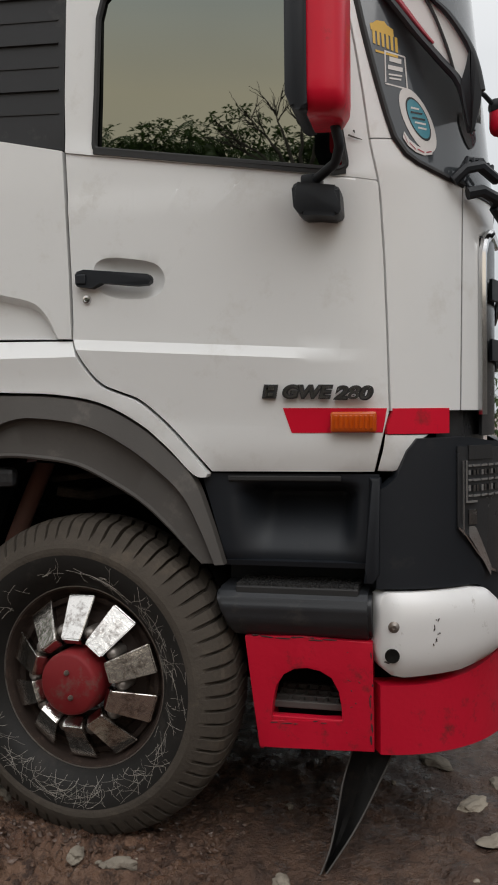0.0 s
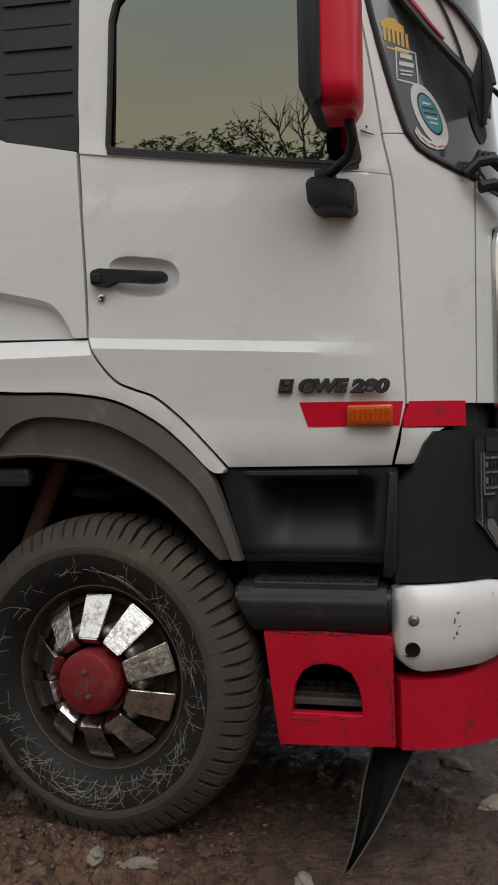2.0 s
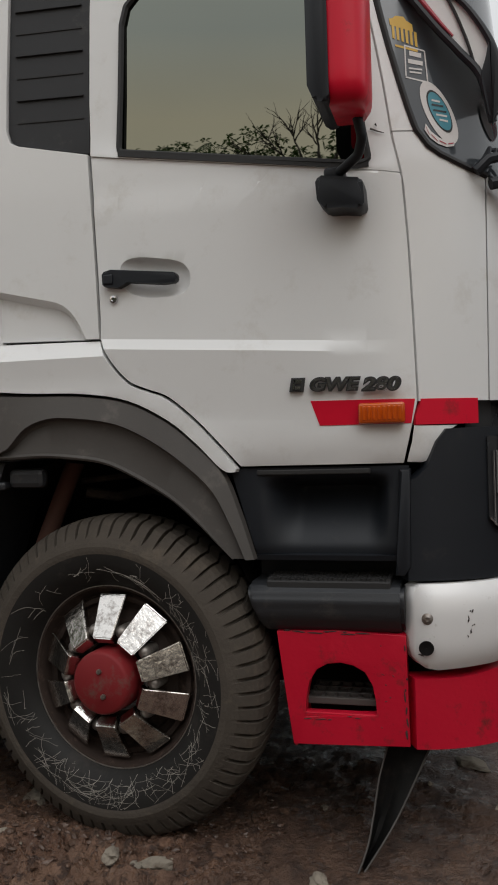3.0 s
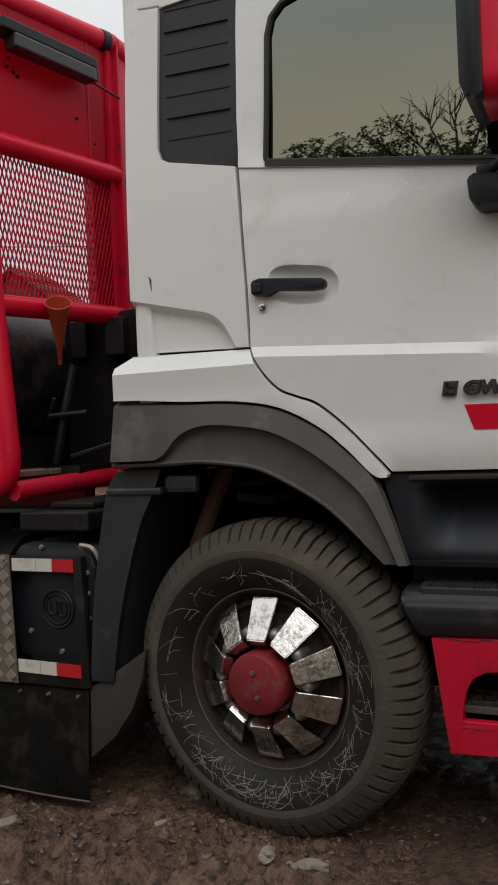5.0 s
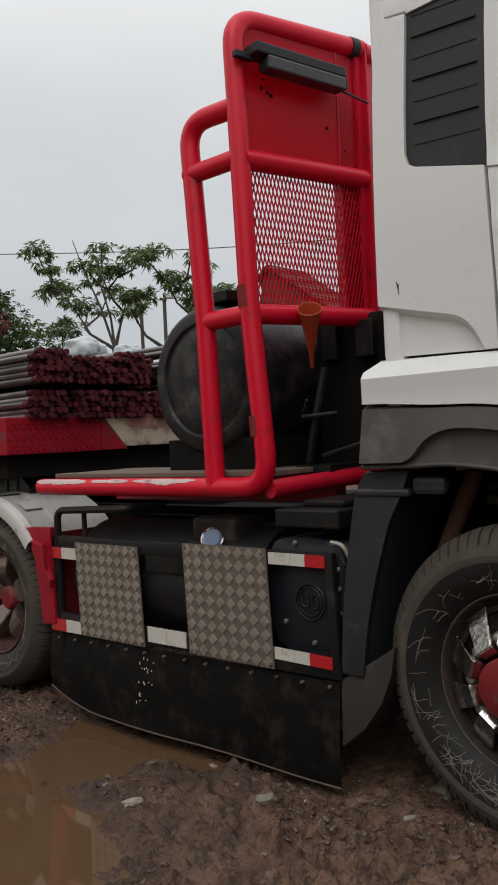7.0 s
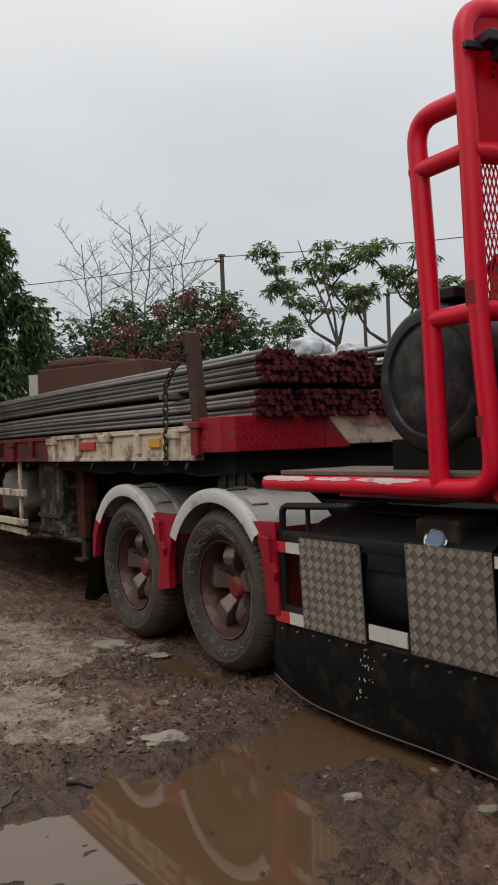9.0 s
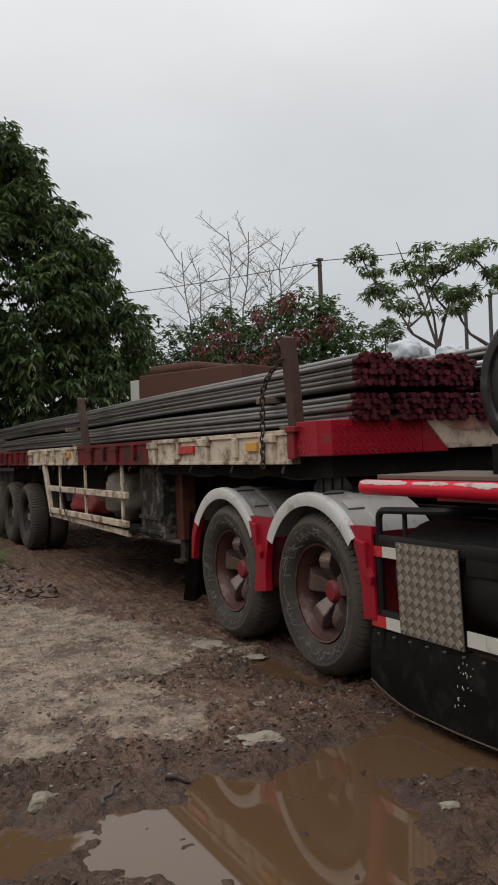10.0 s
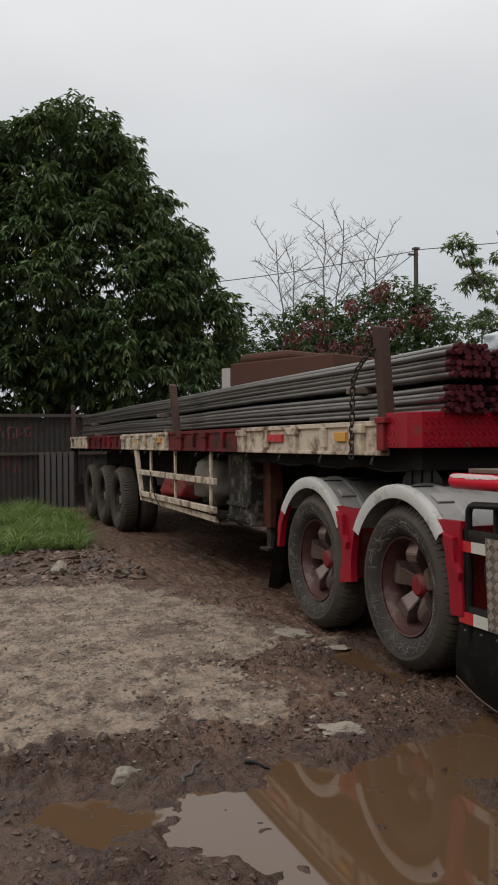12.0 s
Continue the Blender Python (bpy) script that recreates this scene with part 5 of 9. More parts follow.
for i in range(26):
    for j in range(6):
        obox(bm, pose(0.595 + i * 0.0152, 0.018 + j * 0.026, 0.886, 0, 0, rng.choice((30, -30))), 0.016, 0.007, 0.010)
link("tread_rib", bm, SEAL, tr)
# headlamp panel: the dark corner of the bumper
def bump_plan(u, z, out=0.0):
    """Bumper corner in plan: u = 0 at the side, 1 at the front."""
    a = radians(90 * min(u, 1))
    return Vector((1.03 + (0.44 + out) * math.sin(a), 0.02 - out + 0.48 * (1 - math.cos(a)) + max(0, u - 1) * 1.0, z))


def bump_skin(u0, u1, z0, z1, out, nz=6, nu=18, thick=0.05, bulge=0.0):
    bm = bmesh.new()
    rows = []
    for k in range(nu + 1):
        u = u0 + (u1 - u0) * k / nu
        lo, hi = z0(u), z1(u)
        e = 1 - (1 - min(1, min(k, 0.0001 + nu - k) / nu * 8)) ** 2
        rows.append([bm.verts.new(bump_plan(u, lo + (hi - lo) * j / nz, out + bulge * (1 - abs(2 * j / nz - 1) ** 3) * e)) for j in range(nz + 1)])
    for a, b in zip(rows, rows[1:]):
        for j in range(nz):
            bm.faces.new((a[j], a[j + 1], b[j + 1], b[j]))
    g = bmesh.ops.extrude_edge_only(bm, edges=[e for e in bm.edges if len(e.link_faces) == 1])
    for v in g["geom"]:
        if isinstance(v, bmesh.types.BMVert):
            v.co += Vector((-thick * 0.5, thick, 0))
    return bm


ub = lambda x: math.degrees(math.asin(max(0, min(1, (x - 1.03) / 0.44)))) / 90
top_edge = lerp_table([(0.0, 1.19), (ub(1.06), 1.20), (ub(1.095), 1.222), (ub(1.12), 1.26), (ub(1.14), 1.33), (ub(1.165), 1.357), (0.45, 1.36), (0.62, 1.345), (1.0, 1.33), (2, 1.33)])
bm = bump_skin(ub(1.04), 1.9, lerp_table([(0, 0.885), (0.52, 0.885), (0.62, 0.84), (0.75, 0.74), (0.9, 0.69), (2, 0.69)]), top_edge, 0.0, 8, 40)
hp = link("bumper_corner", bm, DARK_PL, truck, "dark grey plastic headlamp surround", smooth=True, angle=50)
h_lo = lerp_table([(0.38, 1.08), (0.43, 1.05), (0.50, 0.99), (0.60, 0.925), (0.70, 0.90), (1.2, 0.90)])
bm = bump_skin(0.395, 1.15, h_lo, lambda u: 1.338 - 0.02 * u, 0.006, 8, 20, 0.03)
hl = link("headlamp", bm, LAMP_DK, truck, "headlamp with clear lens", smooth=True)
for z, hh in ((1.268, 0.0035), (1.246, 0.008), (1.222, 0.0035), (1.196, 0.010), (1.172, 0.0035)):
    for i in range(9):
        u_ = 0.452 + i * 0.026
        bm = bump_skin(u_, u_ + (0.024 if hh < 0.005 else 0.014), lambda u, z=z, hh=hh: z - hh, lambda u, z=z, hh=hh: z + hh, 0.010 + 0.003 * (i % 2), 1, 2, 0.008)
        link("lamp_cell", bm, LENS if hh < 0.005 or i % 3 == 0 else BADGE, hl)
bm = bump_skin(0.455, 0.62, lambda u: 1.288, lambda u: 1.332, 0.010, 1, 4, 0.01)
link("lamp_hood", bm, SEAL, hl)
for za, zb, ua_, wd in ((1.150, 1.285, 0.433, 0.007), (1.150, 1.157, 0.44, 0.06), (1.05, 1.285, 0.418, 0.004)):
    bm = bump_skin(ua_, ua_ + wd, lambda u, za=za: za, lambda u, zb=zb: zb, 0.015, 1, 3, 0.008)
    link("lamp_edge", bm, LENS, hl)
bm = bump_skin(0.452, 0.60, lambda u: 1.045 - 0.95 * (u - 0.452), lambda u: 1.075 if u < 0.49 else 1.075 - 1.25 * (u - 0.49), 0.013, 2, 10, 0.01)
link("lamp_blade", bm, LENS, hl)
bm = bump_skin(0.452, 0.50, lambda u: 1.08, lambda u: 1.128, 0.013, 2, 4, 0.01)
link("lamp_window", bm, BADGE, hl)
bm = bump_skin(0.395, 0.64, lambda u: h_lo(u) - 0.002, lambda u: h_lo(u) + 0.006, 0.012, 1, 14, 0.01)
link("lamp_rim", bm, CHROME_CLEAN, hl)
# silver lower corner
s_top = lerp_table([(0.0, 0.80), (ub(1.048), 0.835), (ub(1.054), 0.862), (ub(1.075), 0.876), (0.45, 0.880), (0.56, 0.868), (0.66, 0.82), (0.76, 0.75), (0.86, 0.70), (2, 0.70)])
s_bot = lerp_table([(0.0, 0.72), (ub(1.048), 0.68), (ub(1.056), 0.645), (ub(1.08), 0.618), (ub(1.12), 0.61), (0.4, 0.622), (0.6, 0.648), (0.8, 0.68), (2, 0.68)])
bm = bump_skin(ub(1.0465), 0.84, s_bot, s_top, 0.012, 12, 60, 0.07, 0.03)
sc = link("corner_cover", bm, SILVER, truck, "silver plastic bumper corner with scratches", smooth=True, angle=50)
# the towing hole is a black disc; its inner shade is only colour
for x, z, r, mt, nm in ((1.085, 0.685, 0.022, SHADOW, "towing_hole"), (1.090, 0.775, 0.012, STEEL, "fixing_bolt")):
    bm = bmesh.new()
    lathe(bm, [(0.0001, 0.004 if nm == "towing_hole" else -0.003), (r * 0.6, 0.002 if nm == "towing_hole" else -0.004), (r, 0.0), (r * 1.5 if nm == "fixing_bolt" else r * 1.05, 0.004)], 20)
    u = ub(x)
    p = bump_plan(u, z, 0.043)
    shift(bm, Matrix.Translation(p) @ pose(0, 0, 0, 0, 0, u * 60))
    link(nm, bm, mt, sc, smooth=True)
# red bumper: side box with an arched step hole, then the front corner
arch = [(0.700, 0.442), (0.703, 0.50), (0.715, 0.555), (0.74, 0.595), (0.775, 0.615), (0.817, 0.620), (0.86, 0.612), (0.895, 0.592), (0.918, 0.55), (0.927, 0.50), (0.929, 0.456)]
side_box = [(0.612, 0.715), (0.658, 0.352), (1.030, 0.364), (1.026, 0.712), (0.80, 0.722)]
bm = panel(side_box, lambda x, z: 0.022, 0.05, 0.004, 0.1, (arch,))
rb = link("red_bumper_side", bm, RED_WORN, truck, "chipped red steel step box", smooth=True)
bm = bmesh.new()
prism(bm, [(0.62, 0.70), (0.66, 0.345), (0.67, 0.345), (0.63, 0.70)], 0.03, 0.45)
box(bm, 0.64, 1.02, 0.03, 0.45, 0.700, 0.715)
link("step_box_shell", bm, RED_WORN, rb)
# black sheet: the dark of the hollow box put into its colour
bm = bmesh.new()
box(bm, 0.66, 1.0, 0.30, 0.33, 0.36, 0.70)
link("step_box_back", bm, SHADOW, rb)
bm = bmesh.new()
box(bm, 0.690, 0.935, 0.026, 0.06, 0.440, 0.458, 0.004)
lst = link("lower_step", bm, RED_WORN, rb, "scuffed sill of the step hole")
for i in range(6):
    bm = bmesh.new()
    box(bm, 0.70 + i * 0.04, 0.712 + i * 0.04, 0.07, 0.27, 0.470, 0.492, 0.003)
    link("grating_bar", bm, GREY_PL, rb)
for j in range(4):
    bm = bmesh.new()
    box(bm, 0.695, 0.925, 0.066 + j * 0.06, 0.084 + j * 0.06, 0.471, 0.494, 0.003)
    link("grating_bar", bm, GREY_PL, rb)
bm = bump_skin(0.03, 1.9, lambda u: 0.358 + 0.012 * u, lerp_table([(0, 0.578), (0.25, 0.582), (0.45, 0.60), (0.6, 0.625), (0.8, 0.655), (2, 0.665)]), 0.0, 6, 40, 0.08)
link("red_bumper_front", bm, RED_WORN, truck, "scraped red steel front bumper", smooth=True, angle=50)
# blocks behind the bumper, near black so the space reads as shade
bm = bmesh.new()
box(bm, 1.04, 1.20, 0.14, 2.3, 0.40, 0.70)
box(bm, 0.95, 1.20, 0.25, 2.3, 0.62, 0.90)
box(bm, 0.55, 1.30, 0.45, 2.05, 0.50, 1.32)
link("front_crossmember", bm, SHADOW, truck)
# torn rubber flap hanging under the bumper
bm = bmesh.new()
fl = smooth_poly([(0.955, 0.345), (0.925, 0.24), (0.905, 0.12), (0.885, 0.03), (0.845, -0.062)], 5)
fr = smooth_poly([(1.09, 0.345), (1.045, 0.25), (0.99, 0.14), (0.94, 0.06), (0.86, -0.055)], 5)
rows = []
for i, ((xa, za), (xb, zb)) in enumerate(zip(fl, fr)):
    out = 0.13 * (i / (len(fl) - 1)) ** 1.5
    rows.append([bm.verts.new((xa + (xb - xa) * k / 4, 0.09 - out + 0.025 * math.sin(k * 1.1) + 0.04 * k / 4, za + (zb - za) * k / 4)) for k in range(5)])
edge_l, edge_r = [r[0].co.copy() for r in rows], [r[-1].co.copy() for r in rows]
for a, b in zip(rows, rows[1:]):
    for k in range(4):
        bm.faces.new((a[k], a[k + 1], b[k + 1], b[k]))
bmesh.ops.solidify(bm, geom=bm.faces[:], thickness=0.006)
flap = link("torn_flap", bm, RUBBER_FLAP, truck, "torn black rubber flap under the bumper", smooth=True, angle=40)
for line in (edge_l, edge_r):
    bm = bmesh.new()
    tube(bm, [p + Vector((0, -0.003, 0)) for p in line], 0.0035, 5)
    link("frayed_edge", bm, GREY_PL, flap, "frayed grey edge", smooth=True)

# ---- mirrors, visor, wipers ----
def mirror_housing():
    bm = bmesh.new()
    rows = []
    # from the black glass side to the red back
    for i in range(22):
        z = 2.258 + 0.602 * i / 21
        e = math.sqrt(max(0.0, 1 - (max(0, 0.06 - (z - 2.258)) / 0.06) ** 2))
        f = math.sqrt(max(0.0, 1 - (max(0, 0.06 - (2.86 - z)) / 0.06) ** 2))
        k = min(e, f) * 0.25 + 0.75
        ring = []
        for j in range(20):
            a = 2 * math.pi * j / 20
            c, s = math.cos(a), math.sin(a)
            ring.append(bm.verts.new((0.922 + 0.070 * k * math.copysign(abs(c) ** 0.5, c), -0.24 + 0.115 * k * math.copysign(abs(s) ** 0.6, s), z)))
        rows.append(ring)
    for a, b in zip(rows, rows[1:]):
        for j in range(20):
            bm.faces.new((a[j], a[(j + 1) % 20], b[(j + 1) % 20], b[j]))
    bm.faces.new(rows[0][::-1])
    bm.faces.new(rows[-1])
    return bm


bm = mirror_housing()
mir = link("door_mirror", bm, RED, truck, "door mirror with a red back and black rim", smooth=True, angle=60)
bm = bmesh.new()
prism(bm, [(p.x, p.z) for p in rounded([(0.830, 0, 2.305), (0.830, 0, 2.88), (0.890, 0, 2.88), (0.890, 0, 2.252), (0.848, 0, 2.262)], 0.02, 4, True)], -0.357, -0.13, 0.012)
link("mirror_rim", bm, DARK_PL, mir, smooth=True, angle=40)
bm = bmesh.new()
tube(bm, rounded([(0.945, -0.2, 2.27), (0.957, -0.18, 2.21), (0.94, -0.14, 2.172), (0.885, -0.09, 2.150), (0.86, -0.06, 2.145)], 0.04, 5), 0.015, 10)
box(bm, 0.825, 0.888, -0.085, -0.01, 2.125, 2.165, 0.01)
link("mirror_arm", bm, DARK_PL, mir, smooth=True)
bm = bmesh.new()
prism(bm, [(p.x, p.z) for p in rounded([(0.800, 0, 2.140), (0.945, 0, 2.118), (0.950, 0, 2.045), (0.938, 0, 2.026), (0.88, 0, 2.034), (0.83, 0, 2.036), (0.806, 0, 2.062)], 0.016, 4, True)], -0.10, 0.0, 0.015)
link("mirror_foot", bm, DARK_PL, mir, smooth=True, angle=40)
# sun visor over the windscreen: a white board with a dark rim that ends in a broad stay
v_in = smooth_poly([(0.99, 2.84), (1.086, 2.724), (1.171, 2.607), (1.24, 2.52), (1.299, 2.439), (1.332, 2.296)], 4)
v_out = smooth_poly([(1.10, 2.83), (1.222, 2.703), (1.268, 2.651), (1.320, 2.565), (1.345, 2.496), (1.361, 2.414)], 4)
bm = bmesh.new()
rows = [[bm.verts.new((x + 0.03 * math.sin(math.pi * k / 6), 0.07 + 2.35 * k / 6, z)) for k in range(7)] for x, z in v_out]
for a, b in zip(rows, rows[1:]):
    for k in range(6):
        bm.faces.new((a[k], a[k + 1], b[k + 1], b[k]))
bmesh.ops.solidify(bm, geom=bm.faces[:], thickness=0.01)
vis = link("sun_visor", bm, WHITE, truck, "white sun visor with dark rim", smooth=True, angle=40)
bm = bmesh.new()
prism(bm, v_in[:-4] + v_out[:-3][::-1], 0.072, 0.09)
link("visor_end", bm, WHITE, vis)
bm = bmesh.new()
tube(bm, [(x, 0.062, z) for x, z in v_out], 0.008, 8, taper=0.013)
link("visor_rim", bm, DARK_PL, vis, smooth=True)
bm = bmesh.new()
tube(bm, [(x, 0.066, z) for x, z in smooth_poly([(1.10, 2.84), (1.197, 2.71), (1.256, 2.569), (1.289, 2.446)], 5)], 0.005, 6)
link("visor_seam", bm, SEAL, vis, smooth=True)
bm = bmesh.new()
tube(bm, [(x, 0.066, z) for x, z in v_in], 0.013, 8)
link("visor_trim", bm, DARK_PL, vis, smooth=True)
bm = bmesh.new()
tube(bm, [(x + 0.012, 0.062, z + 0.012) for x, z in v_in[:11]], 0.013, 8, taper=0.004)
link("visor_edge", bm, DECAL_R, vis, "dark red edge strip", smooth=True)
bm = bmesh.new()
prism(bm, smooth_poly([(1.299, 2.439), (1.316, 2.495), (1.328, 2.545), (1.345, 2.496), (1.361, 2.414), (1.355, 2.36), (1.332, 2.287), (1.312, 2.36), (1.299, 2.439)], 4)[:-1], 0.05, 0.08, 0.006)
link("visor_stay", bm, DARK_PL, vis, smooth=True)
bm = bmesh.new()
box(bm, 1.398, 1.47, 0.30, 0.36, 2.355, 2.465, 0.03, 3)
fm = link("front_mirror", bm, RED, truck, "small red front mirror on an arm", smooth=True)
bm = bmesh.new()
tube(bm, [(1.35, 0.25, 2.49), (1.38, 0.28, 2.48), (1.43, 0.33, 2.44)], 0.008, 8)
obox(bm, pose(1.434, 0.33, 2.455), 0.078, 0.066, 0.05, 0.02)
link("arm", bm, DARK_PL, fm, smooth=True)
# wipers
bm = bmesh.new()
tube(bm, [plan(43, 2.165, 0.02), plan(46, 2.20, 0.045), plan(52, 2.215, 0.06), plan(62, 2.19, 0.06)], 0.018, 8)
tube(bm, [plan(43, 2.17, 0.03), plan(48, 2.235, 0.04), plan(56, 2.245, 0.045), plan(66, 2.20, 0.04)], 0.008, 6)
for k in range(6):
    tube(bm, [plan(46 + 3 * k, 2.205, 0.05), plan(48 + 3 * k, 2.24, 0.045)], 0.007, 6)
tube(bm, [plan(49, 2.13, 0.03), plan(53, 2.14, 0.055), plan(60, 2.13, 0.06), plan(72, 2.08, 0.05)], 0.02, 8)
tube(bm, [plan(62, 2.10, 0.05), plan(68, 2.06, 0.06), plan(80, 2.04, 0.05)], 0.015, 8)
link("wiper", bm, DARK_PL, truck, "black windscreen wiper linkage", smooth=True)
# stickers on the windscreen; their words are drawn as bars
def on_glass(x, z):
    return plan(phi_at(x, z), z, 0.004)


def sticker_patch(cx, cz, outline, mat, name, out=-0.002, parent=None):
    bm = bmesh.new()
    bm.faces.new([bm.verts.new(plan(phi_at(cx + a, cz + b), cz + b, out)) for a, b in outline])
    bmesh.ops.triangulate(bm, faces=bm.faces)
    return link(name, bm, mat, parent or wsc)


def ellipse(rx, rz, n=28, tilt=0.0):
    return [(rx * math.cos(t) + tilt * rz * math.sin(t), rz * math.sin(t)) for t in (2 * math.pi * k / n for k in range(n))]


sticker_patch(1.172, 2.352, ellipse(0.044, 0.100, 30, -0.36), DECAL_W, "round_sticker")
sticker_patch(1.173, 2.356, ellipse(0.030, 0.068, 26, -0.36), SEAL, "sticker_ring", -0.0012)
sticker_patch(1.173, 2.356, ellipse(0.027, 0.061, 24, -0.36), DECAL_B, "sticker_centre", -0.0005)
for zz_, w_ in ((2.388, 0.012), (2.374, 0.017), (2.356, 0.019), (2.342, 0.016), (2.326, 0.012)):
    xo = -0.36 * (zz_ - 2.356)
    sticker_patch(1.173 + xo, zz_, [(-w_, 0.0045), (-w_ - 0.001, -0.0015), (w_, -0.0045), (w_ + 0.001, 0.0015)], LAMP_DK if w_ > 0.0165 else DECAL_W, "sticker_bar", 0.0008)
rib = [(-0.046, -0.060), (-0.030, -0.085), (-0.006, -0.104), (0.020, -0.112), (0.042, -0.106)]
sticker_patch(1.172, 2.352, rib + [(a_ + 0.004, b_ + 0.020) for a_, b_ in rib[::-1]], DECAL_W, "sticker_ribbon", -0.0003)
for (a_, b_), (c_, e_) in zip(rib, rib[1:]):
    sticker_patch(1.172, 2.352, [(a_ + 0.004, b_ + 0.012), (a_ + 0.004, b_ + 0.008), (c_ - 0.002, e_ + 0.007), (c_ - 0.002, e_ + 0.011)], DECAL_R, "sticker_bar", 0.0008)
for k in range(6):
    a = -0.036 + 0.0135 * k
    sticker_patch(1.070, 2.602 + 0.0, [(a, 0.022 - a * 0.35), (a + 0.003, -0.026 - a * 0.35), (a + 0.0105, -0.029 - a * 0.35), (a + 0.008, 0.020 - a * 0.35)], DECAL_Y, "sticker_bar")
sticker_patch(1.067, 2.648, [(-0.040, 0.004), (-0.037, -0.016), (0.032, -0.036), (0.03, -0.012), (0.012, 0.0), (0.004, 0.012), (-0.008, 0.004), (-0.02, 0.014), (-0.03, 0.006)], DECAL_Y, "sticker_crown")
sticker_patch(1.074, 2.562, [(-0.03, 0.006), (-0.029, -0.001), (0.038, -0.016), (0.038, -0.008)], DECAL_Y, "sticker_bar")
for dz, w, h in ((0.030, 0.018, 0.011), (0.004, 0.022, 0.010), (-0.018, 0.020, 0.004), (-0.030, 0.018, 0.004)):
    sticker_patch(1.104, 2.508 + dz, [(-w, h), (-w, -h * 0.4), (w, -h), (w, h * 0.4)], DECAL_W, "sticker_bar")
for a in ([(-0.033, 0.058), (-0.031, -0.042), (-0.027, -0.042), (-0.029, 0.056)], [(0.026, 0.044), (0.034, -0.058), (0.038, -0.058), (0.030, 0.044)], [(-0.033, 0.060), (-0.033, 0.055), (0.028, 0.041), (0.028, 0.046)], [(-0.030, -0.044), (-0.030, -0.049), (0.036, -0.062), (0.036, -0.057)]):
    sticker_patch(1.104, 2.508, a, DECAL_W, "sticker_frame")
sticker_patch(1.318, 2.35, ellipse(0.014, 0.055, 20, -0.3), SEAL, "dark_roundel", 0.0)

# ---- front axle wheels ----
wheel(truck, 0.0, 0.0, 0.528, "front", "wheel", "front wheel with metal spoke plates and red hub")
plain_wheel(truck, 0.0, 2.18, 0.528)
bm = bmesh.new()
tube(bm, [(0, 0.2, 0.50), (0, 2.2, 0.50)], 0.06, 10)
link("front_axle", bm, SHADOW, truck, smooth=True)
# chassis blocks whose near-black colour carries the shade under the cab
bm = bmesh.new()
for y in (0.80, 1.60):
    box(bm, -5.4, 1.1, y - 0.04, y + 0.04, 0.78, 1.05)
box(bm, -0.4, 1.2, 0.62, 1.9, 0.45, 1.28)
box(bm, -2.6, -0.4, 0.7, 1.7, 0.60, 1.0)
link("chassis", bm, SHADOW, truck, "chassis and engine, near black in place of shade")

# unseen far-side and belly boxes added to keep light from under the truck
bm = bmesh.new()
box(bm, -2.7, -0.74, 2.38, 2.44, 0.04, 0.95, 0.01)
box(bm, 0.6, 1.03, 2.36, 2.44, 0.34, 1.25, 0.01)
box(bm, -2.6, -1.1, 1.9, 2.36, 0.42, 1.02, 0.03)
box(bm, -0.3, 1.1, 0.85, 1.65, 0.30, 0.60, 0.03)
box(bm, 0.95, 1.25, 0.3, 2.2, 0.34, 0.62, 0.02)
link("underbody", bm, SHADOW, truck, "unseen underbody and far side boxes added to block light")

# ---- rear wheels, fenders ----
for x in (-3.32, -4.64):
    wheel(truck, x, 0.03, 0.515, "rear", "wheel", "dusty rear wheel with red hub")
    plain_wheel(truck, x, 0.34, 0.515)
    plain_wheel(truck, x, 1.86, 0.515)
    plain_wheel(truck, x, 2.17, 0.515)
for x in (-3.32, -4.64):
    bm = bmesh.new()
    tube(bm, [(x, 0.3, 0.52), (x, 2.2, 0.52)], 0.1, 12)
    tube(bm, [(x, 1.0, 0.52), (x, 1.4, 0.52)], 0.24, 16)
    link("rear_axle", bm, SHADOW, truck, smooth=True)


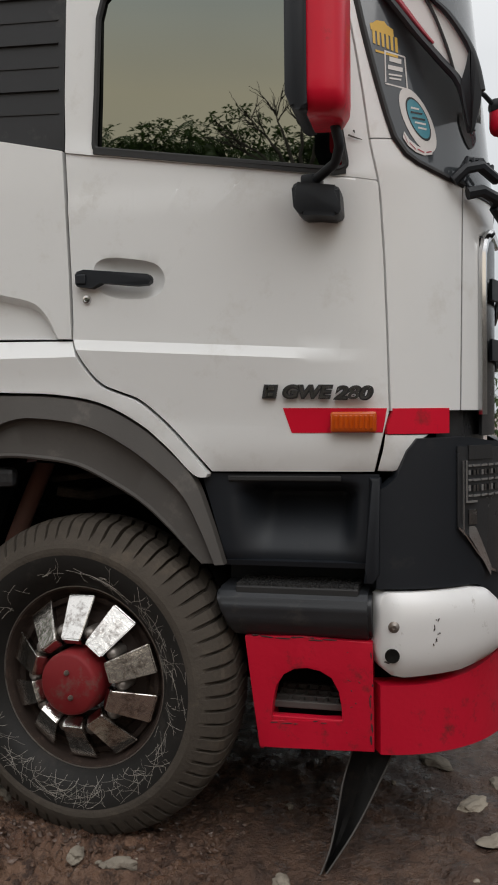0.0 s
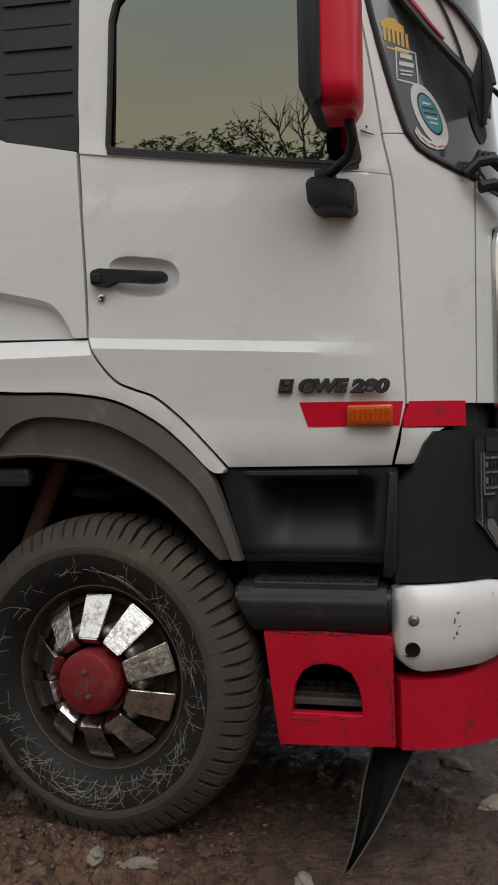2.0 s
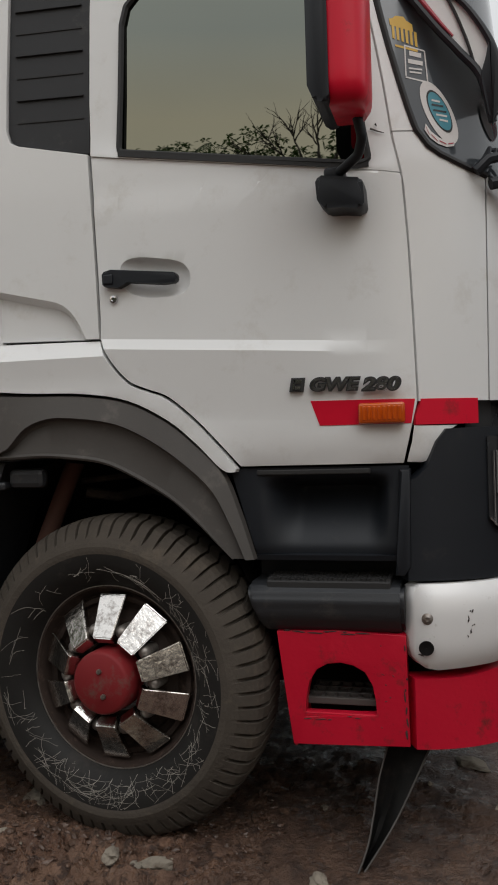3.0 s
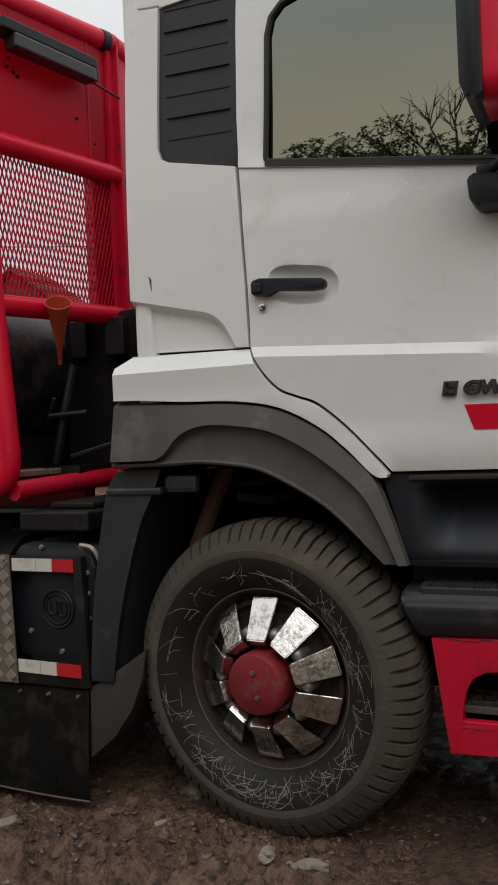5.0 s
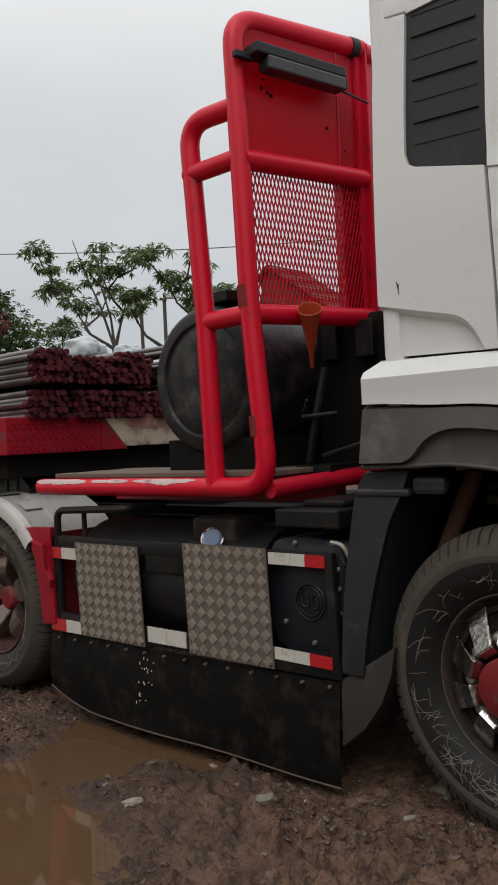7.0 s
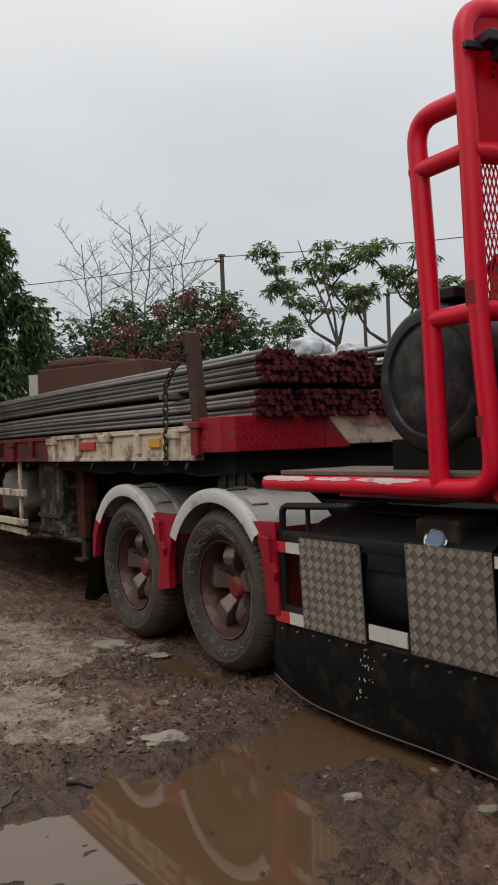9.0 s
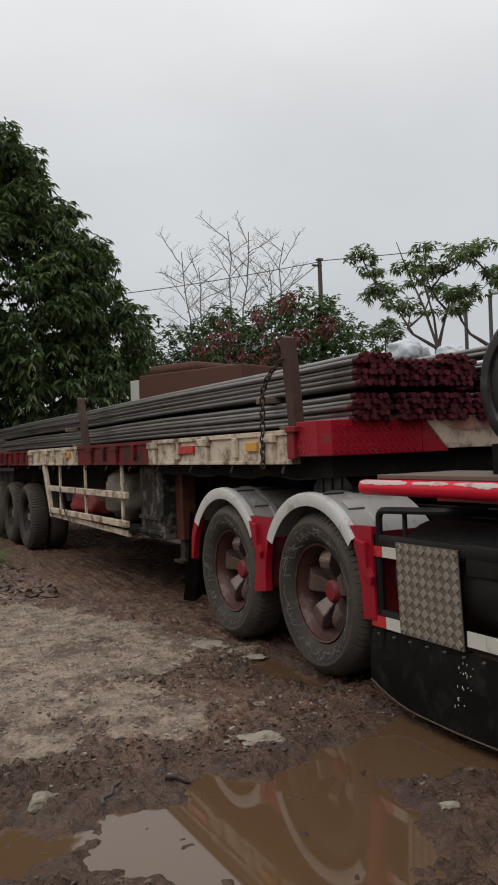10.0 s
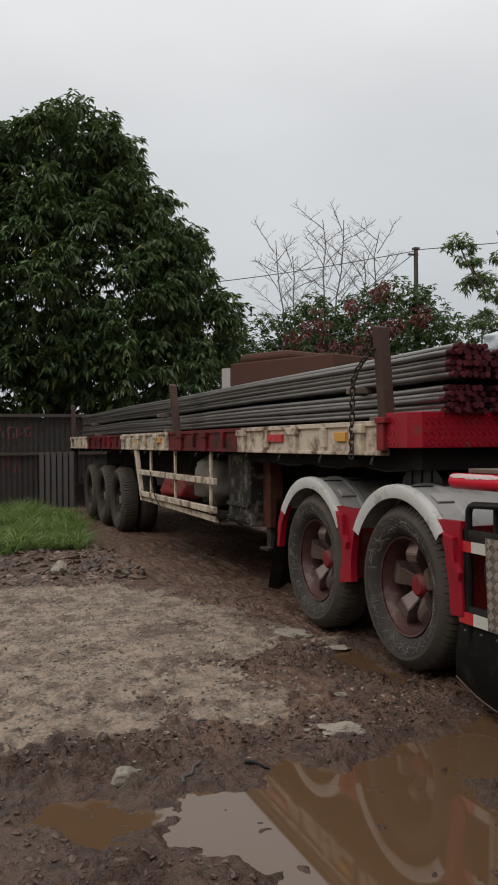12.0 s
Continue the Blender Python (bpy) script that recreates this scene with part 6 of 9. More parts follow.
def fender(x, a0, a1):
    """A half-round grey fender over one rear wheel, with ribs and red end panels."""
    bm = bmesh.new()
    n = 18
    rows = []
    rr = 0.655
    for i in range(n + 1):
        a = radians(a0 + (a1 - a0) * i / n)
        c, s = math.cos(a), math.sin(a)
        prof = [(rr - 0.075, 0.012), (rr - 0.01, 0.0), (rr + 0.004, 0.012), (rr + 0.008, 0.06), (rr, 0.075), (rr, 0.22), (rr + 0.012, 0.235), (rr + 0.012, 0.27), (rr, 0.285), (rr, 0.62)]
        rows.append([bm.verts.new((x + r * c, y, 0.505 + r * s)) for r, y in prof])
    for a, b in zip(rows, rows[1:]):
        for k in range(len(rows[0]) - 1):
            bm.faces.new((a[k], a[k + 1], b[k + 1], b[k]))
    f = link("fender", bm, FENDER, truck, "grey half-round plastic fender, dusty", smooth=True, angle=30)
    bm = bmesh.new()
    rows = []
    for i in range(n + 1):
        a = radians(a0 + (a1 - a0) * i / n)
        c, s = math.cos(a), math.sin(a)
        rows.append([bm.verts.new((x + r * c, y, 0.505 + r * s)) for r, y in ((rr - 0.078, 0.009), (rr - 0.012, -0.004), (rr + 0.007, 0.008), (rr + 0.012, 0.05), (rr + 0.008, 0.058))])
    for a, b in zip(rows, rows[1:]):
        for k in range(4):
            bm.faces.new((a[k], a[k + 1], b[k + 1], b[k]))
    link("fender_rim", bm, FENDER_RIM, f, "pale rim of the fender", smooth=True, angle=50)
    for i in (7, 11):
        bm = bmesh.new()
        a = a0 + (a1 - a0) * i / n
        obox(bm, pose(x, 0, 0.505, 0, -a, 0) @ pose(rr + 0.003, 0.34, 0), 0.010, 0.54, 0.012, 0.002)
        link("fender_seam", bm, SEAL, f)
    for i in (4, 14):
        bm = bmesh.new()
        a = a0 + (a1 - a0) * i / n
        obox(bm, pose(x, 0, 0.505, 0, -a, 0) @ pose(rr + 0.008, 0.16, 0), 0.012, 0.12, 0.09, 0.004)
        link("fender_plate", bm, FENDER, f)
    return f


# ribbed rubber hump between the fenders and the trailer
bm = bmesh.new()
prism(bm, [(p.x, p.z) for p in rounded([(-3.80, 0, 1.06), (-3.74, 0, 1.22), (-3.58, 0, 1.30), (-3.40, 0, 1.29), (-3.28, 0, 1.20), (-3.22, 0, 1.06)], 0.06, 4, True)], 0.33, 0.75, 0.015)
hump = link("coupling_cover", bm, STEP_PL, truck, "grey rubber cover beside the coupling", smooth=True, angle=40)
for q in range(3):
    bm = bmesh.new()
    box(bm, -3.66 + 0.12 * q, -3.63 + 0.12 * q, 0.322, 0.70, 1.10, 1.27 + (0.03 if q == 1 else 0.01), 0.006)
    link("rib", bm, STEP_PL, hump)
fender(-3.32, 38, 150)
fender(-4.64, 32, 145)


def red_panel(poly, boss):
    bm = panel(poly, lambda x, z: 0.02, 0.05, 0.005)
    o = link("fender_panel", bm, RED_PANEL, truck, "red plastic fender end panel", smooth=True)
    if boss:
        bm = bmesh.new()
        (x, z) = boss
        prism(bm, [(x - 0.06, z + 0.14), (x + 0.05, z + 0.12), (x + 0.06, z - 0.02), (x + 0.11, z - 0.07), (x + 0.10, z - 0.12), (x + 0.02, z - 0.05), (x - 0.02, z + 0.06)], -0.012, 0.022, 0.008)
        link("panel_boss", bm, RED_PANEL, o)
    return o


pa = smooth_poly([(-3.79, 0.965), (-3.90, 0.80), (-3.955, 0.60), (-3.95, 0.45)], 4)
pb = smooth_poly([(-4.14, 0.42), (-4.10, 0.65), (-4.135, 0.85), (-4.24, 0.975)], 4)
red_panel(pa + pb, (-4.08, 0.80))
red_panel([(-2.62, 0.46), (-2.64, 0.99), (-2.87, 0.985), (-2.80, 0.82), (-2.755, 0.62), (-2.74, 0.45)], (-2.72, 0.78))
pa = smooth_poly([(-5.10, 0.90), (-5.21, 0.75), (-5.27, 0.55)], 3)
red_panel(pa + [(-5.31, 0.55), (-5.29, 0.75), (-5.20, 0.92)], None)
bm = bmesh.new()
rows = []
for k in range(9):
    u = k / 8
    rows.append([bm.verts.new((-5.36 - 0.22 * u * u - 0.02 * math.sin(q * 1.7 + 3 * u), 0.04 + 0.58 * q / 6, 0.95 - 0.80 * u - 0.03 * math.sin(q * 2.3) * u)) for q in range(7)])
for a, b in zip(rows, rows[1:]):
    for q in range(6):
        bm.faces.new((a[q], a[q + 1], b[q + 1], b[q]))
bmesh.ops.solidify(bm, geom=bm.faces[:], thickness=0.012)
link("rear_flap", bm, RUBBER_FLAP, truck)
for x in (-2.65, -4.04):
    bm = bmesh.new()
    box(bm, x - 0.01, x + 0.01, 0.06, 0.6, 0.46, 0.96)
    link("fender_web", bm, RED_DUSTY, truck)

# ---- side guard: chequer plates, reflectors, rubber flap ----
guard = bmesh.new()
tube(guard, rounded([(-2.60, 0.05, 0.30), (-2.60, 0.05, 1.085), (-2.05, 0.05, 1.105), (-2.0, 0.3, 1.105)], 0.06, 5), 0.02, 8)
tube(guard, [(-2.40, 0.08, 0.94), (-2.40, 0.08, 1.09)], 0.014, 8)
box(guard, -2.69, -0.735, 0.035, 0.065, 0.885, 0.948, 0.004)
box(guard, -2.69, -0.735, 0.035, 0.065, 0.435, 0.525, 0.004)
box(guard, -2.66, -2.62, 0.035, 0.065, 0.40, 0.95, 0.004)
prism(guard, [(-0.775, 0.95), (-0.735, 0.95), (-0.715, 0.44), (-0.755, 0.44)], 0.03, 0.066, 0.004)
box(guard, -1.875, -1.58, 0.04, 0.07, 0.80, 0.955, 0.004)
sg = link("side_guard", guard, BLACK, truck, "black steel side guard frame", smooth=True, angle=30)


def chequer(x0, x1, x2, x3, z0, z1):
    """An aluminium plate with raised diamonds of five bars."""
    bm = bmesh.new()
    prism(bm, [(x0, z0), (x2, z1), (x3, z1), (x1, z0)], 0.024, 0.030)
    o = link("chequer_plate", bm, ALU, sg, "dirty aluminium chequer plate", smooth=False)
    nx, nz = round((x3 - x2) / 0.061), round((z1 - z0) / 0.058)
    # worn bars paler than the plate; the colour also stands in for their glint
    bm = bmesh.new()
    for j in range(nz):
        for i in range(nx):
            u = (i + 0.5) / nx
            v = (j + 0.5) / nz
            x, z = (x0 + (x1 - x0) * u) * (1 - v) + (x2 + (x3 - x2) * u) * v, z0 + (z1 - z0) * v
            for k in range(5):
                obox(bm, pose(x, 0.022, z, 0, 45, 0) @ pose(0, 0, (k - 2) * 0.0080), 0.038, 0.005, 0.0054)
    dm = tagged(link("diamond", bm, ALU_BAR, o), kind="stuff")
    for x, z in ((x0 + 0.02, z0 + 0.02), (x1 - 0.02, z0 + 0.02), (x2 + 0.02, z1 - 0.02), (x3 - 0.02, z1 - 0.02)):
        bm = bmesh.new()
        lathe(bm, [(0.0001, 0.012), (0.007, 0.014), (0.009, 0.024)], 10)
        shift(bm, pose(x, 0, z))
        link("rivet", bm, STEEL, o, smooth=True)
    return o


chequer(-2.40, -1.89, -2.42, -1.915, 0.425, 0.920)
chequer(-1.575, -1.059, -1.593, -1.079, 0.438, 0.955)


def reflector(x0, x1, z0, z1, parts, slope=0.0):
    for a, b, mt in parts:
        bm = bmesh.new()
        xa, xb = x0 + (x1 - x0) * a, x0 + (x1 - x0) * b
        prism(bm, [(xa + 0.001, z0 + slope * (xa - x0)), (xa + 0.001, z1 + slope * (xa - x0)), (xb - 0.001, z1 + slope * (xb - x0)), (xb - 0.001, z0 + slope * (xb - x0))], 0.027, 0.034)
        link("reflector", bm, mt, sg, "red reflector strip" if mt is REFL_RED else "pale reflector strip")


reflector(-1.068, -0.768, 0.890, 0.940, ((0.0, 0.40, REFL_WHT), (0.40, 0.66, REFL_WHT), (0.66, 1.0, REFL_RED)))
reflector(-1.056, -0.752, 0.484, 0.534, ((0.0, 0.36, REFL_WHT), (0.36, 0.62, REFL_WHT), (0.62, 1.0, REFL_RED)), -0.02)
reflector(-2.68, -2.42, 0.825, 0.885, ((0.0, 0.5, REFL_RED), (0.5, 1.0, REFL_WHT)))
reflector(-2.67, -2.40, 0.425, 0.490, ((0.0, 0.5, REFL_RED), (0.5, 1.0, REFL_WHT)))
reflector(-1.87, -1.60, 0.455, 0.530, ((0.0, 0.5, REFL_WHT), (0.5, 1.0, REFL_WHT)))
# battery box cover with a round embossed ring
bm = bmesh.new()
prism(bm, [(p.x, p.z) for p in rounded([(-1.10, 0, 0.52), (-1.10, 0, 1.00), (-0.70, 0, 0.985), (-0.70, 0, 0.52)], 0.09, 6, True)], 0.075, 0.5, 0.02)
bb = link("battery_box", bm, DARK_PL, truck, "black plastic battery box cover", smooth=True, angle=40)
bm = bmesh.new()
tube(bm, [Vector((-0.885 + 0.075 * math.cos(t), 0.072, 0.735 + 0.075 * math.sin(t))) for t in (2 * math.pi * k / 32 for k in range(32))], 0.006, 6, closed=True)
tube(bm, [Vector((-0.885 + 0.060 * math.cos(t), 0.072, 0.735 + 0.060 * math.sin(t))) for t in (2 * math.pi * k / 32 for k in range(32))], 0.004, 6, closed=True)
tube(bm, rounded([(-0.925, 0.072, 0.765), (-0.925, 0.072, 0.712), (-0.89, 0.072, 0.712), (-0.89, 0.072, 0.765)], 0.015, 4), 0.005, 6)
tube(bm, rounded([(-0.875, 0.072, 0.765), (-0.845, 0.072, 0.765), (-0.845, 0.072, 0.708), (-0.875, 0.072, 0.708)], 0.015, 4, True), 0.005, 6, closed=True)
link("embossed_ring", bm, DARK_PL, bb, smooth=True)
for x, z in ((-1.02, 0.64), (-0.87, 0.565), (-0.735, 0.70), (-0.735, 0.80), (-0.735, 0.88), (-0.95, 0.98)):
    bm = bmesh.new()
    lathe(bm, [(0.0001, 0.062), (0.008, 0.063), (0.012, 0.07), (0.012, 0.08)], 12)
    shift(bm, pose(x, 0, z))
    link("bolt", bm, STEEL, bb, smooth=True)
bm = bmesh.new()
box(bm, -1.08, -0.74, 0.10, 0.6, 1.04, 1.12, 0.01)
box(bm, -1.0, -0.78, 0.2, 0.7, 1.12, 1.15, 0.01)
link("box_lid", bm, BLACK, truck)
bm = bmesh.new()
tube(bm, rounded([(-0.76, 0.069, 0.992), (-0.70, 0.066, 0.985), (-0.672, 0.07, 0.93), (-0.668, 0.075, 0.76)], 0.07, 6), 0.009, 8)
link("silver_strap", bm, ALU_BAR, bb, "bare metal edge of the cover", smooth=True)
# fuel tank behind the plates
bm = bmesh.new()
tube(bm, [(-2.48, 0.36, 0.72), (-1.18, 0.36, 0.72)], 0.30, 32)
ft = link("fuel_tank", bm, BLACK, truck, "black cylindrical fuel tank", smooth=True)
bm = bmesh.new()
lathe(bm, [(0.0001, -0.02), (0.040, -0.02), (0.045, -0.012), (0.045, 0.04)], 20)
shift(bm, pose(-1.50, 0.14, 0.962, -25, 0, 25))
link("filler_cap", bm, BLUE_PL, ft, "blue and white filler cap", smooth=True)
bm = bmesh.new()
box(bm, -1.66, -1.38, 0.16, 0.42, 0.94, 1.06, 0.02)
link("filler_bracket", bm, FRAME_DK, ft)
bm = bmesh.new()
lathe(bm, [(0.044, -0.012), (0.050, -0.016), (0.057, -0.012), (0.058, 0.03)], 24)
shift(bm, pose(-1.50, 0.14, 0.962, -25, 0, 25))
link("filler_ring", bm, CHROME_CLEAN, ft, "bright metal filler ring", smooth=True)
# rubber skirt below the guard, bowed out a little at the foot
bm = bmesh.new()
rows = []
for i in range(25):
    x = -2.70 + 1.965 * i / 24
    zb = 0.004 - 0.008 * (i / 24) + (0.10 * (1 - i / 5) ** 2 if i < 5 else 0)
    zt = 0.405 + 0.02 * i / 24
    rows.append([bm.verts.new((x, 0.052 - 0.03 * math.sin(j / 6 * 2.0) + 0.018 * (j / 6) ** 2 * (0.5 + 0.5 * math.sin(i * 0.5)), zt + (zb - zt) * j / 6)) for j in range(7)])
for a, b in zip(rows, rows[1:]):
    for k in range(6):
        bm.faces.new((a[k], a[k + 1], b[k + 1], b[k]))
skirt_rows = [[v.co.copy() for v in r] for r in rows]
bmesh.ops.solidify(bm, geom=bm.faces[:], thickness=0.008)
skirt = link("rubber_skirt", bm, RUBBER_FLAP, sg, "black rubber skirt splashed with mud", smooth=True, angle=50)
bm = bmesh.new()
tube(bm, [Vector((a_[6].x, a_[6].y - 0.004, a_[6].z + 0.006)) for a_ in skirt_rows], 0.0045, 6)
link("muddy_hem", bm, CLOD, skirt, "mud-caked lower edge", smooth=True)
for i in range(14):
    x = -2.62 + 1.84 * i / 13
    bm = bmesh.new()
    lathe(bm, [(0.0001, 0.028), (0.006, 0.030), (0.008, 0.045)], 8)
    shift(bm, pose(x, 0, 0.385 + 0.018 * i / 13))
    link("rivet", bm, STEEL, skirt, smooth=True)

# ---- headboard rack behind the cab ----
RT = 0.046
rack = bmesh.new()
A0, A1 = Vector((-1.155, 0.08, 0)), Vector((-1.00, 0.835, 0))
P = lambda b, z, dx=0.0: (b.x + dx, b.y, z)
post = rounded([(-2.77, 0.08, 1.213), (-1.085, 0.08, 1.215), (-1.147, 0.08, 2.0), (-1.178, 0.085, 3.295), (-1.0, 0.835, 3.325)], 0.14, 7)
tube(rack, post, RT, 14)
rk = link("headboard_rack", rack, RED, truck, "red tubular steel headboard rack", smooth=True, angle=60)
bm = bmesh.new()
tube(bm, rounded([(-1.405, 0.08, 1.215), (-1.420, 0.08, 2.0), (-1.478, 0.085, 2.905), (-1.17, 0.09, 2.90)], 0.12, 7), RT, 14)
link("rear_post", bm, RED, rk, smooth=True)
for xa, z in ((-1.435, 1.975), (-1.488, 2.665)):
    bm = bmesh.new()
    tube(bm, [(xa, 0.08, z), (-1.155, 0.08, z + 0.005)], RT * 0.92, 14)
    link("brace", bm, RED, rk, smooth=True)
for z in (1.99, 2.672):
    bm = bmesh.new()
    tube(bm, [(-1.155, 0.085, z - 0.01), (-1.0, 0.835, z + 0.01)], RT, 14)
    link("crossbar", bm, RED, rk, smooth=True)
d = (A1 - A0).normalized()
nrm = Vector((d.y, -d.x, 0))
turn = pose(0, 0, 0, 0, 0, math.degrees(math.atan2(d.y, d.x)))
# the corner post is a folded channel, standing behind the mesh
bm = bmesh.new()
for u, w, off, dep in ((-0.09, 0.17, -0.045, 0.008), (-0.004, 0.012, 0.0, 0.09), (-0.172, 0.010, -0.02, 0.05)):
    obox(bm, Matrix.Translation(A1 + d * u + nrm * off + Vector((0, 0, 2.66))) @ turn, w, dep, 1.32, 0.003)
obox(bm, Matrix.Translation(A1 + d * 0.03 + nrm * -0.03 + Vector((0, 0, 1.63))) @ turn, 0.07, 0.07, 0.76, 0.004)
link("corner_post", bm, RED_WORN, rk, "red folded steel channel post")
for k in range(6):
    bm = bmesh.new()
    obox(bm, Matrix.Translation(A1 - d * 0.045 + nrm * 0.012 + Vector((0, 0, 2.78 + 0.085 * k))) @ turn, 0.011, 0.012, 0.011, 0.003)
    link("bolt", bm, DARK_PL, rk)
for a_, b_, nm in (((-1.0, 0.835, 3.32), (-1.0, 2.4, 3.32), "top_bar"), ((-1.0, 0.835, 2.0), (-1.0, 2.4, 2.0), "crossbar"), ((-1.0, 2.4, 1.25), (-1.0, 2.4, 3.33), "far_post")):
    bm = bmesh.new()
    tube(bm, [a_, b_], RT, 14)
    link(nm, bm, RED, rk, smooth=True)
bm = bmesh.new()
tube(bm, [(-1.018, 0.755, 3.318), (-1.008, 0.80, 3.32)], RT * 1.12, 14)
link("clamp", bm, DARK_PL, rk, smooth=True)
bm = bmesh.new()
q = [A0 + d * 0.03, A1 - d * 0.03]
vs = [bm.verts.new((p.x, p.y, z)) for p, z in ((q[0], 2.67), (q[1], 2.68), (q[1], 3.31), (q[0], 3.28))]
bm.faces.new(vs)
bmesh.ops.solidify(bm, geom=bm.faces[:], thickness=0.008)
link("solid_panel", bm, RED, rk, "red sheet steel panel")
bm = bmesh.new()
box(bm, -1.01, -0.99, 0.78, 2.38, 2.02, 3.30)
link("transverse_panel", bm, RED_WORN, rk)
# expanded mesh: crossing slanted wires
bm = bmesh.new()
Lw = (A1 - A0).length
N_W = 32
z0, z1 = 2.02, 2.645
rows_m = 15
cell_w, cell_h = (Lw - 0.06) / N_W, (z1 - z0) / rows_m
for s in (1, -1):
    for i in range(-rows_m, N_W + rows_m):
        ua, ub_ = i * cell_w, (i + s * rows_m * 0.55) * cell_w
        pts = []
        for k in range(rows_m * 2 + 1):
            u = ua + (ub_ - ua) * k / (rows_m * 2)
            if 0 <= u <= Lw - 0.06:
                pts.append(A0 + d * (0.04 + u) + nrm * (0.003 * s) + Vector((0, 0, z0 + (z1 - z0) * k / (rows_m * 2))))
        if len(pts) > 1:
            tube(bm, [pts[0], pts[-1]], 0.0036, 4, caps=False)
link("mesh_panel", bm, RED_WORN, rk, "red expanded metal mesh")
for z in (2.645, 2.025):
    bm = bmesh.new()
    tube(bm, [A0 + d * 0.04 + Vector((0, 0, z)), A1 - d * 0.04 + Vector((0, 0, z))], 0.012, 6)
    link("mesh_edge_bar", bm, RED_DUSTY, rk)
# lamp bar bolted on the panel
bm = bmesh.new()
mb = Matrix.Translation(A0 + d * 0.29 + nrm * 0.07 + Vector((0, 0, 3.085))) @ pose(0, 0, 0, 0, 0, math.degrees(math.atan2(d.y, d.x)))
obox(bm, mb @ pose(0, 0, 0.035), 0.53, 0.10, 0.05, 0.008)
lb = link("lamp_bar", bm, DARK_PL, rk, "black lamp bar on the red panel")
bm = bmesh.new()
obox(bm, mb @ pose(0.02, -0.02, -0.022), 0.46, 0.075, 0.06, 0.008)
link("lamp_bar_body", bm, LAMP_DK, lb)
bm = bmesh.new()
obox(bm, mb @ pose(-0.29, 0.02, 0.01), 0.10, 0.03, 0.03, 0.004)
link("bracket", bm, DARK_PL, lb)
bm = bmesh.new()
obox(bm, mb @ pose(0.27, 0.0, -0.005), 0.04, 0.06, 0.05, 0.004)
link("bracket", bm, DARK_PL, lb)
bm = bmesh.new()
tube(bm, smooth_3 := [A0 + d * 0.57 + nrm * 0.05 + Vector((0, 0, 3.07)), A0 + d * 0.62 + nrm * 0.08 + Vector((0, 0, 3.04)), A0 + d * 0.72 + nrm * 0.09 + Vector((0, 0, 3.02))], 0.006, 6)
link("cable", bm, SEAL, lb, smooth=True)
for u, dz in ((0.14, 0.052), (0.30, 0.04), (0.42, 0.04)):
    bm = bmesh.new()
    obox(bm, Matrix.Translation(A0 + d * u + nrm * 0.11 + Vector((0, 0, 3.085 + 0.02))), 0.012, 0.012, 0.012, 0.003)
    link("bolt", bm, STEEL, lb)
# foot beam and catwalk deck
bm = bmesh.new()
tube(bm, [(-1.10, 0.10, 1.205), (-0.98, 0.80, 1.235)], 0.042, 10)
box(bm, -1.1, -0.9, 0.7, 2.4, 1.18, 1.26)
box(bm, -2.75, -1.1, 0.6, 0.68, 1.10, 1.258)
link("foot_beam", bm, RED_WORN, rk, smooth=True)
for i in range(5):
    bm = bmesh.new()
    box(bm, -2.72 + 0.03 * (i % 2), -1.12, 0.135 + i * 0.118, 0.245 + i * 0.118, 1.258, 1.283, 0.004)
    link("catwalk_plank", bm, WOOD, rk, "weathered grey deck plank")
# black round tank lying across the deck
bm = bmesh.new()
lathe(bm, [(0.0001, 0.300), (0.18, 0.296), (0.262, 0.300), (0.270, 0.306), (0.278, 0.306), (0.288, 0.292), (0.335, 0.294), (0.358, 0.308), (0.375, 0.34), (0.378, 0.42), (0.378, 2.1), (0.0001, 2.1)], 56)
shift(bm, pose(-1.66, 0, 1.735))
tk = link("round_tank", bm, TANK, truck, "black round plastic tank lying on the deck", smooth=True, angle=40)
bm = bmesh.new()
box(bm, -1.96, -1.36, 0.32, 2.05, 1.24, 1.44)
link("tank_cradle", bm, SHADOW, tk)
# block whose near-black colour stands in for the dark behind the cab
bm = bmesh.new()
box(bm, -1.30, -0.72, 0.75, 2.2, 1.24, 2.02, 0.03)
link("air_cleaner", bm, SHADOW, truck, "block behind the cab, near black in place of shade")
for x, w in ((-1.22, 0.09), (-1.02, 0.10)):
    bm = bmesh.new()
    box(bm, x, x + w, 0.70, 0.75, 1.80, 1.98, 0.006)
    link("hanging_pad", bm, BLACK, truck)
bm = bmesh.new()
tube(bm, [(-1.18, 0.5, 1.30), (-1.12, 0.5, 1.55), (-1.10, 0.55, 1.75)], 0.02, 8)
tube(bm, [(-1.17, 0.45, 1.52), (-1.0, 0.5, 1.53)], 0.012, 8)
tube(bm, [(-1.2, 0.48, 1.5), (-1.14, 0.45, 1.6)], 0.008, 6)
tube(bm, [(-1.1, 0.5, 1.33), (-0.95, 0.6, 1.38), (-0.8, 0.7, 1.43)], 0.012, 6)
box(bm, -1.22, -1.02, 0.45, 0.7, 1.25, 1.29)
link("valve_stand", bm, BLACK, truck, smooth=True)
bm = bmesh.new()
obox(bm, pose(-1.62, 0.42, 2.14), 0.25, 0.2, 0.06, 0.01)
link("tank_lid", bm, BLACK, tk)

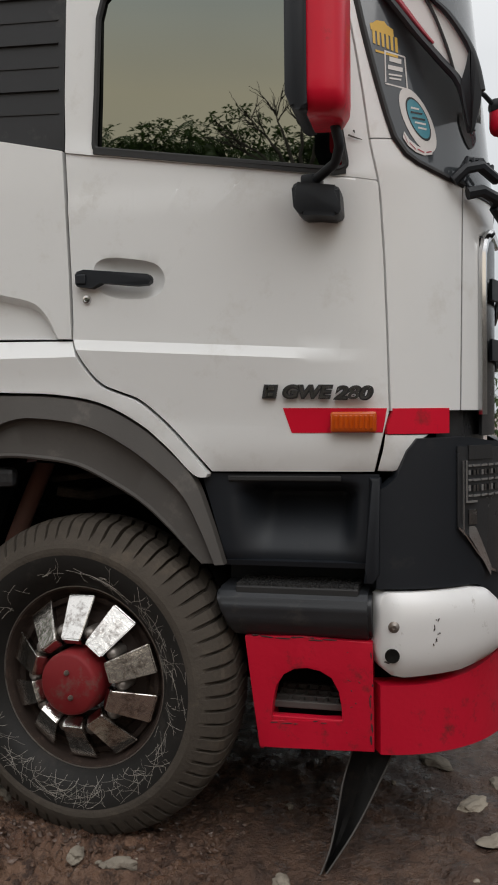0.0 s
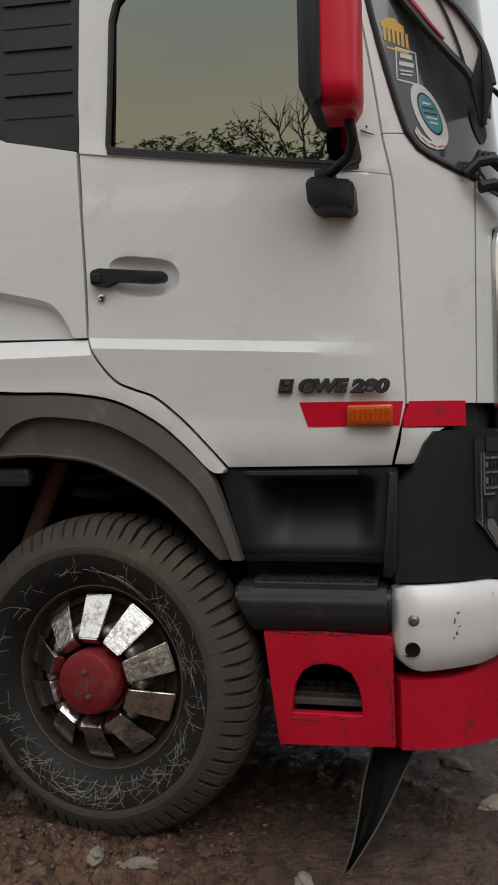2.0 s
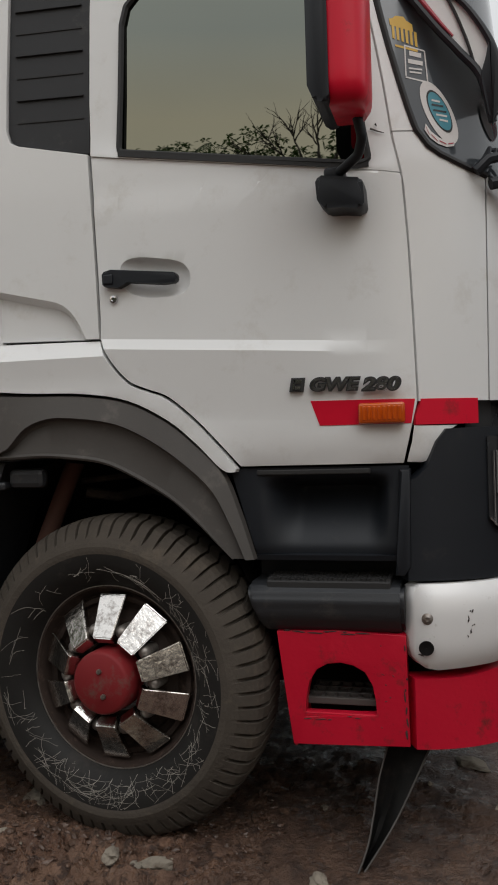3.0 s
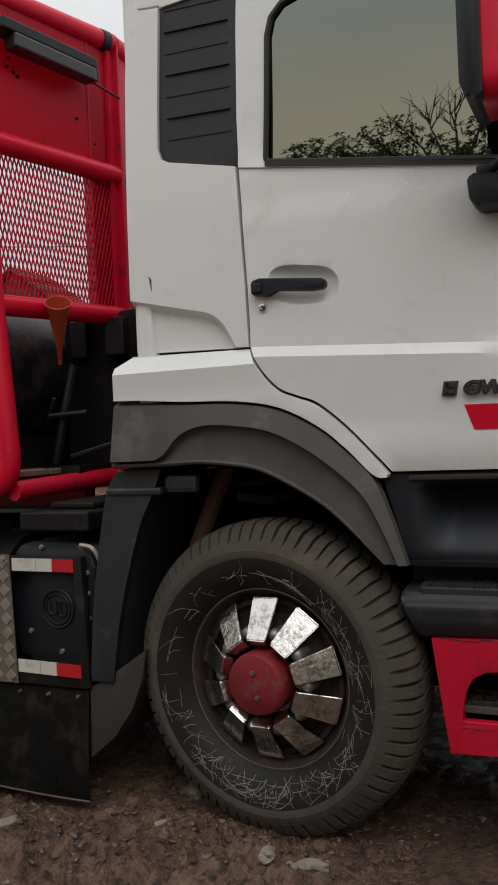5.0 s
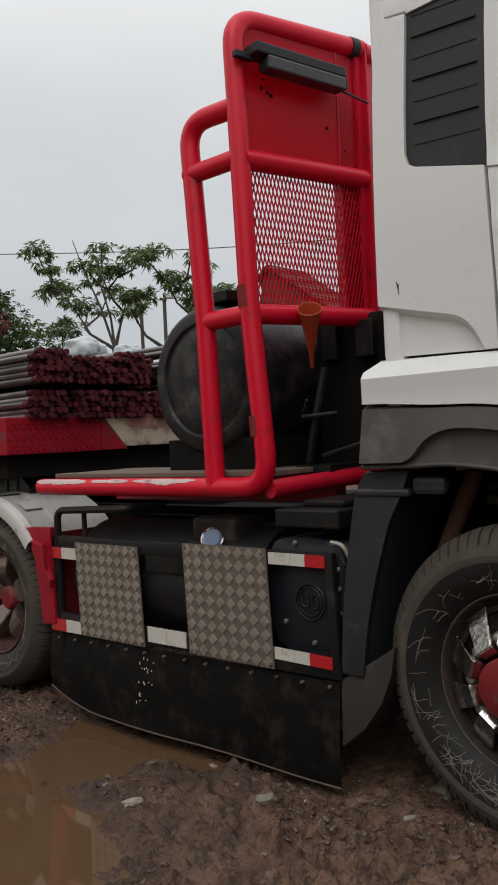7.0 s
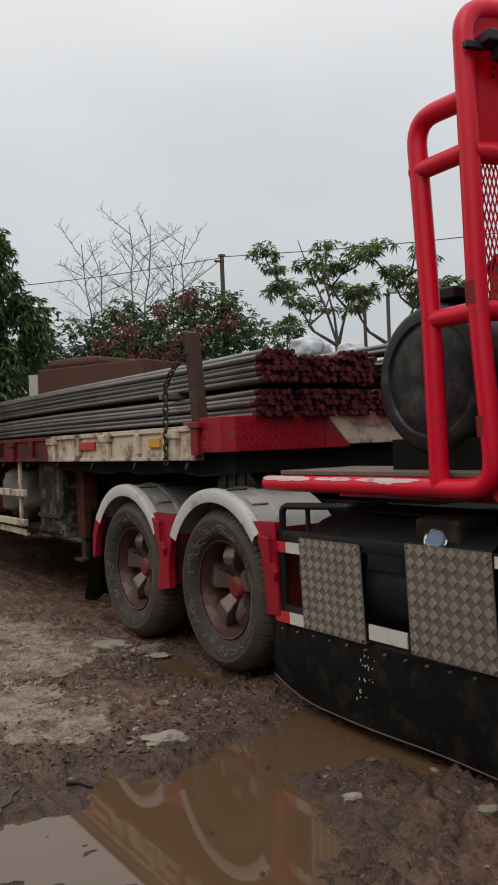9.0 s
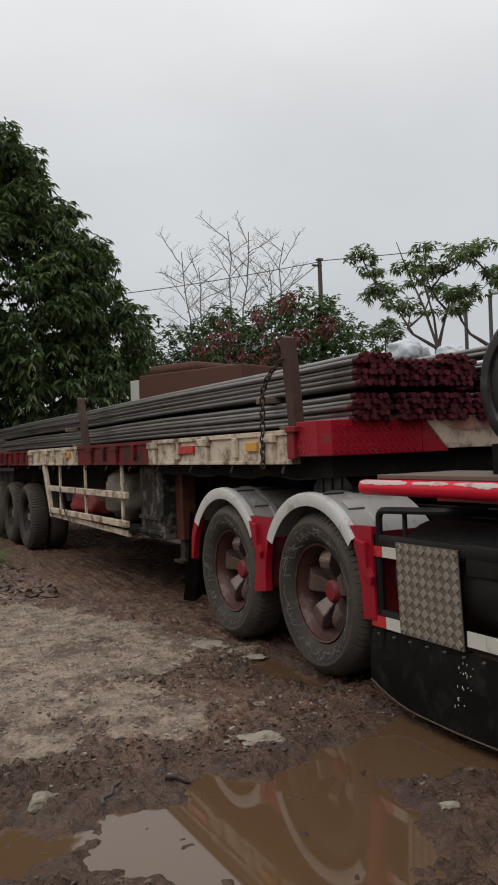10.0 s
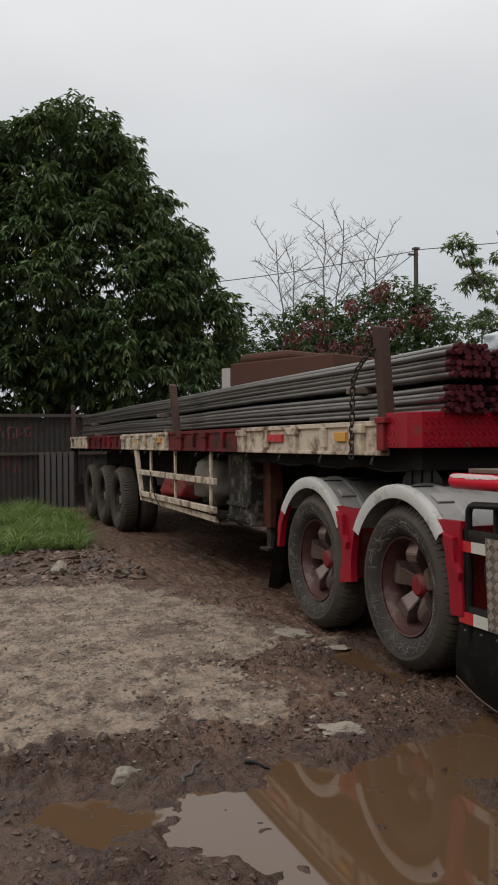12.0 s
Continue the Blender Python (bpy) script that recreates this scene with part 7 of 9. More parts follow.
# orange funnel hung on the rack
funnel = bmesh.new()
lathe(funnel, [(0.052, 0.0), (0.055, -0.004), (0.058, 0.0), (0.055, 0.012), (0.047, 0.03), (0.032, 0.12), (0.012, 0.24), (0.008, 0.32), (0.006, 0.32), (0.010, 0.24), (0.030, 0.12), (0.046, 0.03), (0.052, 0.0)], 28)
shift(funnel, pose(0, 0, 0, -90, 0, 0))
fo = link("funnel", funnel, ORANGE_PL, None, smooth=True)
fo.location = A0 + d * 0.265 + nrm * 0.105 + Vector((0, 0, 2.0))
fo.rotation_euler = (radians(40), 0, radians(37))
tagged(fo, "faded orange plastic funnel hooked on a red bar", "funnel")

# ---- wear: rubbed bar, dirty sleeves, holes, specks ----
WORN = material("rubbed_primer", (0.45, 0.30, 0.29), (0.6, 0.5, 0.48), rough=0.55, scale=14, dirt=(0.3, 0.03, 0.035), dirt_amt=0.25, dirt_scale=9)
for xa, xb, half in ((-2.77, -2.32, 0.55), (-2.28, -1.98, 0.34), (-1.95, -1.50, 0.42)):
    bm = bmesh.new()
    n_ = 40
    prev = None
    for k in range(n_ + 1):
        u = k / n_
        x = xa + (xb - xa) * u
        w_ = half * (math.sin(math.pi * u) ** 0.4) * (0.75 + 0.5 * noise.noise((x * 9, 1.0, 2.0)) + 0.35 * noise.noise((x * 31, 3.0, 2.0)))
        c_a = radians(138) + 0.25 * noise.noise((x * 5, 7.0, 0.0))
        cur = [bm.verts.new((x, 0.08 + (RT + 0.0012) * math.cos(c_a + max(w_, 0.01) * q), 1.215 + (RT + 0.0012) * math.sin(c_a + max(w_, 0.01) * q))) for q in (-1, -0.5, 0, 0.5, 1)]
        if prev:
            for q in range(4):
                bm.faces.new((prev[q], prev[q + 1], cur[q + 1], cur[q]))
        prev = cur
    link("rubbed_streak", bm, WORN, rk, "white rubbed patch on the red bar", smooth=True, angle=180)
for x, z, h in ((-1.150, 2.055, 0.05), (-1.117, 1.485, 0.045)):
    bm = bmesh.new()
    tube(bm, [(x, 0.08, z - h), (x - 0.004, 0.08, z + h)], RT + 0.0016, 16, caps=False)
    link("tape_band", bm, RED_DUSTY, rk, "dirty worn band", smooth=True)
# black discs laid on the panel in place of the holes' shade
for u, z, r in ((0.10, 3.00, 0.008), (0.135, 2.985, 0.007), (0.155, 2.975, 0.009), (0.11, 3.04, 0.005), (0.49, 2.89, 0.008), (0.60, 2.80, 0.005)):
    bm = bmesh.new()
    lathe(bm, [(0.0001, -0.0015), (r, -0.0015), (r * 1.05, 0.003)], 8)
    shift(bm, Matrix.Translation(A0 + d * (0.03 + u) + nrm * 0.006 + Vector((0, 0, z))) @ pose(0, 0, 0, 0, 0, math.degrees(math.atan2(d.y, d.x))))
    link("bolt_hole", bm, SHADOW, rk)
rng = random.Random(77)
for k in range(22):
    x, z = rng.gauss(-1.93, 0.022) + (0.03 if k % 3 else -0.02), rng.uniform(0.13, 0.37)
    bm = bmesh.new()
    bmesh.ops.create_icosphere(bm, subdivisions=1, radius=1, matrix=pose(x, 0.0505 - 0.03 * math.sin((0.41 - z) / 0.38 * 2.0), z) @ Matrix.Diagonal((rng.uniform(0.0015, 0.003), 0.004, rng.uniform(0.003, 0.010), 1)))
    link("drip_mark", bm, REFL_WHT, skirt)
# scratches on the cab
for pts in ([(-0.356, 1.984), (-0.352, 1.962), (-0.349, 1.936)], [(-0.349, 1.975), (-0.348, 1.932)]):
    bm = bmesh.new()
    tube(bm, [(x, side_y(0.1, z) - 0.0005, z) for x, z in pts], 0.0022, 5, taper=0.0008)
    link("scratch", bm, DARK_RUST, truck)

for pts in ([(0.962, 2.298), (0.985, 2.288), (1.004, 2.282)], [(0.978, 2.312), (0.982, 2.304)]):
    bm = bmesh.new()
    tube(bm, [(x, side_y(x, z) - 0.0005, z) for x, z in pts], 0.0032, 5, taper=0.0012)
    link("scratch", bm, DARK_RUST, truck)

# chips and scuffs on the red step box, the bumper and the silver corner
CHIP = material("bare_chip", (0.02, 0.014, 0.013), (0.05, 0.035, 0.03), rough=0.7, scale=40)
rng = random.Random(19)


def chip(parent, p, sx, sz, ang):
    bm = bmesh.new()
    bmesh.ops.create_icosphere(bm, subdivisions=1, radius=1, matrix=Matrix.Translation(p) @ pose(0, 0, 0, 0, ang, 0) @ Matrix.Diagonal((sx, 0.0022, sz, 1)))
    for v in bm.verts:
        v.co += Vector((rng.uniform(-1, 1) * sx * 0.25, 0, rng.uniform(-1, 1) * sz * 0.25))
    link("paint_chip", bm, CHIP, parent)


for k in range(12):
    x = rng.uniform(0.64, 1.01)
    chip(rb, Vector((x, 0.0215, 0.716 + 0.004 * math.sin(k))), rng.uniform(0.006, 0.03), 0.0025, rng.uniform(-4, 4))
for k in range(9):
    chip(rb, Vector((1.022 + rng.uniform(-0.006, 0.004), 0.0215, rng.uniform(0.38, 0.70))), 0.003, rng.uniform(0.005, 0.018), rng.uniform(-8, 8))
for k in range(7):
    chip(rb, Vector((rng.uniform(0.93, 1.01), 0.0215, rng.uniform(0.38, 0.68))), rng.uniform(0.002, 0.008), rng.uniform(0.001, 0.003), rng.uniform(-60, 60))
for k in range(6):
    chip(rb, Vector((rng.uniform(0.70, 0.93), 0.0215, rng.uniform(0.43, 0.45))), rng.uniform(0.006, 0.02), 0.002, rng.uniform(-6, 6))
for k in range(10):
    z = rng.uniform(0.66, 0.80)
    p = bump_plan(ub(1.205) + rng.gauss(0, 0.006), z, 0.0425)
    chip(sc, p, rng.uniform(0.001, 0.003), rng.uniform(0.002, 0.007), rng.uniform(-30, 30))
chip(sc, bump_plan(ub(1.07), 0.665, 0.040), 0.010, 0.004, 15)

# ---- flatbed semi-trailer ----
trailer = thing("flatbed_trailer", "long cream and red flatbed semi-trailer, rusty and muddy", "trailer")
Z0, Z1 = 1.35, 1.58
for x0, x1, mt, lab in ((-16.75, -14.6, CREAM, "chipped cream side rail"), (-14.6, -11.5, MAROON_DK, "rusty red side rail"), (-11.5, -8.75, CREAM, "chipped cream side rail"),
                        (-8.75, -6.1, MAROON_DK, "rusty red side rail"), (-6.1, -3.46, CREAM, "chipped cream side rail")):
    bm = bmesh.new()
    box(bm, x0 + 0.004, x1 - 0.004, 0.0, 0.06, Z0, Z1, 0.006)
    box(bm, x0 + 0.004, x1 - 0.004, -0.018, 0.0, Z1 - 0.035, Z1, 0.004)
    box(bm, x0 + 0.004, x1 - 0.004, -0.014, 0.0, Z0, Z0 + 0.025, 0.004)
    link("side_rail", bm, mt, trailer, lab)
# stake pockets and rope hooks along the rail
rng = random.Random(5)
x = -3.75
k = 0
while x > -16.6:
    bm = bmesh.new()
    w = 0.10 if k % 2 == 0 else 0.04
    box(bm, x - w, x + w * 0.6, -0.035, 0.0, Z0 + (0.05 if k % 2 else 0.0), Z1 - 0.03, 0.006)
    if k % 2 == 0:
        box(bm, x - w - 0.02, x + w * 0.6 + 0.02, -0.045, 0.0, Z1 - 0.08, Z1 - 0.02, 0.006)
    on_red = -14.6 < x < -11.5 or -8.75 < x < -6.1
    link("stake_pocket", bm, MAROON_DK if on_red else CREAM, trailer)
    x -= 0.42 + 0.2 * rng.random()
    k += 1
for x0, x1, mt in ((-5.42, -5.10, REFL_RED), (-4.12, -3.95, REFL_YEL), (-9.3, -9.1, REFL_YEL), (-12.6, -12.3, REFL_RED), (-10.6, -10.4, REFL_YEL)):
    bm = bmesh.new()
    box(bm, x0, x1, -0.022, -0.002, 1.445, 1.51, 0.003)
    link("reflector", bm, mt, trailer)
# front: red plated end
bm = bmesh.new()
prism(bm, [(-3.46, 0.0), (-3.14, -0.01), (-3.08, 0.06), (-3.08, 0.76), (-3.46, 0.76)], 1.40, 1.625, 0.006, axis="z")
nose = link("red_nose", bm, RED_PANEL, trailer, "red chequered steel nose plate")
bm = bmesh.new()
box(bm, -3.49, -3.40, -0.03, 0.02, 1.385, 1.585, 0.006)
box(bm, -3.49, -3.36, -0.045, 0.03, 1.56, 1.60, 0.006)
link("nose_lug", bm, MAROON, nose)
bm = bmesh.new()
for i in range(14):
    for j in range(6):
        obox(bm, pose(-3.077, 0.09 + i * 0.047 + (0.023 if j % 2 else 0), 1.425 + j * 0.033, 45 if j % 2 else -45, 0, 0), 0.006, 0.03, 0.008)
for i in range(6):
    for j in range(6):
        obox(bm, pose(-3.40 + i * 0.047 + (0.023 if j % 2 else 0), -0.006, 1.425 + j * 0.033, 0, 45 if j % 2 else -45, 0), 0.03, 0.006, 0.008)
tagged(link("tread_bar", bm, RED_PANEL, nose), kind="stuff")
bm = bmesh.new()
prism(bm, [(0.775, 1.64), (2.45, 1.64), (2.45, 1.42), (0.975, 1.42)], -3.2, -3.08, 0.004, axis="x")
link("front_beam", bm, CREAM, trailer, "cream front beam with a red smear")
bm = bmesh.new()
prism(bm, [(0.765, 1.632), (0.765, 1.402), (0.985, 1.402)], -3.2, -3.077, 0.003, axis="x")
link("nose_wedge", bm, RED_PANEL, nose)
bm = bmesh.new()
bm.faces.new([bm.verts.new((-3.0755, 1.20 + 0.24 * math.cos(a) * (1 + 0.25 * noise.noise((3 * math.cos(a), 3 * math.sin(a), 1.0))), 1.585 + 0.045 * math.sin(a) * (1 + 0.5 * noise.noise((4 * math.cos(a), 4 * math.sin(a), 5.0))))) for a in (2 * math.pi * k / 36 for k in range(36))])
SMEAR = material("thin_red_overspray", (0.40, 0.10, 0.085), (0.46, 0.30, 0.24), rough=0.6, scale=16, dirt=(0.5, 0.42, 0.33), dirt_amt=0.3, dirt_scale=11)
link("paint_smear", bm, SMEAR, trailer)
# deck and frame
bm = bmesh.new()
box(bm, -16.72, -3.10, 0.06, 2.46, 1.50, 1.565)
link("deck", bm, WOOD_DK, trailer, "dark steel deck")
bm = bmesh.new()
for y in (0.75, 1.65):
    box(bm, -16.6, -6.0, y, y + 0.1, 0.98, 1.5)
    prism(bm, [(-6.0, 0.98), (-5.6, 1.28), (-3.2, 1.32), (-3.2, 1.5), (-6.0, 1.5)], y, y + 0.1)
for i in range(14):
    box(bm, -16.4 + i * 0.95, -16.32 + i * 0.95, 0.06, 2.4, 1.32, 1.5)
link("frame", bm, FRAME_DK, trailer, "dark muddy steel frame")
# beam blackened: the shade below the nose is put into its colour
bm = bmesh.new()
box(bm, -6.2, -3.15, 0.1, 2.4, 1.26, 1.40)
link("gooseneck", bm, SHADOW, trailer, "gooseneck, near black in place of the shade there")
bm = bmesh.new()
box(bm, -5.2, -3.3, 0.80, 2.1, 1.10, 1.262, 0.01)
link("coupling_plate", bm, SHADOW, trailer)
# unseen far-side box added to stop light coming in under the nose
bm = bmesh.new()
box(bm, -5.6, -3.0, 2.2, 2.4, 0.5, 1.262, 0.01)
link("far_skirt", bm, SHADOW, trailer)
bm = bmesh.new()
box(bm, -16.78, -16.72, 0.0, 2.46, 1.28, 1.58, 0.008)
box(bm, -16.5, -16.42, 0.04, 0.10, 0.55, 1.36, 0.004)
box(bm, -16.55, -16.38, 0.02, 0.4, 0.16, 0.60, 0.004)
link("tail", bm, FRAME_DK, trailer)
# unseen sheet added along the far side to keep the underside dark
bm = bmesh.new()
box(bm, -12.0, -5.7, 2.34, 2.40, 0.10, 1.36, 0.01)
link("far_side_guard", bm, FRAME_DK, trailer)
# support legs
for y in (0.26, 2.05):
    bm = bmesh.new()
    box(bm, -6.24, -6.06, y, y + 0.14, 0.62, 1.40, 0.008)
    lg = link("support_leg", bm, RUST_OR, trailer, "rusty orange support leg")
    bm = bmesh.new()
    box(bm, -6.20, -6.10, y + 0.02, y + 0.12, 0.42, 0.64, 0.006)
    box(bm, -6.26, -6.04, y - 0.03, y + 0.17, 0.40, 0.43, 0.006)
    link("leg_foot", bm, FRAME_DK, lg)
# tool cage hung under the deck
bm = bmesh.new()
for z in (1.035, 0.735):
    box(bm, -10.3, -6.95, -0.02, 0.03, z - 0.035, z + 0.035, 0.008)
prism(bm, [(-10.3, 0.70), (-10.3, 0.64), (-7.0, 0.605), (-7.0, 0.665)], 0.02, 0.06)
cage = link("tool_cage", bm, CREAM, trailer, "grey-white steel tool cage hung under the deck")
for xx, zt, w in ((-10.6, 1.35, 0.05), (-9.85, 1.35, 0.03), (-8.62, 1.35, 0.028), (-7.2, 1.35, 0.032)):
    bm = bmesh.new()
    if xx < -10.5:
        prism(bm, [(-10.72, 1.35), (-10.55, 1.35), (-10.22, 0.64), (-10.32, 0.64)], 0.0, 0.04)
    else:
        box(bm, xx - w, xx + w, 0.03, 0.055, 0.64, zt, 0.004)
    link("cage_post", bm, CREAM, cage)
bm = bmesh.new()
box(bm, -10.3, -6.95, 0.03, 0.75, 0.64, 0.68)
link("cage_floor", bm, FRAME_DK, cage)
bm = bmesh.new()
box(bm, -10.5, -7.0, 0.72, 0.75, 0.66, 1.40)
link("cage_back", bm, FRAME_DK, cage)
bm = bmesh.new()
box(bm, -6.92, -6.26, 0.14, 1.9, 0.62, 1.34, 0.01)
box(bm, -6.91, -6.27, 0.115, 0.14, 0.66, 0.70, 0.004)
box(bm, -6.91, -6.27, 0.115, 0.14, 0.80, 0.84, 0.004)
link("steel_box", bm, DARK_RUST, trailer, "scuffed black steel box")
for xs_, mt, lab in ((-14.9, 0, ""), (-13.6, 0, ""), (-12.29, 0, "")):
    wheel(trailer, xs_, 0.05, 0.525, "trailer", "wheel", "muddy trailer wheel")
    plain_wheel(trailer, xs_, 0.36, 0.525)
    plain_wheel(trailer, xs_, 2.15, 0.525)
for xs_ in (-14.9, -13.6, -12.29):
    bm = bmesh.new()
    tube(bm, [(xs_, 0.3, 0.52), (xs_, 2.2, 0.52)], 0.08, 10)
    link("axle", bm, SHADOW, trailer, smooth=True)
# leaning stakes
for xb, xt, zt, w in ((-3.45, -3.53, 2.20, 0.045), (-8.48, -8.66, 2.16, 0.045), (-16.5, -16.6, 2.25, 0.05)):
    bm = bmesh.new()
    prism(bm, [(xb - w, 1.56), (xb + w, 1.56), (xt + w, zt - 0.01), (xt - w, zt + 0.015)], -0.01, 0.07, 0.008)
    link("stake", bm, STAKE, trailer, "rusty brown steel stake")

# rope hooks under the rail
for k in range(16):
    x = -3.6 - 0.8 * k
    bm = bmesh.new()
    tube(bm, rounded([(x, 0.02, 1.36), (x, -0.01, 1.30), (x + 0.05, -0.03, 1.29), (x + 0.06, -0.03, 1.32)], 0.02, 3), 0.008, 6)
    link("rope_hook", bm, CHAIN_M, trailer, smooth=True)
# brake hose and cable under the deck
bm = bmesh.new()
tube(bm, [(-3.3 - 0.25 * k, 0.22 + 0.03 * math.sin(k * 1.7), 1.29 - 0.05 * abs(math.sin(k * 0.9))) for k in range(13)], 0.014, 6)
link("air_hose", bm, SEAL, trailer, smooth=True)
bm = bmesh.new()
tube(bm, [(-9.6, -0.03, 1.06), (-9.5, -0.035, 0.9), (-9.35, -0.03, 0.72), (-9.1, -0.03, 0.62)], 0.008, 6)
link("lashing_strap", bm, SEAL, cage, smooth=True)

# cargo in the cage: sacks and a red tarpaulin
def sack(cx, cy, cz, sx, sy, sz, mat, label, category, seed):
    bm = bmesh.new()
    bmesh.ops.create_icosphere(bm, subdivisions=4, radius=1)
    for v in bm.verts:
        c = v.co.copy()
        n = noise.noise(c * 1.6 + Vector((seed, 0, 0))) * 0.22 + noise.noise(c * 5 + Vector((seed, 3, 0))) * 0.08
        s = [math.copysign(abs(q) ** 0.7, q) for q in c]
        v.co = Vector((s[0] * sx, s[1] * sy, s[2] * sz)) * (1 + n)
    o = link(category.replace(" ", "_"), bm, mat, None, smooth=True, angle=180)
    lo = min(v.co.z for v in o.data.vertices)
    o.location = (cx, cy, cz - lo)
    return tagged(o, label, category)


TARP_R = material("red_tarpaulin", (0.25, 0.02, 0.022), (0.34, 0.03, 0.03), rough=0.6, scale=8, bump=0.4, bump_scale=14, dirt=(0.12, 0.06, 0.045), dirt_amt=0.3)
SACKC = material("dirty_canvas", (0.13, 0.115, 0.10), (0.2, 0.18, 0.155), rough=0.9, scale=9, bump=0.5, bump_scale=14)
sack(-9.3, 0.36, 0.68, 0.55, 0.26, 0.16, TARP_R, "crumpled red tarpaulin in the tool cage", "tarpaulin", 1.0)
sack(-7.85, 0.38, 0.68, 0.42, 0.28, 0.29, SACKC, "bulging grey-brown canvas bundle in the cage", "canvas sack", 4.0)

# ---- load: bundles of steel rods with red ends ----
ROD_R = 0.0195


def rod_mesh(length, sag, seed):
    r = random.Random(seed)
    bm = bmesh.new()
    pts = []
    for k in range(13):
        u = k / 12
        pts.append((-length * u, 0.010 * math.sin(u * 7 + seed), -sag * math.sin(u * math.pi * 5 + 0.4) * (0.6 + 0.4 * math.sin(seed))))
    tube(bm, pts, ROD_R, 8)
    tube(bm, [(0.001, pts[0][1], pts[0][2]), (-0.05, pts[0][1], pts[0][2])], ROD_R + 0.0006, 8)
    me = bpy.data.meshes.new("rod")
    bmesh.ops.recalc_face_normals(bm, faces=bm.faces)
    bm.to_mesh(me)
    bm.free()
    me.materials.append(ROD)
    me.materials.append(ROD_END)
    for f in me.polygons:
        if min(me.vertices[i].co.x for i in f.vertices) > -0.06:
            f.material_index = 1
    me.shade_smooth()
    me.set_sharp_from_angle(angle=radians(50))
    return me


RODS = [rod_mesh(13.6, 0.008, s) for s in range(6)]


def bundle(y, z, n_w, n_h, seed, x_end):
    r = random.Random(seed)
    b = thing("rod_bundle", "bundle of dark steel rods with red painted ends", "steel rods", "rod bundles on the trailer", (x_end, y, z))
    d_ = ROD_R * 2.05
    for j in range(n_h):
        w = n_w - (1 if j % 2 else 0) - (1 if j in (0, n_h - 1) else 0)
        for i in range(w):
            o = place("rod", r.choice(RODS), None, b)
            o.location = (r.uniform(-0.035, 0.02), (i - (w - 1) / 2) * d_ + r.uniform(-0.004, 0.004), (j + 0.5) * d_ * 0.88 + r.uniform(-0.003, 0.003))
    return b


yy = 0.36
for i in range(5):
    bundle(yy + i * 0.33, 1.615, 8, 5, 10 + i, -3.03 - (0.12 if i > 3 else 0.0) + 0.01 * (i % 2))
    bundle(yy + i * 0.33 + 0.01, 1.835, 8, 6 - (i % 2), 30 + i, -3.0 - (0.35 if i == 3 else 0) - 0.02 * (i % 2))
bundle(yy + 1.05, 2.045, 5, 2, 55, -2.98)
# wooden dunnage between and under the layers
def dunnage(x, z):
    bm = bmesh.new()
    box(bm, -0.055, 0.055, 0.0, 2.15, 0.0, 0.05 if z < 1.6 else 0.045, 0.006)
    o = link("dunnage_block", bm, WOOD, None)
    o.location = (x, 0.12, z)
    return tagged(o, "weathered wooden spacer under the rods", "wood spacer", "wooden spacers")


for x in (-3.80, -9.4, -14.5):
    dunnage(x, 1.565)
    dunnage(x - 0.35, 1.793)

# chain over the load, hanging down the rail
def chain_links(pts, size):
    """Alternating oval links along a polyline."""
    bm = bmesh.new()
    dists = [0]
    pts = [Vector(p) for p in pts]
    for a, b in zip(pts, pts[1:]):
        dists.append(dists[-1] + (b - a).length)
    n = int(dists[-1] / (size * 1.35))
    for i in range(n):
        s = (i + 0.5) / n * dists[-1]
        k = max(j for j in range(len(pts) - 1) if dists[j] <= s)
        u = (s - dists[k]) / (dists[k + 1] - dists[k])
        p, dv = pts[k].lerp(pts[k + 1], u), (pts[k + 1] - pts[k]).normalized()
        side = Vector((1, 0, 0)) if i % 2 else Vector((0, 1, 0))
        side = (side - dv * side.dot(dv)).normalized()
        ring = [p + dv * size * math.cos(t) + side * size * 0.55 * math.sin(t) for t in (2 * math.pi * q / 12 for q in range(12))]
        tube(bm, ring, size * 0.2, 6, closed=True)
    return bm


bm = chain_links([(-3.53, -0.02, 2.05), (-3.60, -0.045, 2.0), (-3.70, -0.05, 1.93), (-3.77, -0.05, 1.85), (-3.795, -0.045, 1.6), (-3.80, -0.05, 1.33)], 0.032)
ch = link("lashing_chain", bm, CHAIN_M, None, smooth=True)
tagged(ch, "rusty lashing chain hanging over the trailer side", "chain")
for i, (x, y, z, s) in enumerate(((-3.6, 1.05, 2.045, 0.10), (-3.9, 1.35, 2.06, 0.11), (-3.75, 1.6, 2.06, 0.09))):
    sack(x, y, z, s * 1.3, s, s * 0.8, BAG, "crumpled clear plastic bag on the rods", "plastic bag", 7 + i * 3)

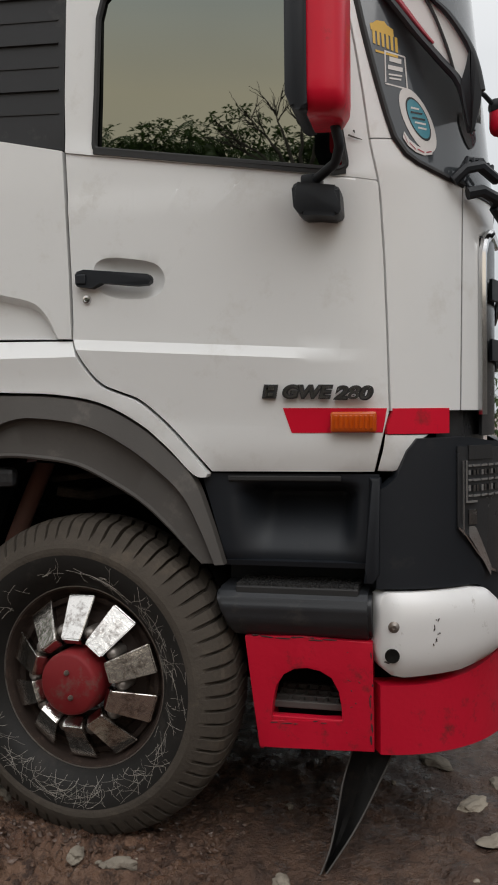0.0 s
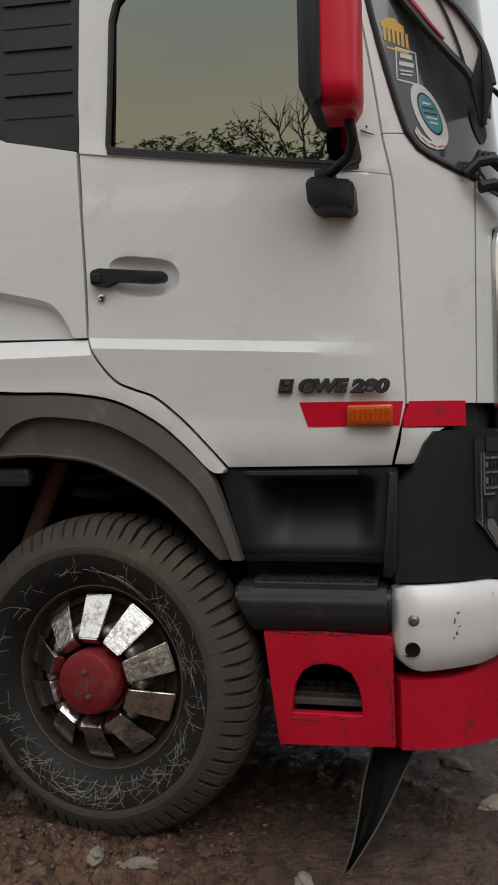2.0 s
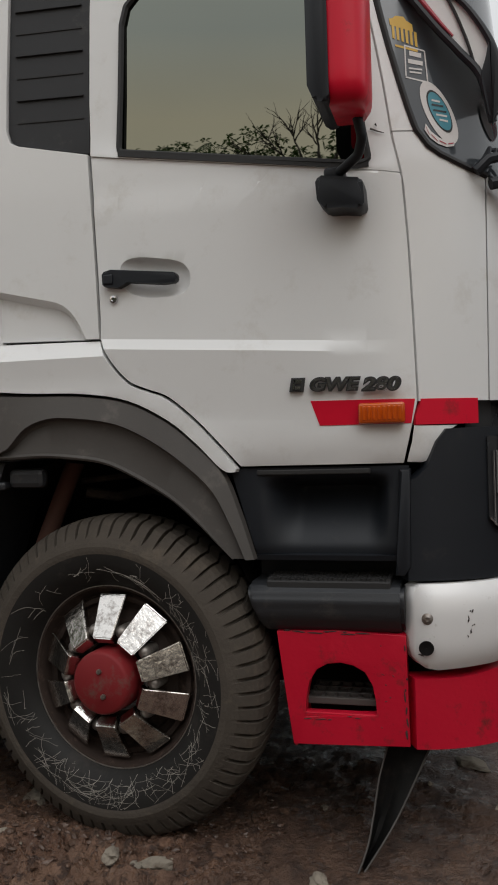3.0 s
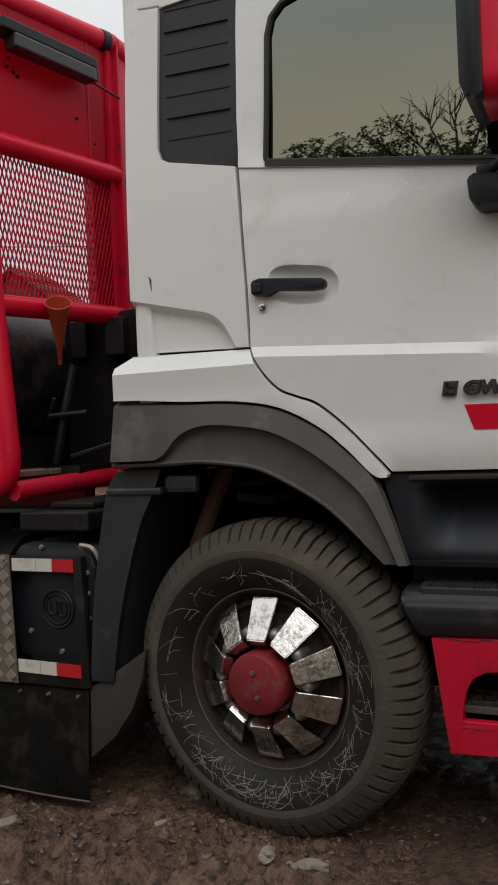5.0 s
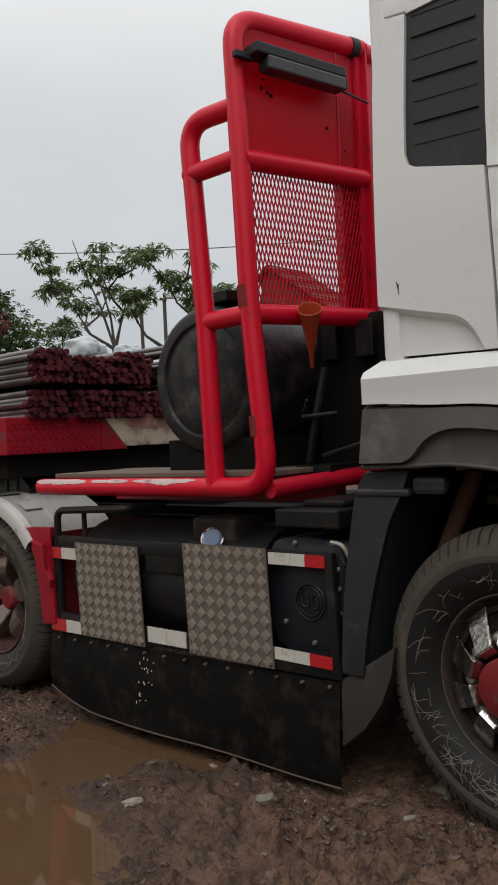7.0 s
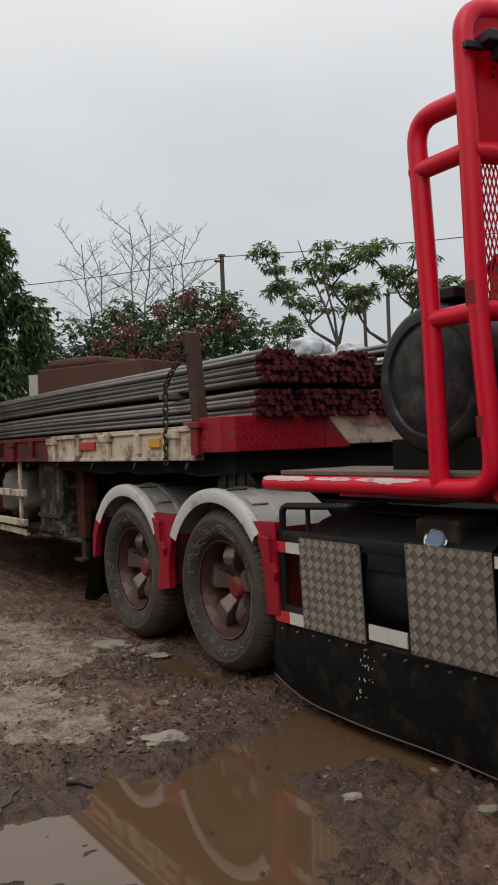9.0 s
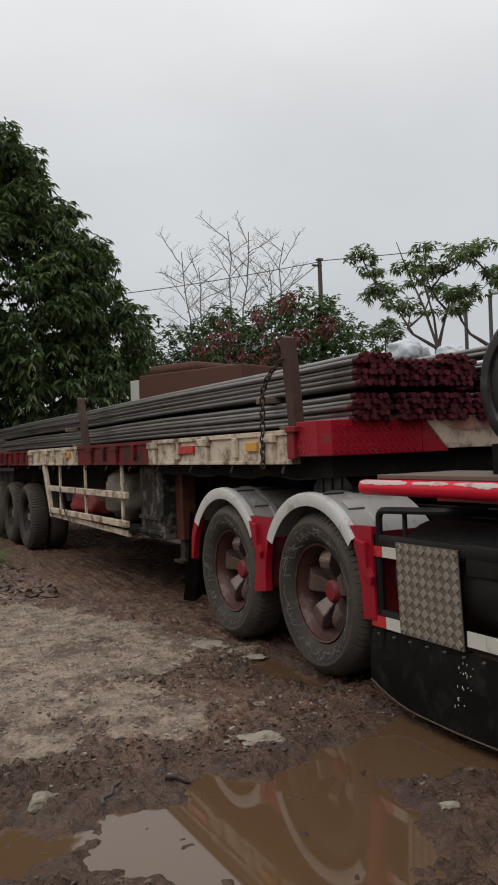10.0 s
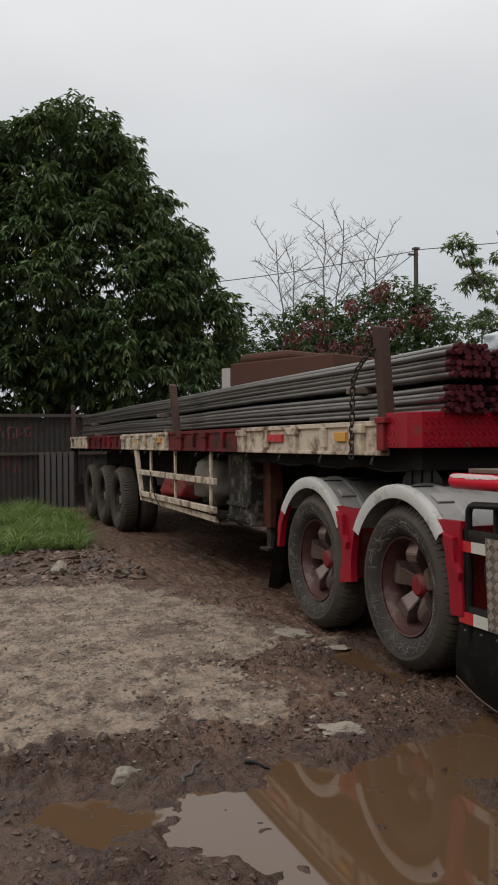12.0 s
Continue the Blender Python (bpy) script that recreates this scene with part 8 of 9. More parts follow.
# ---- plants ----
def leaf_cloud(name, blobs, count, leaf, droop, mat, seed, parent, label="", cluster=6, fill=0.45, flat=False):
    """Many narrow leaves in whorls over and inside a set of ellipsoids (centre, radii)."""
    r = np.random.default_rng(seed)
    vol = np.array([b[3] * b[4] * b[5] for b in blobs]) ** (2 / 3)
    pick = r.choice(len(blobs), count, p=vol / vol.sum())
    B = np.array(blobs)[pick]
    v = r.normal(size=(count, 3))
    v /= np.linalg.norm(v, axis=1, keepdims=True)
    rad = np.minimum(1 - fill * r.random(count) ** 1.6 + 0.12 * r.normal(size=count), 1.06)
    c = B[:, :3] + v * B[:, 3:6] * rad[:, None]
    verts, faces = [], []
    L_, W_ = leaf
    for p, out in zip(c, v):
        for _ in range(cluster):
            a = r.random() * 2 * math.pi
            hd = np.array((math.cos(a), math.sin(a), 0)) * 0.8 + out * 0.5
            hd[2] += r.normal() * 0.3 - droop * 0.5
            hd /= np.linalg.norm(hd)
            ln = L_ * (0.6 + 0.7 * r.random())
            sd = np.cross(hd, (0, 0, 1.0)) + r.normal(size=3) * 0.25
            sd /= np.linalg.norm(sd) + 1e-6
            w = W_ * (0.7 + 0.5 * r.random())
            dn = np.array((0, 0, -droop * ln))
            q0, q1, q2 = p, p + hd * ln * 0.5 + dn * 0.15, p + hd * ln + dn * 0.7
            i = len(verts)
            verts += [tuple(q0), tuple(q1 + sd * w), tuple(q2), tuple(q1 - sd * w)]
            faces.append((i, i + 1, i + 2, i + 3))
    me = bpy.data.meshes.new(name)
    me.from_pydata(verts, [], faces)
    return place(name, me, mat, parent, label)


def clumps(blobs, n, lo, hi, seed, squash=0.8):
    """Small leaf masses over the outside of the larger ones, more of them on top."""
    r = random.Random(seed)
    out = []
    tot = [b[3] * b[4] for b in blobs]
    while len(out) < n:
        b = r.choices(blobs, tot)[0]
        v = Vector((r.gauss(0, 1), r.gauss(0, 1), r.gauss(0.25, 1))).normalized()
        p = Vector((b[0] + v.x * b[3], b[1] + v.y * b[4], b[2] + v.z * b[5]))
        if any(((p.x - c[0]) / c[3]) ** 2 + ((p.y - c[1]) / c[4]) ** 2 + ((p.z - c[2]) / c[5]) ** 2 < 0.6 for c in blobs if c is not b):
            continue
        q = r.uniform(lo, hi)
        out.append((p.x, p.y, p.z, q, q, q * squash))
    return out


def limbs(bm, base, tip, r0, r1, depth, rng, spread=0.5, kids=3, wig=0.12, lift=0.7):
    """A tapered branch that forks."""
    base, tip = Vector(base), Vector(tip)
    n = 5
    ln = (tip - base).length
    pts = []
    for k in range(n + 1):
        u = k / n
        pts.append(base.lerp(tip, u) + Vector((rng.uniform(-1, 1), rng.uniform(-1, 1), rng.uniform(-0.5, 0.5))) * ln * wig * (0 if k in (0, n) else 0.6))
    tube(bm, pts, r0, 6 if depth < 2 else 4, taper=r1)
    if depth <= 0:
        return
    for i in range(kids):
        u = rng.uniform(0.35, 1.0) if i else 1.0
        p = pts[min(n, int(u * n))]
        d_ = (tip - base).normalized()
        d_ = (d_ + Vector((rng.uniform(-1, 1), rng.uniform(-1, 1), rng.uniform(-0.2, lift))) * spread).normalized()
        limbs(bm, p, p + d_ * ln * rng.uniform(0.5, 0.75), r1 * 1.0 + (r0 - r1) * (1 - u) * 0.6, r1 * 0.45, depth - 1, rng, spread, kids, wig, lift)


def at_bearing(deg, dist, z=0.0):
    """A place seen from the walk's middle: degrees to the left of straight across, metres away."""
    return Vector((1.3 - dist * math.sin(radians(deg)), -2.72 + dist * math.cos(radians(deg)), z))


# big mango tree beyond the fence
mango = thing("mango_tree", "large dense dark green mango tree behind the fence", "tree", at=(-22.5, 0.6, -0.05))
rng = random.Random(11)
bm = bmesh.new()
limbs(bm, (-22.5, 0.6, -0.1), (-22.3, 0.5, 3.4), 0.34, 0.22, 3, rng, 0.7, 4)
t_ = link("trunk", bm, BARK, None, smooth=True)
put_under(t_, mango)
blobs = [(-22.0, 0.6, 5.6, 3.2, 4.0, 2.9), (-22.0, 0.5, 8.4, 2.4, 2.2, 2.2), (-22.0, 0.8, 9.8, 1.6, 1.35, 1.15), (-22.0, -2.6, 5.6, 2.4, 2.4, 2.8), (-22.0, -1.6, 8.0, 2.0, 1.8, 1.7), (-22.0, 2.0, 8.6, 1.4, 1.2, 1.4),
         (-22.0, 2.8, 7.5, 1.5, 1.25, 1.3), (-22.0, 3.9, 6.2, 1.6, 1.2, 1.4), (-22.0, 4.6, 4.8, 1.6, 1.1, 1.3), (-22.0, 3.9, 3.7, 1.5, 1.1, 1.1), (-21.5, 2.4, 3.7, 2.2, 2.6, 1.4), (-21.6, -2.0, 3.5, 2.2, 3.0, 1.5)]
inner = [(*b[:3], b[3] * 0.87, b[4] * 0.87, b[5] * 0.87) for b in blobs]
outer = clumps(inner, 380, 0.34, 0.62, 5)
c_ = leaf_cloud("crown", inner + outer, 15500, (0.23, 0.044), 0.7, LEAF_DK, 3, None, "", 7, 0.7)
put_under(c_, mango)
c_ = leaf_cloud("new_growth", outer, 260, (0.24, 0.030), 0.9, LEAF_YL, 4, None, "yellowish young shoots", 8, 0.15)
put_under(c_, mango)

# flowering bush behind the trailer
bush = thing("flowering_bush", "broad green bush with reddish flower clusters", "bush", at=tuple(at_bearing(63, 27, -0.05)))
rng = random.Random(4)
bm = bmesh.new()
for k in range(5):
    p = at_bearing(60 + k * 1.8, 27, -0.1)
    limbs(bm, p, p + Vector((rng.uniform(-0.5, 0.5), rng.uniform(-0.5, 0.5), 2.6)), 0.09, 0.05, 2, rng, 0.6, 3)
put_under(link("trunk", bm, BARK, None), bush)
blobs = []
for deg, z, rr in ((70.2, 3.9, 1.3), (68.5, 4.4, 1.3), (67.0, 3.9, 1.5), (65.3, 4.7, 1.5), (63.5, 4.6, 1.7), (61.5, 4.9, 1.7), (59.8, 5.2, 1.6), (58.2, 4.8, 1.6), (56.6, 4.2, 1.5), (64, 3.0, 2.2), (59, 3.2, 2.2), (68.5, 2.8, 1.8)):
    p = at_bearing(deg, 27 + (deg % 2), z)
    blobs.append((p.x, p.y, p.z, rr, rr, rr * 0.95))
put_under(leaf_cloud("crown", blobs + clumps(blobs, 90, 0.3, 0.55, 6), 5600, (0.2, 0.042), 0.5, LEAF_BU, 8, None, "", 6, 0.5), bush)
fb = []
for deg, z in ((66.3, 4.6), (65.2, 4.9), (64.4, 5.2), (64.0, 4.5), (62.0, 5.6), (61.2, 4.9), (60.2, 6.0), (59.4, 4.9), (63.2, 4.3), (57.6, 5.2), (65.8, 4.1), (61.6, 4.3)):
    p = at_bearing(deg, 25.6, z)
    fb.append((p.x, p.y, p.z, 0.35, 0.35, 0.3))
put_under(leaf_cloud("blossom", fb, 190, (0.18, 0.04), 0.7, LEAF_RD, 9, None, "reddish drooping flower clusters", 6, 0.7), bush)

# bare trees above the bush: long stems with side twigs
def bare_tree(deg, dist, stems, seed):
    p = at_bearing(deg, dist, -0.1)
    tr = thing("bare_tree", "leafless pale branching tree", "tree", "bare trees", tuple(p))
    r = random.Random(seed)
    bm = bmesh.new()

    def twig(a, b, w, depth):
        n = 5
        ln = (b - a).length
        pts = [a.lerp(b, k / n) + Vector((r.uniform(-1, 1), r.uniform(-1, 1), r.uniform(-1, 1))) * ln * 0.025 * (k > 0) for k in range(n + 1)]
        tube(bm, pts, w, 5 if depth > 1 else 3, taper=w * 0.4)
        if depth <= 0:
            return
        m = 9 if depth == 3 else (6 if depth == 2 else 4)
        d_ = (b - a).normalized()
        side = Vector((math.cos(radians(deg)), math.sin(radians(deg)), 0))
        for k in range(m):
            u = 0.25 + 0.72 * (k + r.random() * 0.7) / m
            q = a.lerp(b, u)
            s_ = 1 if k % 2 else -1
            e = (d_ * r.uniform(0.5, 1.0) + side * s_ * r.uniform(0.5, 1.1) + Vector((r.uniform(-.5, .5), r.uniform(-.5, .5), r.uniform(0.0, 0.4)))).normalized()
            twig(q, q + e * ln * (0.42 - 0.18 * u) * r.uniform(0.7, 1.2), w * 0.5, depth - 1)

    for dd, top in stems:
        q = at_bearing(deg + dd, dist, top)
        twig(p, p.lerp(q, 0.45) + Vector((0, 0, 0.5)), 0.05, 0)
        twig(p.lerp(q, 0.45) + Vector((0, 0, 0.5)), q, 0.036, 3)
    put_under(link("branchwork", bm, TWIG, None), tr)


bare_tree(63.6, 30, ((0.5, 9.4), (-0.8, 9.3)), 21)
bare_tree(66.0, 31, ((1.6, 8.9), (0.3, 8.4)), 22)
bare_tree(61.3, 30, ((-0.9, 8.9), (0.2, 8.2)), 23)

# airy trees: arching bare branches that end in flat whorls of divided leaves
def airy_tree(at, fork, clumps_, bare, seed):
    """at: foot in plan; fork: height of the fork; clumps_: x, z and radius of each whorl; bare: leafless shoots."""
    x0, y0 = at
    tr = thing("airy_tree", "thin tree with sparse light green divided leaves", "tree", "airy trees", (x0, y0, -0.1))
    r = random.Random(seed)
    bm = bmesh.new()
    top = Vector((x0, y0, fork))
    tube(bm, [(x0, y0, -0.1), (x0 + 0.08, y0, fork * 0.5), top], 0.12, 8, taper=0.075)
    masses = []
    joints = [top]
    for x, z, q in sorted(clumps_, key=lambda c: (c[0] - x0) ** 2 + (c[1] - fork) ** 2):
        e = Vector((x, y0 + r.uniform(-0.8, 0.8), z - 0.3 * q))
        # each branch leaves the nearest joint that lies lower and closer to the stem
        near = [p for p in joints if p.z < e.z - 0.1 and abs(p.x - x0) <= abs(e.x - x0) + 0.2] or [top]
        s_ = min(near, key=lambda p: (p - e).length + 0.4 * (p - top).length)
        bow = s_.lerp(e, 0.5) + Vector(((e.x - s_.x) * 0.12, r.uniform(-0.1, 0.1), -0.10 * (e - s_).length))
        w = 0.05 if s_ is top else 0.032
        tube(bm, [s_, s_.lerp(bow, 0.55), bow, bow.lerp(e, 0.6), e], w, 6, taper=0.014)
        joints += [bow, bow.lerp(e, 0.6)]
        masses.append((x, e.y, z, q * 0.62, q * 0.7, q * 0.34))
        for k in range(4 if q > 0.25 else 2):
            a = 2 * math.pi * (k + r.random() * 0.6) / 4
            o = Vector((x + q * 0.85 * math.cos(a), e.y + q * 0.8 * math.sin(a), z + r.uniform(-0.75, 0.35) * q))
            tube(bm, [e, e.lerp(o, 0.5) + Vector((0, 0, 0.05)), o], 0.012, 4, taper=0.005)
            masses.append((o.x, o.y, o.z, q * 0.42, q * 0.45, q * 0.22))
    for x, z in bare:
        e = Vector((x, y0 + 0.2, z))
        tube(bm, [top, top.lerp(e, 0.4) + Vector((0.12, 0, -0.1)), top.lerp(e, 0.75) + Vector((0.03, 0, -0.08)), e], 0.036, 6, taper=0.010)
    put_under(link("branchwork", bm, TWIG_DK, None), tr)
    put_under(leaf_cloud("foliage", masses, 8 * len(masses), (0.17, 0.027), 0.4, LEAF_LT, seed, None, "", 6, 0.9), tr)


airy_tree((-14.2, 10.2), 3.7, ((-16.4, 6.45, 0.46), (-16.7, 6.1, 0.34), (-15.2, 6.1, 0.24), (-15.7, 5.8, 0.2), (-14.2, 6.15, 0.3), (-14.5, 5.7, 0.4), (-13.9, 5.35, 0.46), (-14.0, 5.0, 0.44), (-16.2, 5.5, 0.48), (-16.7, 5.7, 0.4), (-15.2, 5.4, 0.27), (-13.1, 5.8, 0.38), (-15.6, 5.0, 0.36), (-14.7, 4.8, 0.3), (-13.6, 5.5, 0.36)), ((-15.9, 6.65), (-15.0, 5.9)), 31)
airy_tree((-12.9, 10.6), 3.6, ((-12.5, 5.6, 0.48), (-12.8, 5.2, 0.48), (-12.2, 5.15, 0.34), (-12.6, 4.8, 0.32), (-13.2, 4.5, 0.34), (-13.5, 4.9, 0.36), (-12.1, 4.7, 0.3), (-11.8, 5.6, 0.32), (-11.5, 5.4, 0.24)), (), 32)
airy_tree((-11.3, 10.4), 3.4, ((-11.7, 4.75, 0.32), (-11.4, 4.5, 0.26), (-10.8, 4.7, 0.3)), (), 33)
airy_tree((-16.2, 10.0), 3.2, ((-16.5, 4.7, 0.45), (-16.0, 4.4, 0.48), (-15.6, 4.2, 0.3)), (), 34)

# tall far shed clad in rust-red sheet, its roof falling to one side
shed = thing("shed", "tall far shed clad in rust-red corrugated sheet", "shed", at=(-15.7, 21.1, 0))
bm = bmesh.new()
prism(bm, [(-17.95, -0.1), (-13.4, -0.1), (-13.4, 4.45), (-17.5, 7.3), (-17.95, 7.0)], 20.2, 22.0, 0.0)
put_under(link("wall", bm, SHED_RED, None), shed)
bm = bmesh.new()
prism(bm, [(-18.1, 7.0), (-17.5, 7.42), (-13.1, 4.36), (-13.1, 4.44), (-17.5, 7.52), (-18.1, 7.08)], 20.0, 22.2, 0.0)
put_under(link("roof", bm, SHED_RED, None), shed)
for k in range(18):
    x = -17.45 + 0.24 * k
    bm = bmesh.new()
    obox(bm, pose(x, 21.1, 7.49 - 0.7 * (x + 17.5) + 0.03, 0, 35, 0), 0.05, 2.2, 0.05, 0.01)
    put_under(link("roof_rib", bm, SHED_RED, None), shed)

# yard lamp on a thin pole
lamp_post = thing("yard_lamp", "small pale yard lamp on a thin dark pole", "street lamp", at=(-18.6, 16.0, -0.1))
bm = bmesh.new()
tube(bm, [(-18.6, 16.0, -0.1), (-18.57, 16.0, 6.0), (-18.5, 16.0, 6.15), (-18.3, 16.0, 6.2)], 0.06, 8)
put_under(link("pole", bm, TWIG_DK, None), lamp_post)
bm = bmesh.new()
obox(bm, pose(-18.25, 16.0, 6.12, 0, 6, 0), 0.5, 0.3, 0.14, 0.04)
put_under(link("lamp_head", bm, BAG, None), lamp_post)

# far hedge line that closes the view
hedge = thing("hedgerow", "dense far hedge of mixed green shrubs", "hedge", at=(-20, 14, 0))
blobs = []
rng = random.Random(9)
for k in range(26):
    p = at_bearing(-24 + k * 3.6, 33 + rng.uniform(-2, 2), rng.uniform(0.8, 2.4))
    rr = rng.uniform(1.4, 2.2)
    blobs.append((p.x, p.y, p.z, rr, rr, rr))
put_under(leaf_cloud("foliage", blobs, 5200, (0.36, 0.07), 0.5, LEAF_BU, 15, None, "", 4, 0.5), hedge)

# ---- fence, pole, cables ----
fence = tagged(new("fence"), "grey weathered sheet fence with faded red spray marks", "fence", kind="structure")
fx = -18.3
y = -6.0
while y < 6.0:
    bm = bmesh.new()
    w = 0.36
    rows = []
    for k in range(7):
        rows.append([bm.verts.new((fx + (0.02 if k % 2 else -0.02), y + (w + 0.012) * k / 6, z)) for z in (-0.1, 1.05, 2.08 + 0.03 * math.sin(y * 3))])
    for a, b in zip(rows, rows[1:]):
        for j in range(2):
            bm.faces.new((a[j], a[j + 1], b[j + 1], b[j]))
    bmesh.ops.solidify(bm, geom=bm.faces[:], thickness=0.01)
    link("sheet", bm, SHEET, fence)
    y += w
bm = bmesh.new()
box(bm, fx + 0.04, fx + 0.09, -6, 6, 1.19, 1.26)
box(bm, fx + 0.03, fx + 0.12, -6, 6, 2.06, 2.13)
link("rail", bm, WOOD_DK, fence)
for k in range(6):
    bm = bmesh.new()
    box(bm, fx + 0.10, fx + 0.13, -0.50 + k * 0.135, -0.40 + k * 0.135, -0.05, 1.24 + 0.02 * (k % 2), 0.004)
    link("picket", bm, SHEET, fence)
for k, (yy_, z, hh) in enumerate(((-1.62, 1.58, 0.26), (-1.40, 1.60, 0.22), (-1.18, 1.56, 0.27), (-0.98, 1.60, 0.22), (-1.3, 0.86, 0.3), (-1.05, 0.80, 0.26), (-0.8, 1.62, 0.2))):
    bm = bmesh.new()
    w_ = 0.13
    strokes = ([(0, 0), (0, 1), (1, 0), (1, 1)], [(0, 0), (0.5, 1), (1, 0)], [(1, 1), (0, 0.9), (0.1, 0), (1, 0.1), (0.9, 0.5)], [(0, 1), (0, 0), (1, 0.5)])[k % 4]
    tube(bm, [(fx + 0.03, yy_ + w_ * a, z + hh * b) for a, b in strokes], 0.02, 5)
    for v in bm.verts:
        v.co.x = fx + 0.026 + 0.3 * (v.co.x - fx - 0.03)
    link("spray_mark", bm, GRAFFITI, fence)


pb = at_bearing(57.9, 43, -0.1)
pole = thing("utility_pole", "concrete utility pole with a cap", "utility pole", at=tuple(pb))
bm = bmesh.new()
tube(bm, [pb, pb + Vector((0, 0, 11.3))], 0.16, 10, taper=0.11)
put_under(link("shaft", bm, BARK, None, smooth=True), pole)
bm = bmesh.new()
pt = pb + Vector((0, 0, 11.2))
box(bm, pt.x - 0.13, pt.x + 0.13, pt.y - 0.16, pt.y + 0.16, pt.z, pt.z + 0.12, 0.02)
box(bm, pt.x - 0.06, pt.x + 0.06, pt.y - 0.45, pt.y + 0.12, pt.z - 0.3, pt.z - 0.2, 0.02)
put_under(link("pole_cap", bm, BARK, None), pole)


def cable(a, b, sag, r=0.022):
    bm = bmesh.new()
    a, b = Vector(a), Vector(b)
    tube(bm, [a.lerp(b, k / 16) - Vector((0, 0, sag * math.sin(math.pi * k / 16))) for k in range(17)], r, 5)
    o = link("overhead_cable", bm, SEAL, None)
    return tagged(o, "thin dark overhead cable between poles", "cable", "overhead cables")


cable(pt, at_bearing(10, 40, 10.9), 0.8)
cable(pt + Vector((0, 0, -0.05)), at_bearing(86, 44, 9.0), 0.5)
cable(pt + Vector((0, 0, -0.1)), at_bearing(68, 30, 5.0), 0.3)
lp = at_bearing(48.3, 24, -0.1)
lampost = thing("street_lamp", "small grey street lamp on a thin mast", "street lamp", at=tuple(lp))
bm = bmesh.new()
tube(bm, [lp, lp + Vector((0, 0, 5.4))], 0.05, 8)
put_under(link("mast", bm, BARK, None), lampost)
bm = bmesh.new()
obox(bm, Matrix.Translation(lp + Vector((0, 0, 5.45))), 0.35, 0.3, 0.14, 0.03)
put_under(link("lamp_head", bm, FAR_BLD, None), lampost)

# second truck parked beyond the trailer
t2 = thing("parked_lorry", "old lorry with white cab and rusty red body", "truck", at=(-17.2, 5.2, 0))
m2 = pose(-17.0, 4.75, 0, 0, 0, 24)


def lorry_part(name, x0, x1, y0, y1, z0, z1, mat, label="", bev=0.03):
    bm = bmesh.new()
    box(bm, x0, x1, y0, y1, z0, z1, bev)
    shift(bm, m2)
    return put_under(link(name, bm, mat, None, label), t2)


lorry_part("cargo_body", -1.4, 1.9, 0, 2.2, 1.1, 3.40, RUST, "rusty red steel cargo body")
lorry_part("body_cover", -1.2, 0.4, 0.1, 2.1, 3.37, 3.62, RUST, "rolled brown cover", 0.1)
lorry_part("cab", -2.9, -1.55, 0.1, 2.1, 0.9, 2.75, FAR_BLD, "white lorry cab", 0.12)
lorry_part("pillar_frame", -1.72, -1.42, 0.0, 0.1, 1.2, 3.30, FAR_BLD, "", 0.01)
lorry_part("cab_window", -2.6, -1.9, 0.08, 0.1, 1.85, 2.5, LAMP_DK, "dark window", 0.005)
lorry_part("chassis", -2.8, 1.8, 0.4, 1.8, 0.5, 1.1, SHADOW)
for x in (-2.3, 1.0):
    bm = bmesh.new()
    lathe(bm, [(0.0001, 0.05), (0.28, 0.05), (0.3, 0.0), (0.45, 0.0), (0.48, 0.06), (0.48, 0.25), (0.3, 0.3)], 24)
    shift(bm, m2 @ pose(x, 0.05, 0.46))
    put_under(link("wheel", bm, TYRE, None, smooth=True), t2)

# ---- unseen plain walls, added to close the yard and block low light ----
for name, x0, x1, y0, y1, h in (("wall_east", 9.0, 9.2, -22.0, 30.0, 3.4), ("wall_south", -30.0, 9.0, -21.2, -21.0, 3.4)):
    bm = bmesh.new()
    box(bm, x0, x1, y0, y1, -0.1, h, 0.01)
    tagged(link(name, bm, WALL, None), "unseen plain stained plaster wall added to block low light", "wall", kind="structure")

